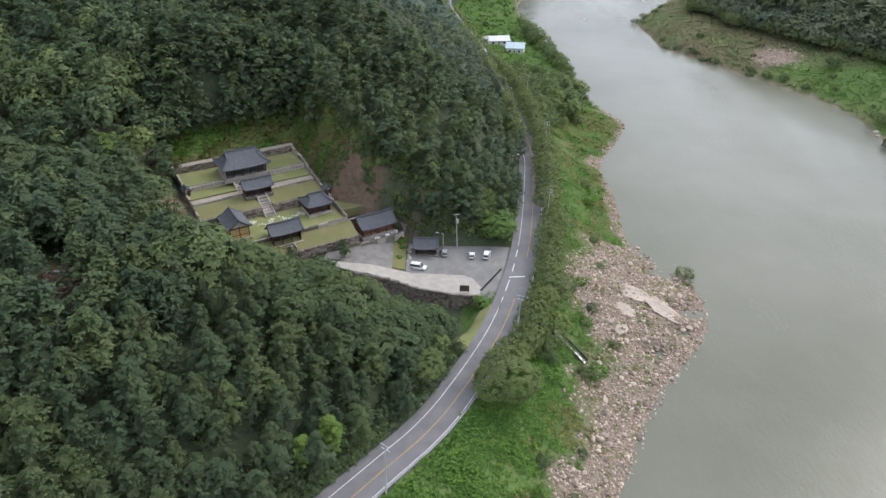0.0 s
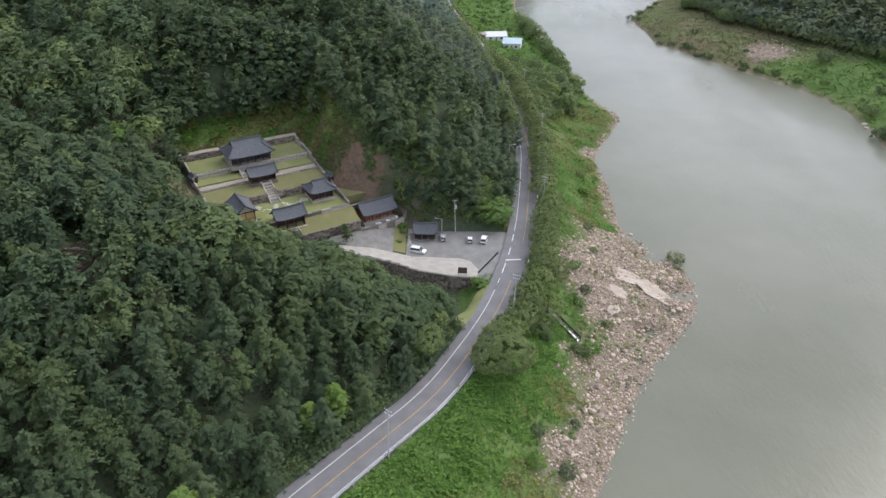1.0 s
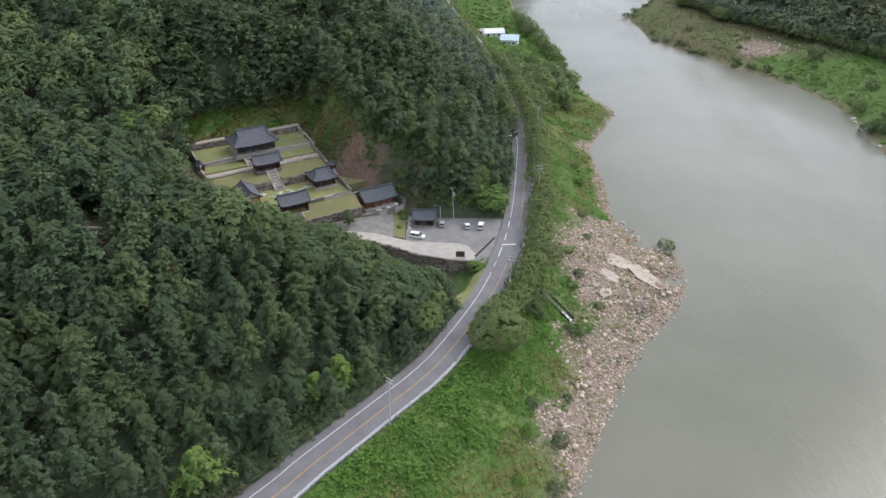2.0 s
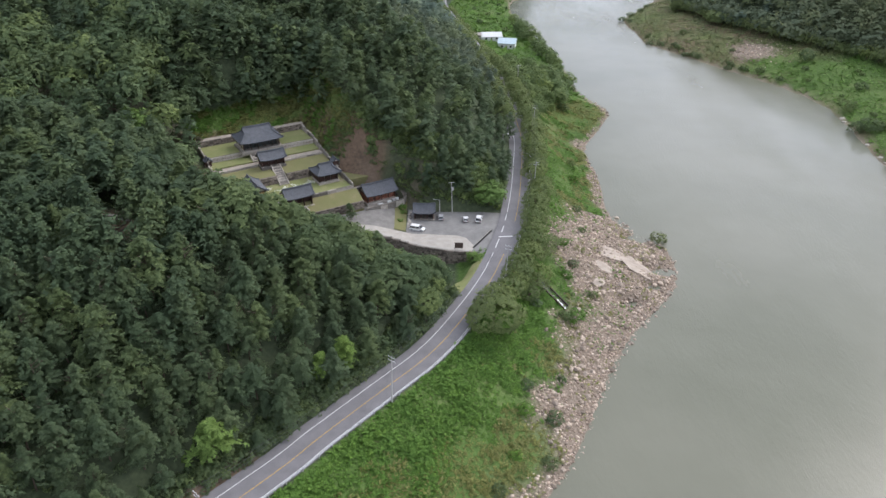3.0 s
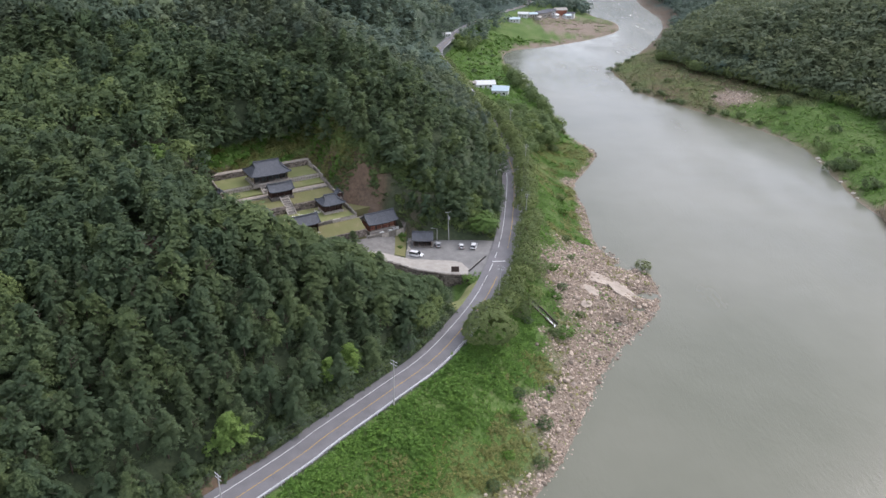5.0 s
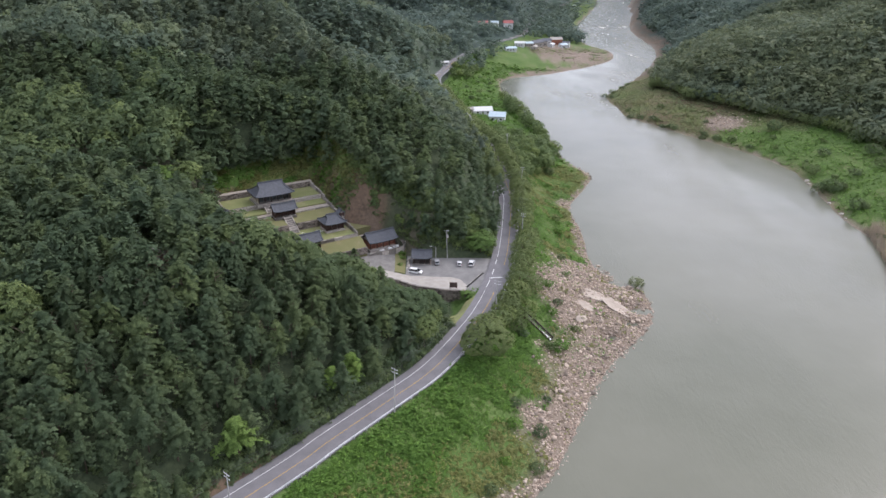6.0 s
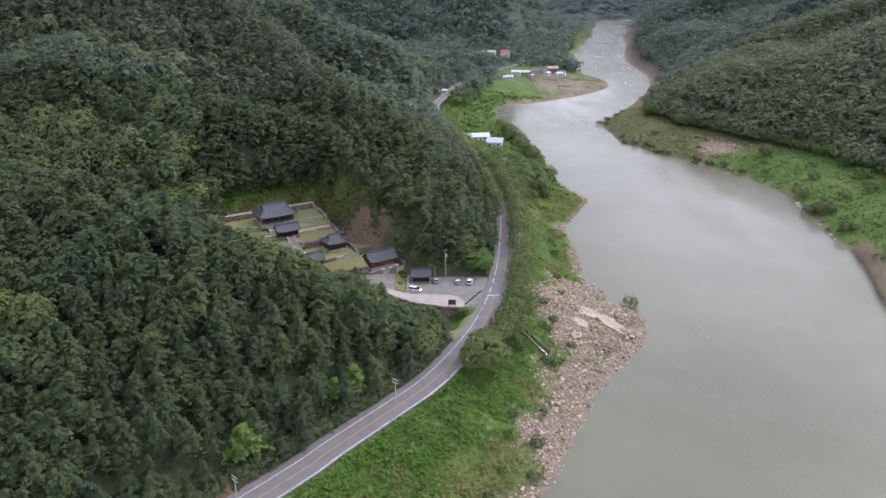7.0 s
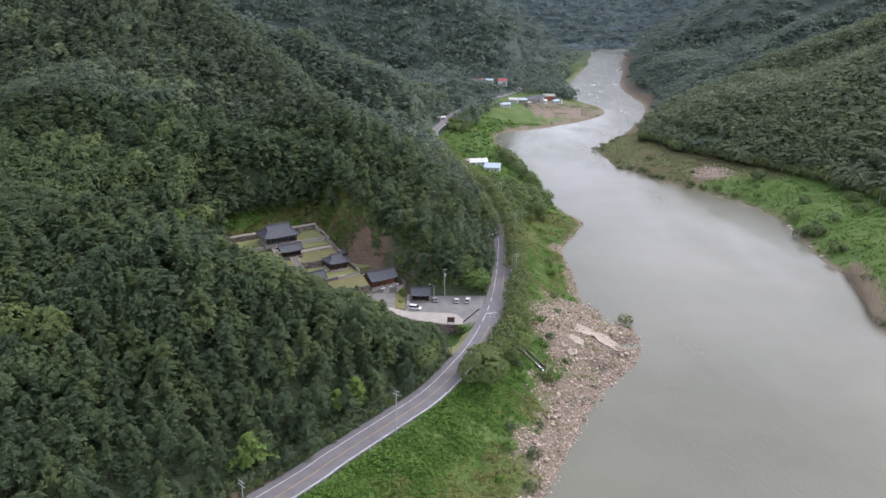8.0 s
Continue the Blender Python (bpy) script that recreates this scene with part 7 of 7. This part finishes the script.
cottage(31.0, 463, height_at(31, 463) + 0.2, 14.0, 10.0, 2.7, 2.0, 8, M_WHITE, M_WHITE, "white riverside house with a pale flat-pitched roof", "riverside houses")
cottage(41.5, 446, height_at(41.5, 446) + 0.2, 11.0, 12.0, 3.4, 2.2, -10, M_WHITE, M_BLUE_ROOF, "white house with a pale blue sheet roof", "riverside houses")
cottage(19.5, 459, height_at(19.5, 459) + 0.2, 9, 5.6, 2.6, 0.9, 15, M_CONCRETE, M_CONCRETE, "low grey outbuilding beside the white house", "riverside houses")
village = [(54, 872, 18, 13, 8, 3.0, 1.8, 20, M_CONCRETE, M_RED_ROOF), (70, 884, 17, 10, 8, 3.2, 1.6, -10, M_WHITE, M_BLUE_ROOF), (88, 892, 20, 12, 9, 5.5, 3.0, 5, M_WHITE, M_RED_ROOF),
           (80, 768, 14, 13, 8, 3.0, 1.6, 10, M_WHITE, M_BLUE_ROOF), (95, 806, 14, 11, 8, 3.6, 1.6, -15, M_WHITE, M_WHITE), (106, 812, 14, 10, 8, 3.4, 1.5, 15, M_CONCRETE, M_BLUE_ROOF),
           (117, 818, 14, 12, 9, 4.6, 2.4, 25, M_CONCRETE, M_TILE), (125, 830, 14, 11, 9, 5.0, 2.2, 5, M_CONCRETE, M_TILE), (133, 846, 13, 11, 8, 4.4, 2.0, -5, M_WHITE, M_TILE),
           (146, 858, 13, 15, 10, 5.5, 2.4, 8, M_BRICK, M_CONCRETE), (152, 838, 12, 9, 7, 3.4, 1.4, 30, M_WHITE, M_BLUE_ROOF), (136, 828, 13, 8, 6, 3.0, 1.2, 60, M_WHITE, M_WHITE),
           (158, 850, 12, 9, 7, 4.5, 1.6, -20, M_WHITE, M_TILE), (112, 800, 13, 9, 6, 2.6, 1.2, 60, M_CONCRETE, M_CONCRETE), (4, 632, 16, 8, 5, 2.5, 1.0, 15, M_WHITE, M_WHITE)]
for x, y, z, *r in village:
    cottage(x, y, height_at(x, y) + 0.3, *r, "small village house with a coloured sheet roof beside the river", "village houses")
x, y = 256, 486
cottage(x, y, height_at(x, y) + 0.3, 7, 5, 2.6, 1.0, 30, M_WHITE, M_BLUE_ROOF, "small hut with a pale blue roof on the far bank")

# ---- bare clearing in the near wood ----
low = thing("low_wall", pose(-74.0, 112.5, height_at(-74.0, 112.5), 0, 0, -2), "low pale concrete wall above a bare earth slope in the wood", "wall")
part("wall_body", boxes(((-3.4, -0.25, -0.8), (3.4, 0.25, 0.75)), bevel=0.04), M_CONCRETE, low)
part("wall_top", boxes(((-3.5, -0.35, 0.75), (3.5, 0.35, 0.9)), bevel=0.03), M_PALE_STONE, low)
for k in (0.0, 1.1):
    ob = tagged(part("timber_rail", boxes(((-0.12, -4.0, 0), (0.12, 4.0, 0.25)), bevel=0.02), M_BROWN_PANEL, None), "dark timber rail lying on the earth slope", "rail", "rails on the earth slope")
    za, zb = height_at(-71.7 + k - 1.2, 103.2), height_at(-70.4 + k, 111.0)
    ob.matrix_world = look((-71.7 + k, 107.2, (za + zb) / 2 + 0.1), (-70.1 + k, 117.2, (za + zb) / 2 + 0.1 + (zb - za) * 1.25)) @ pose(0, 0, 0, -90, 0, 0)
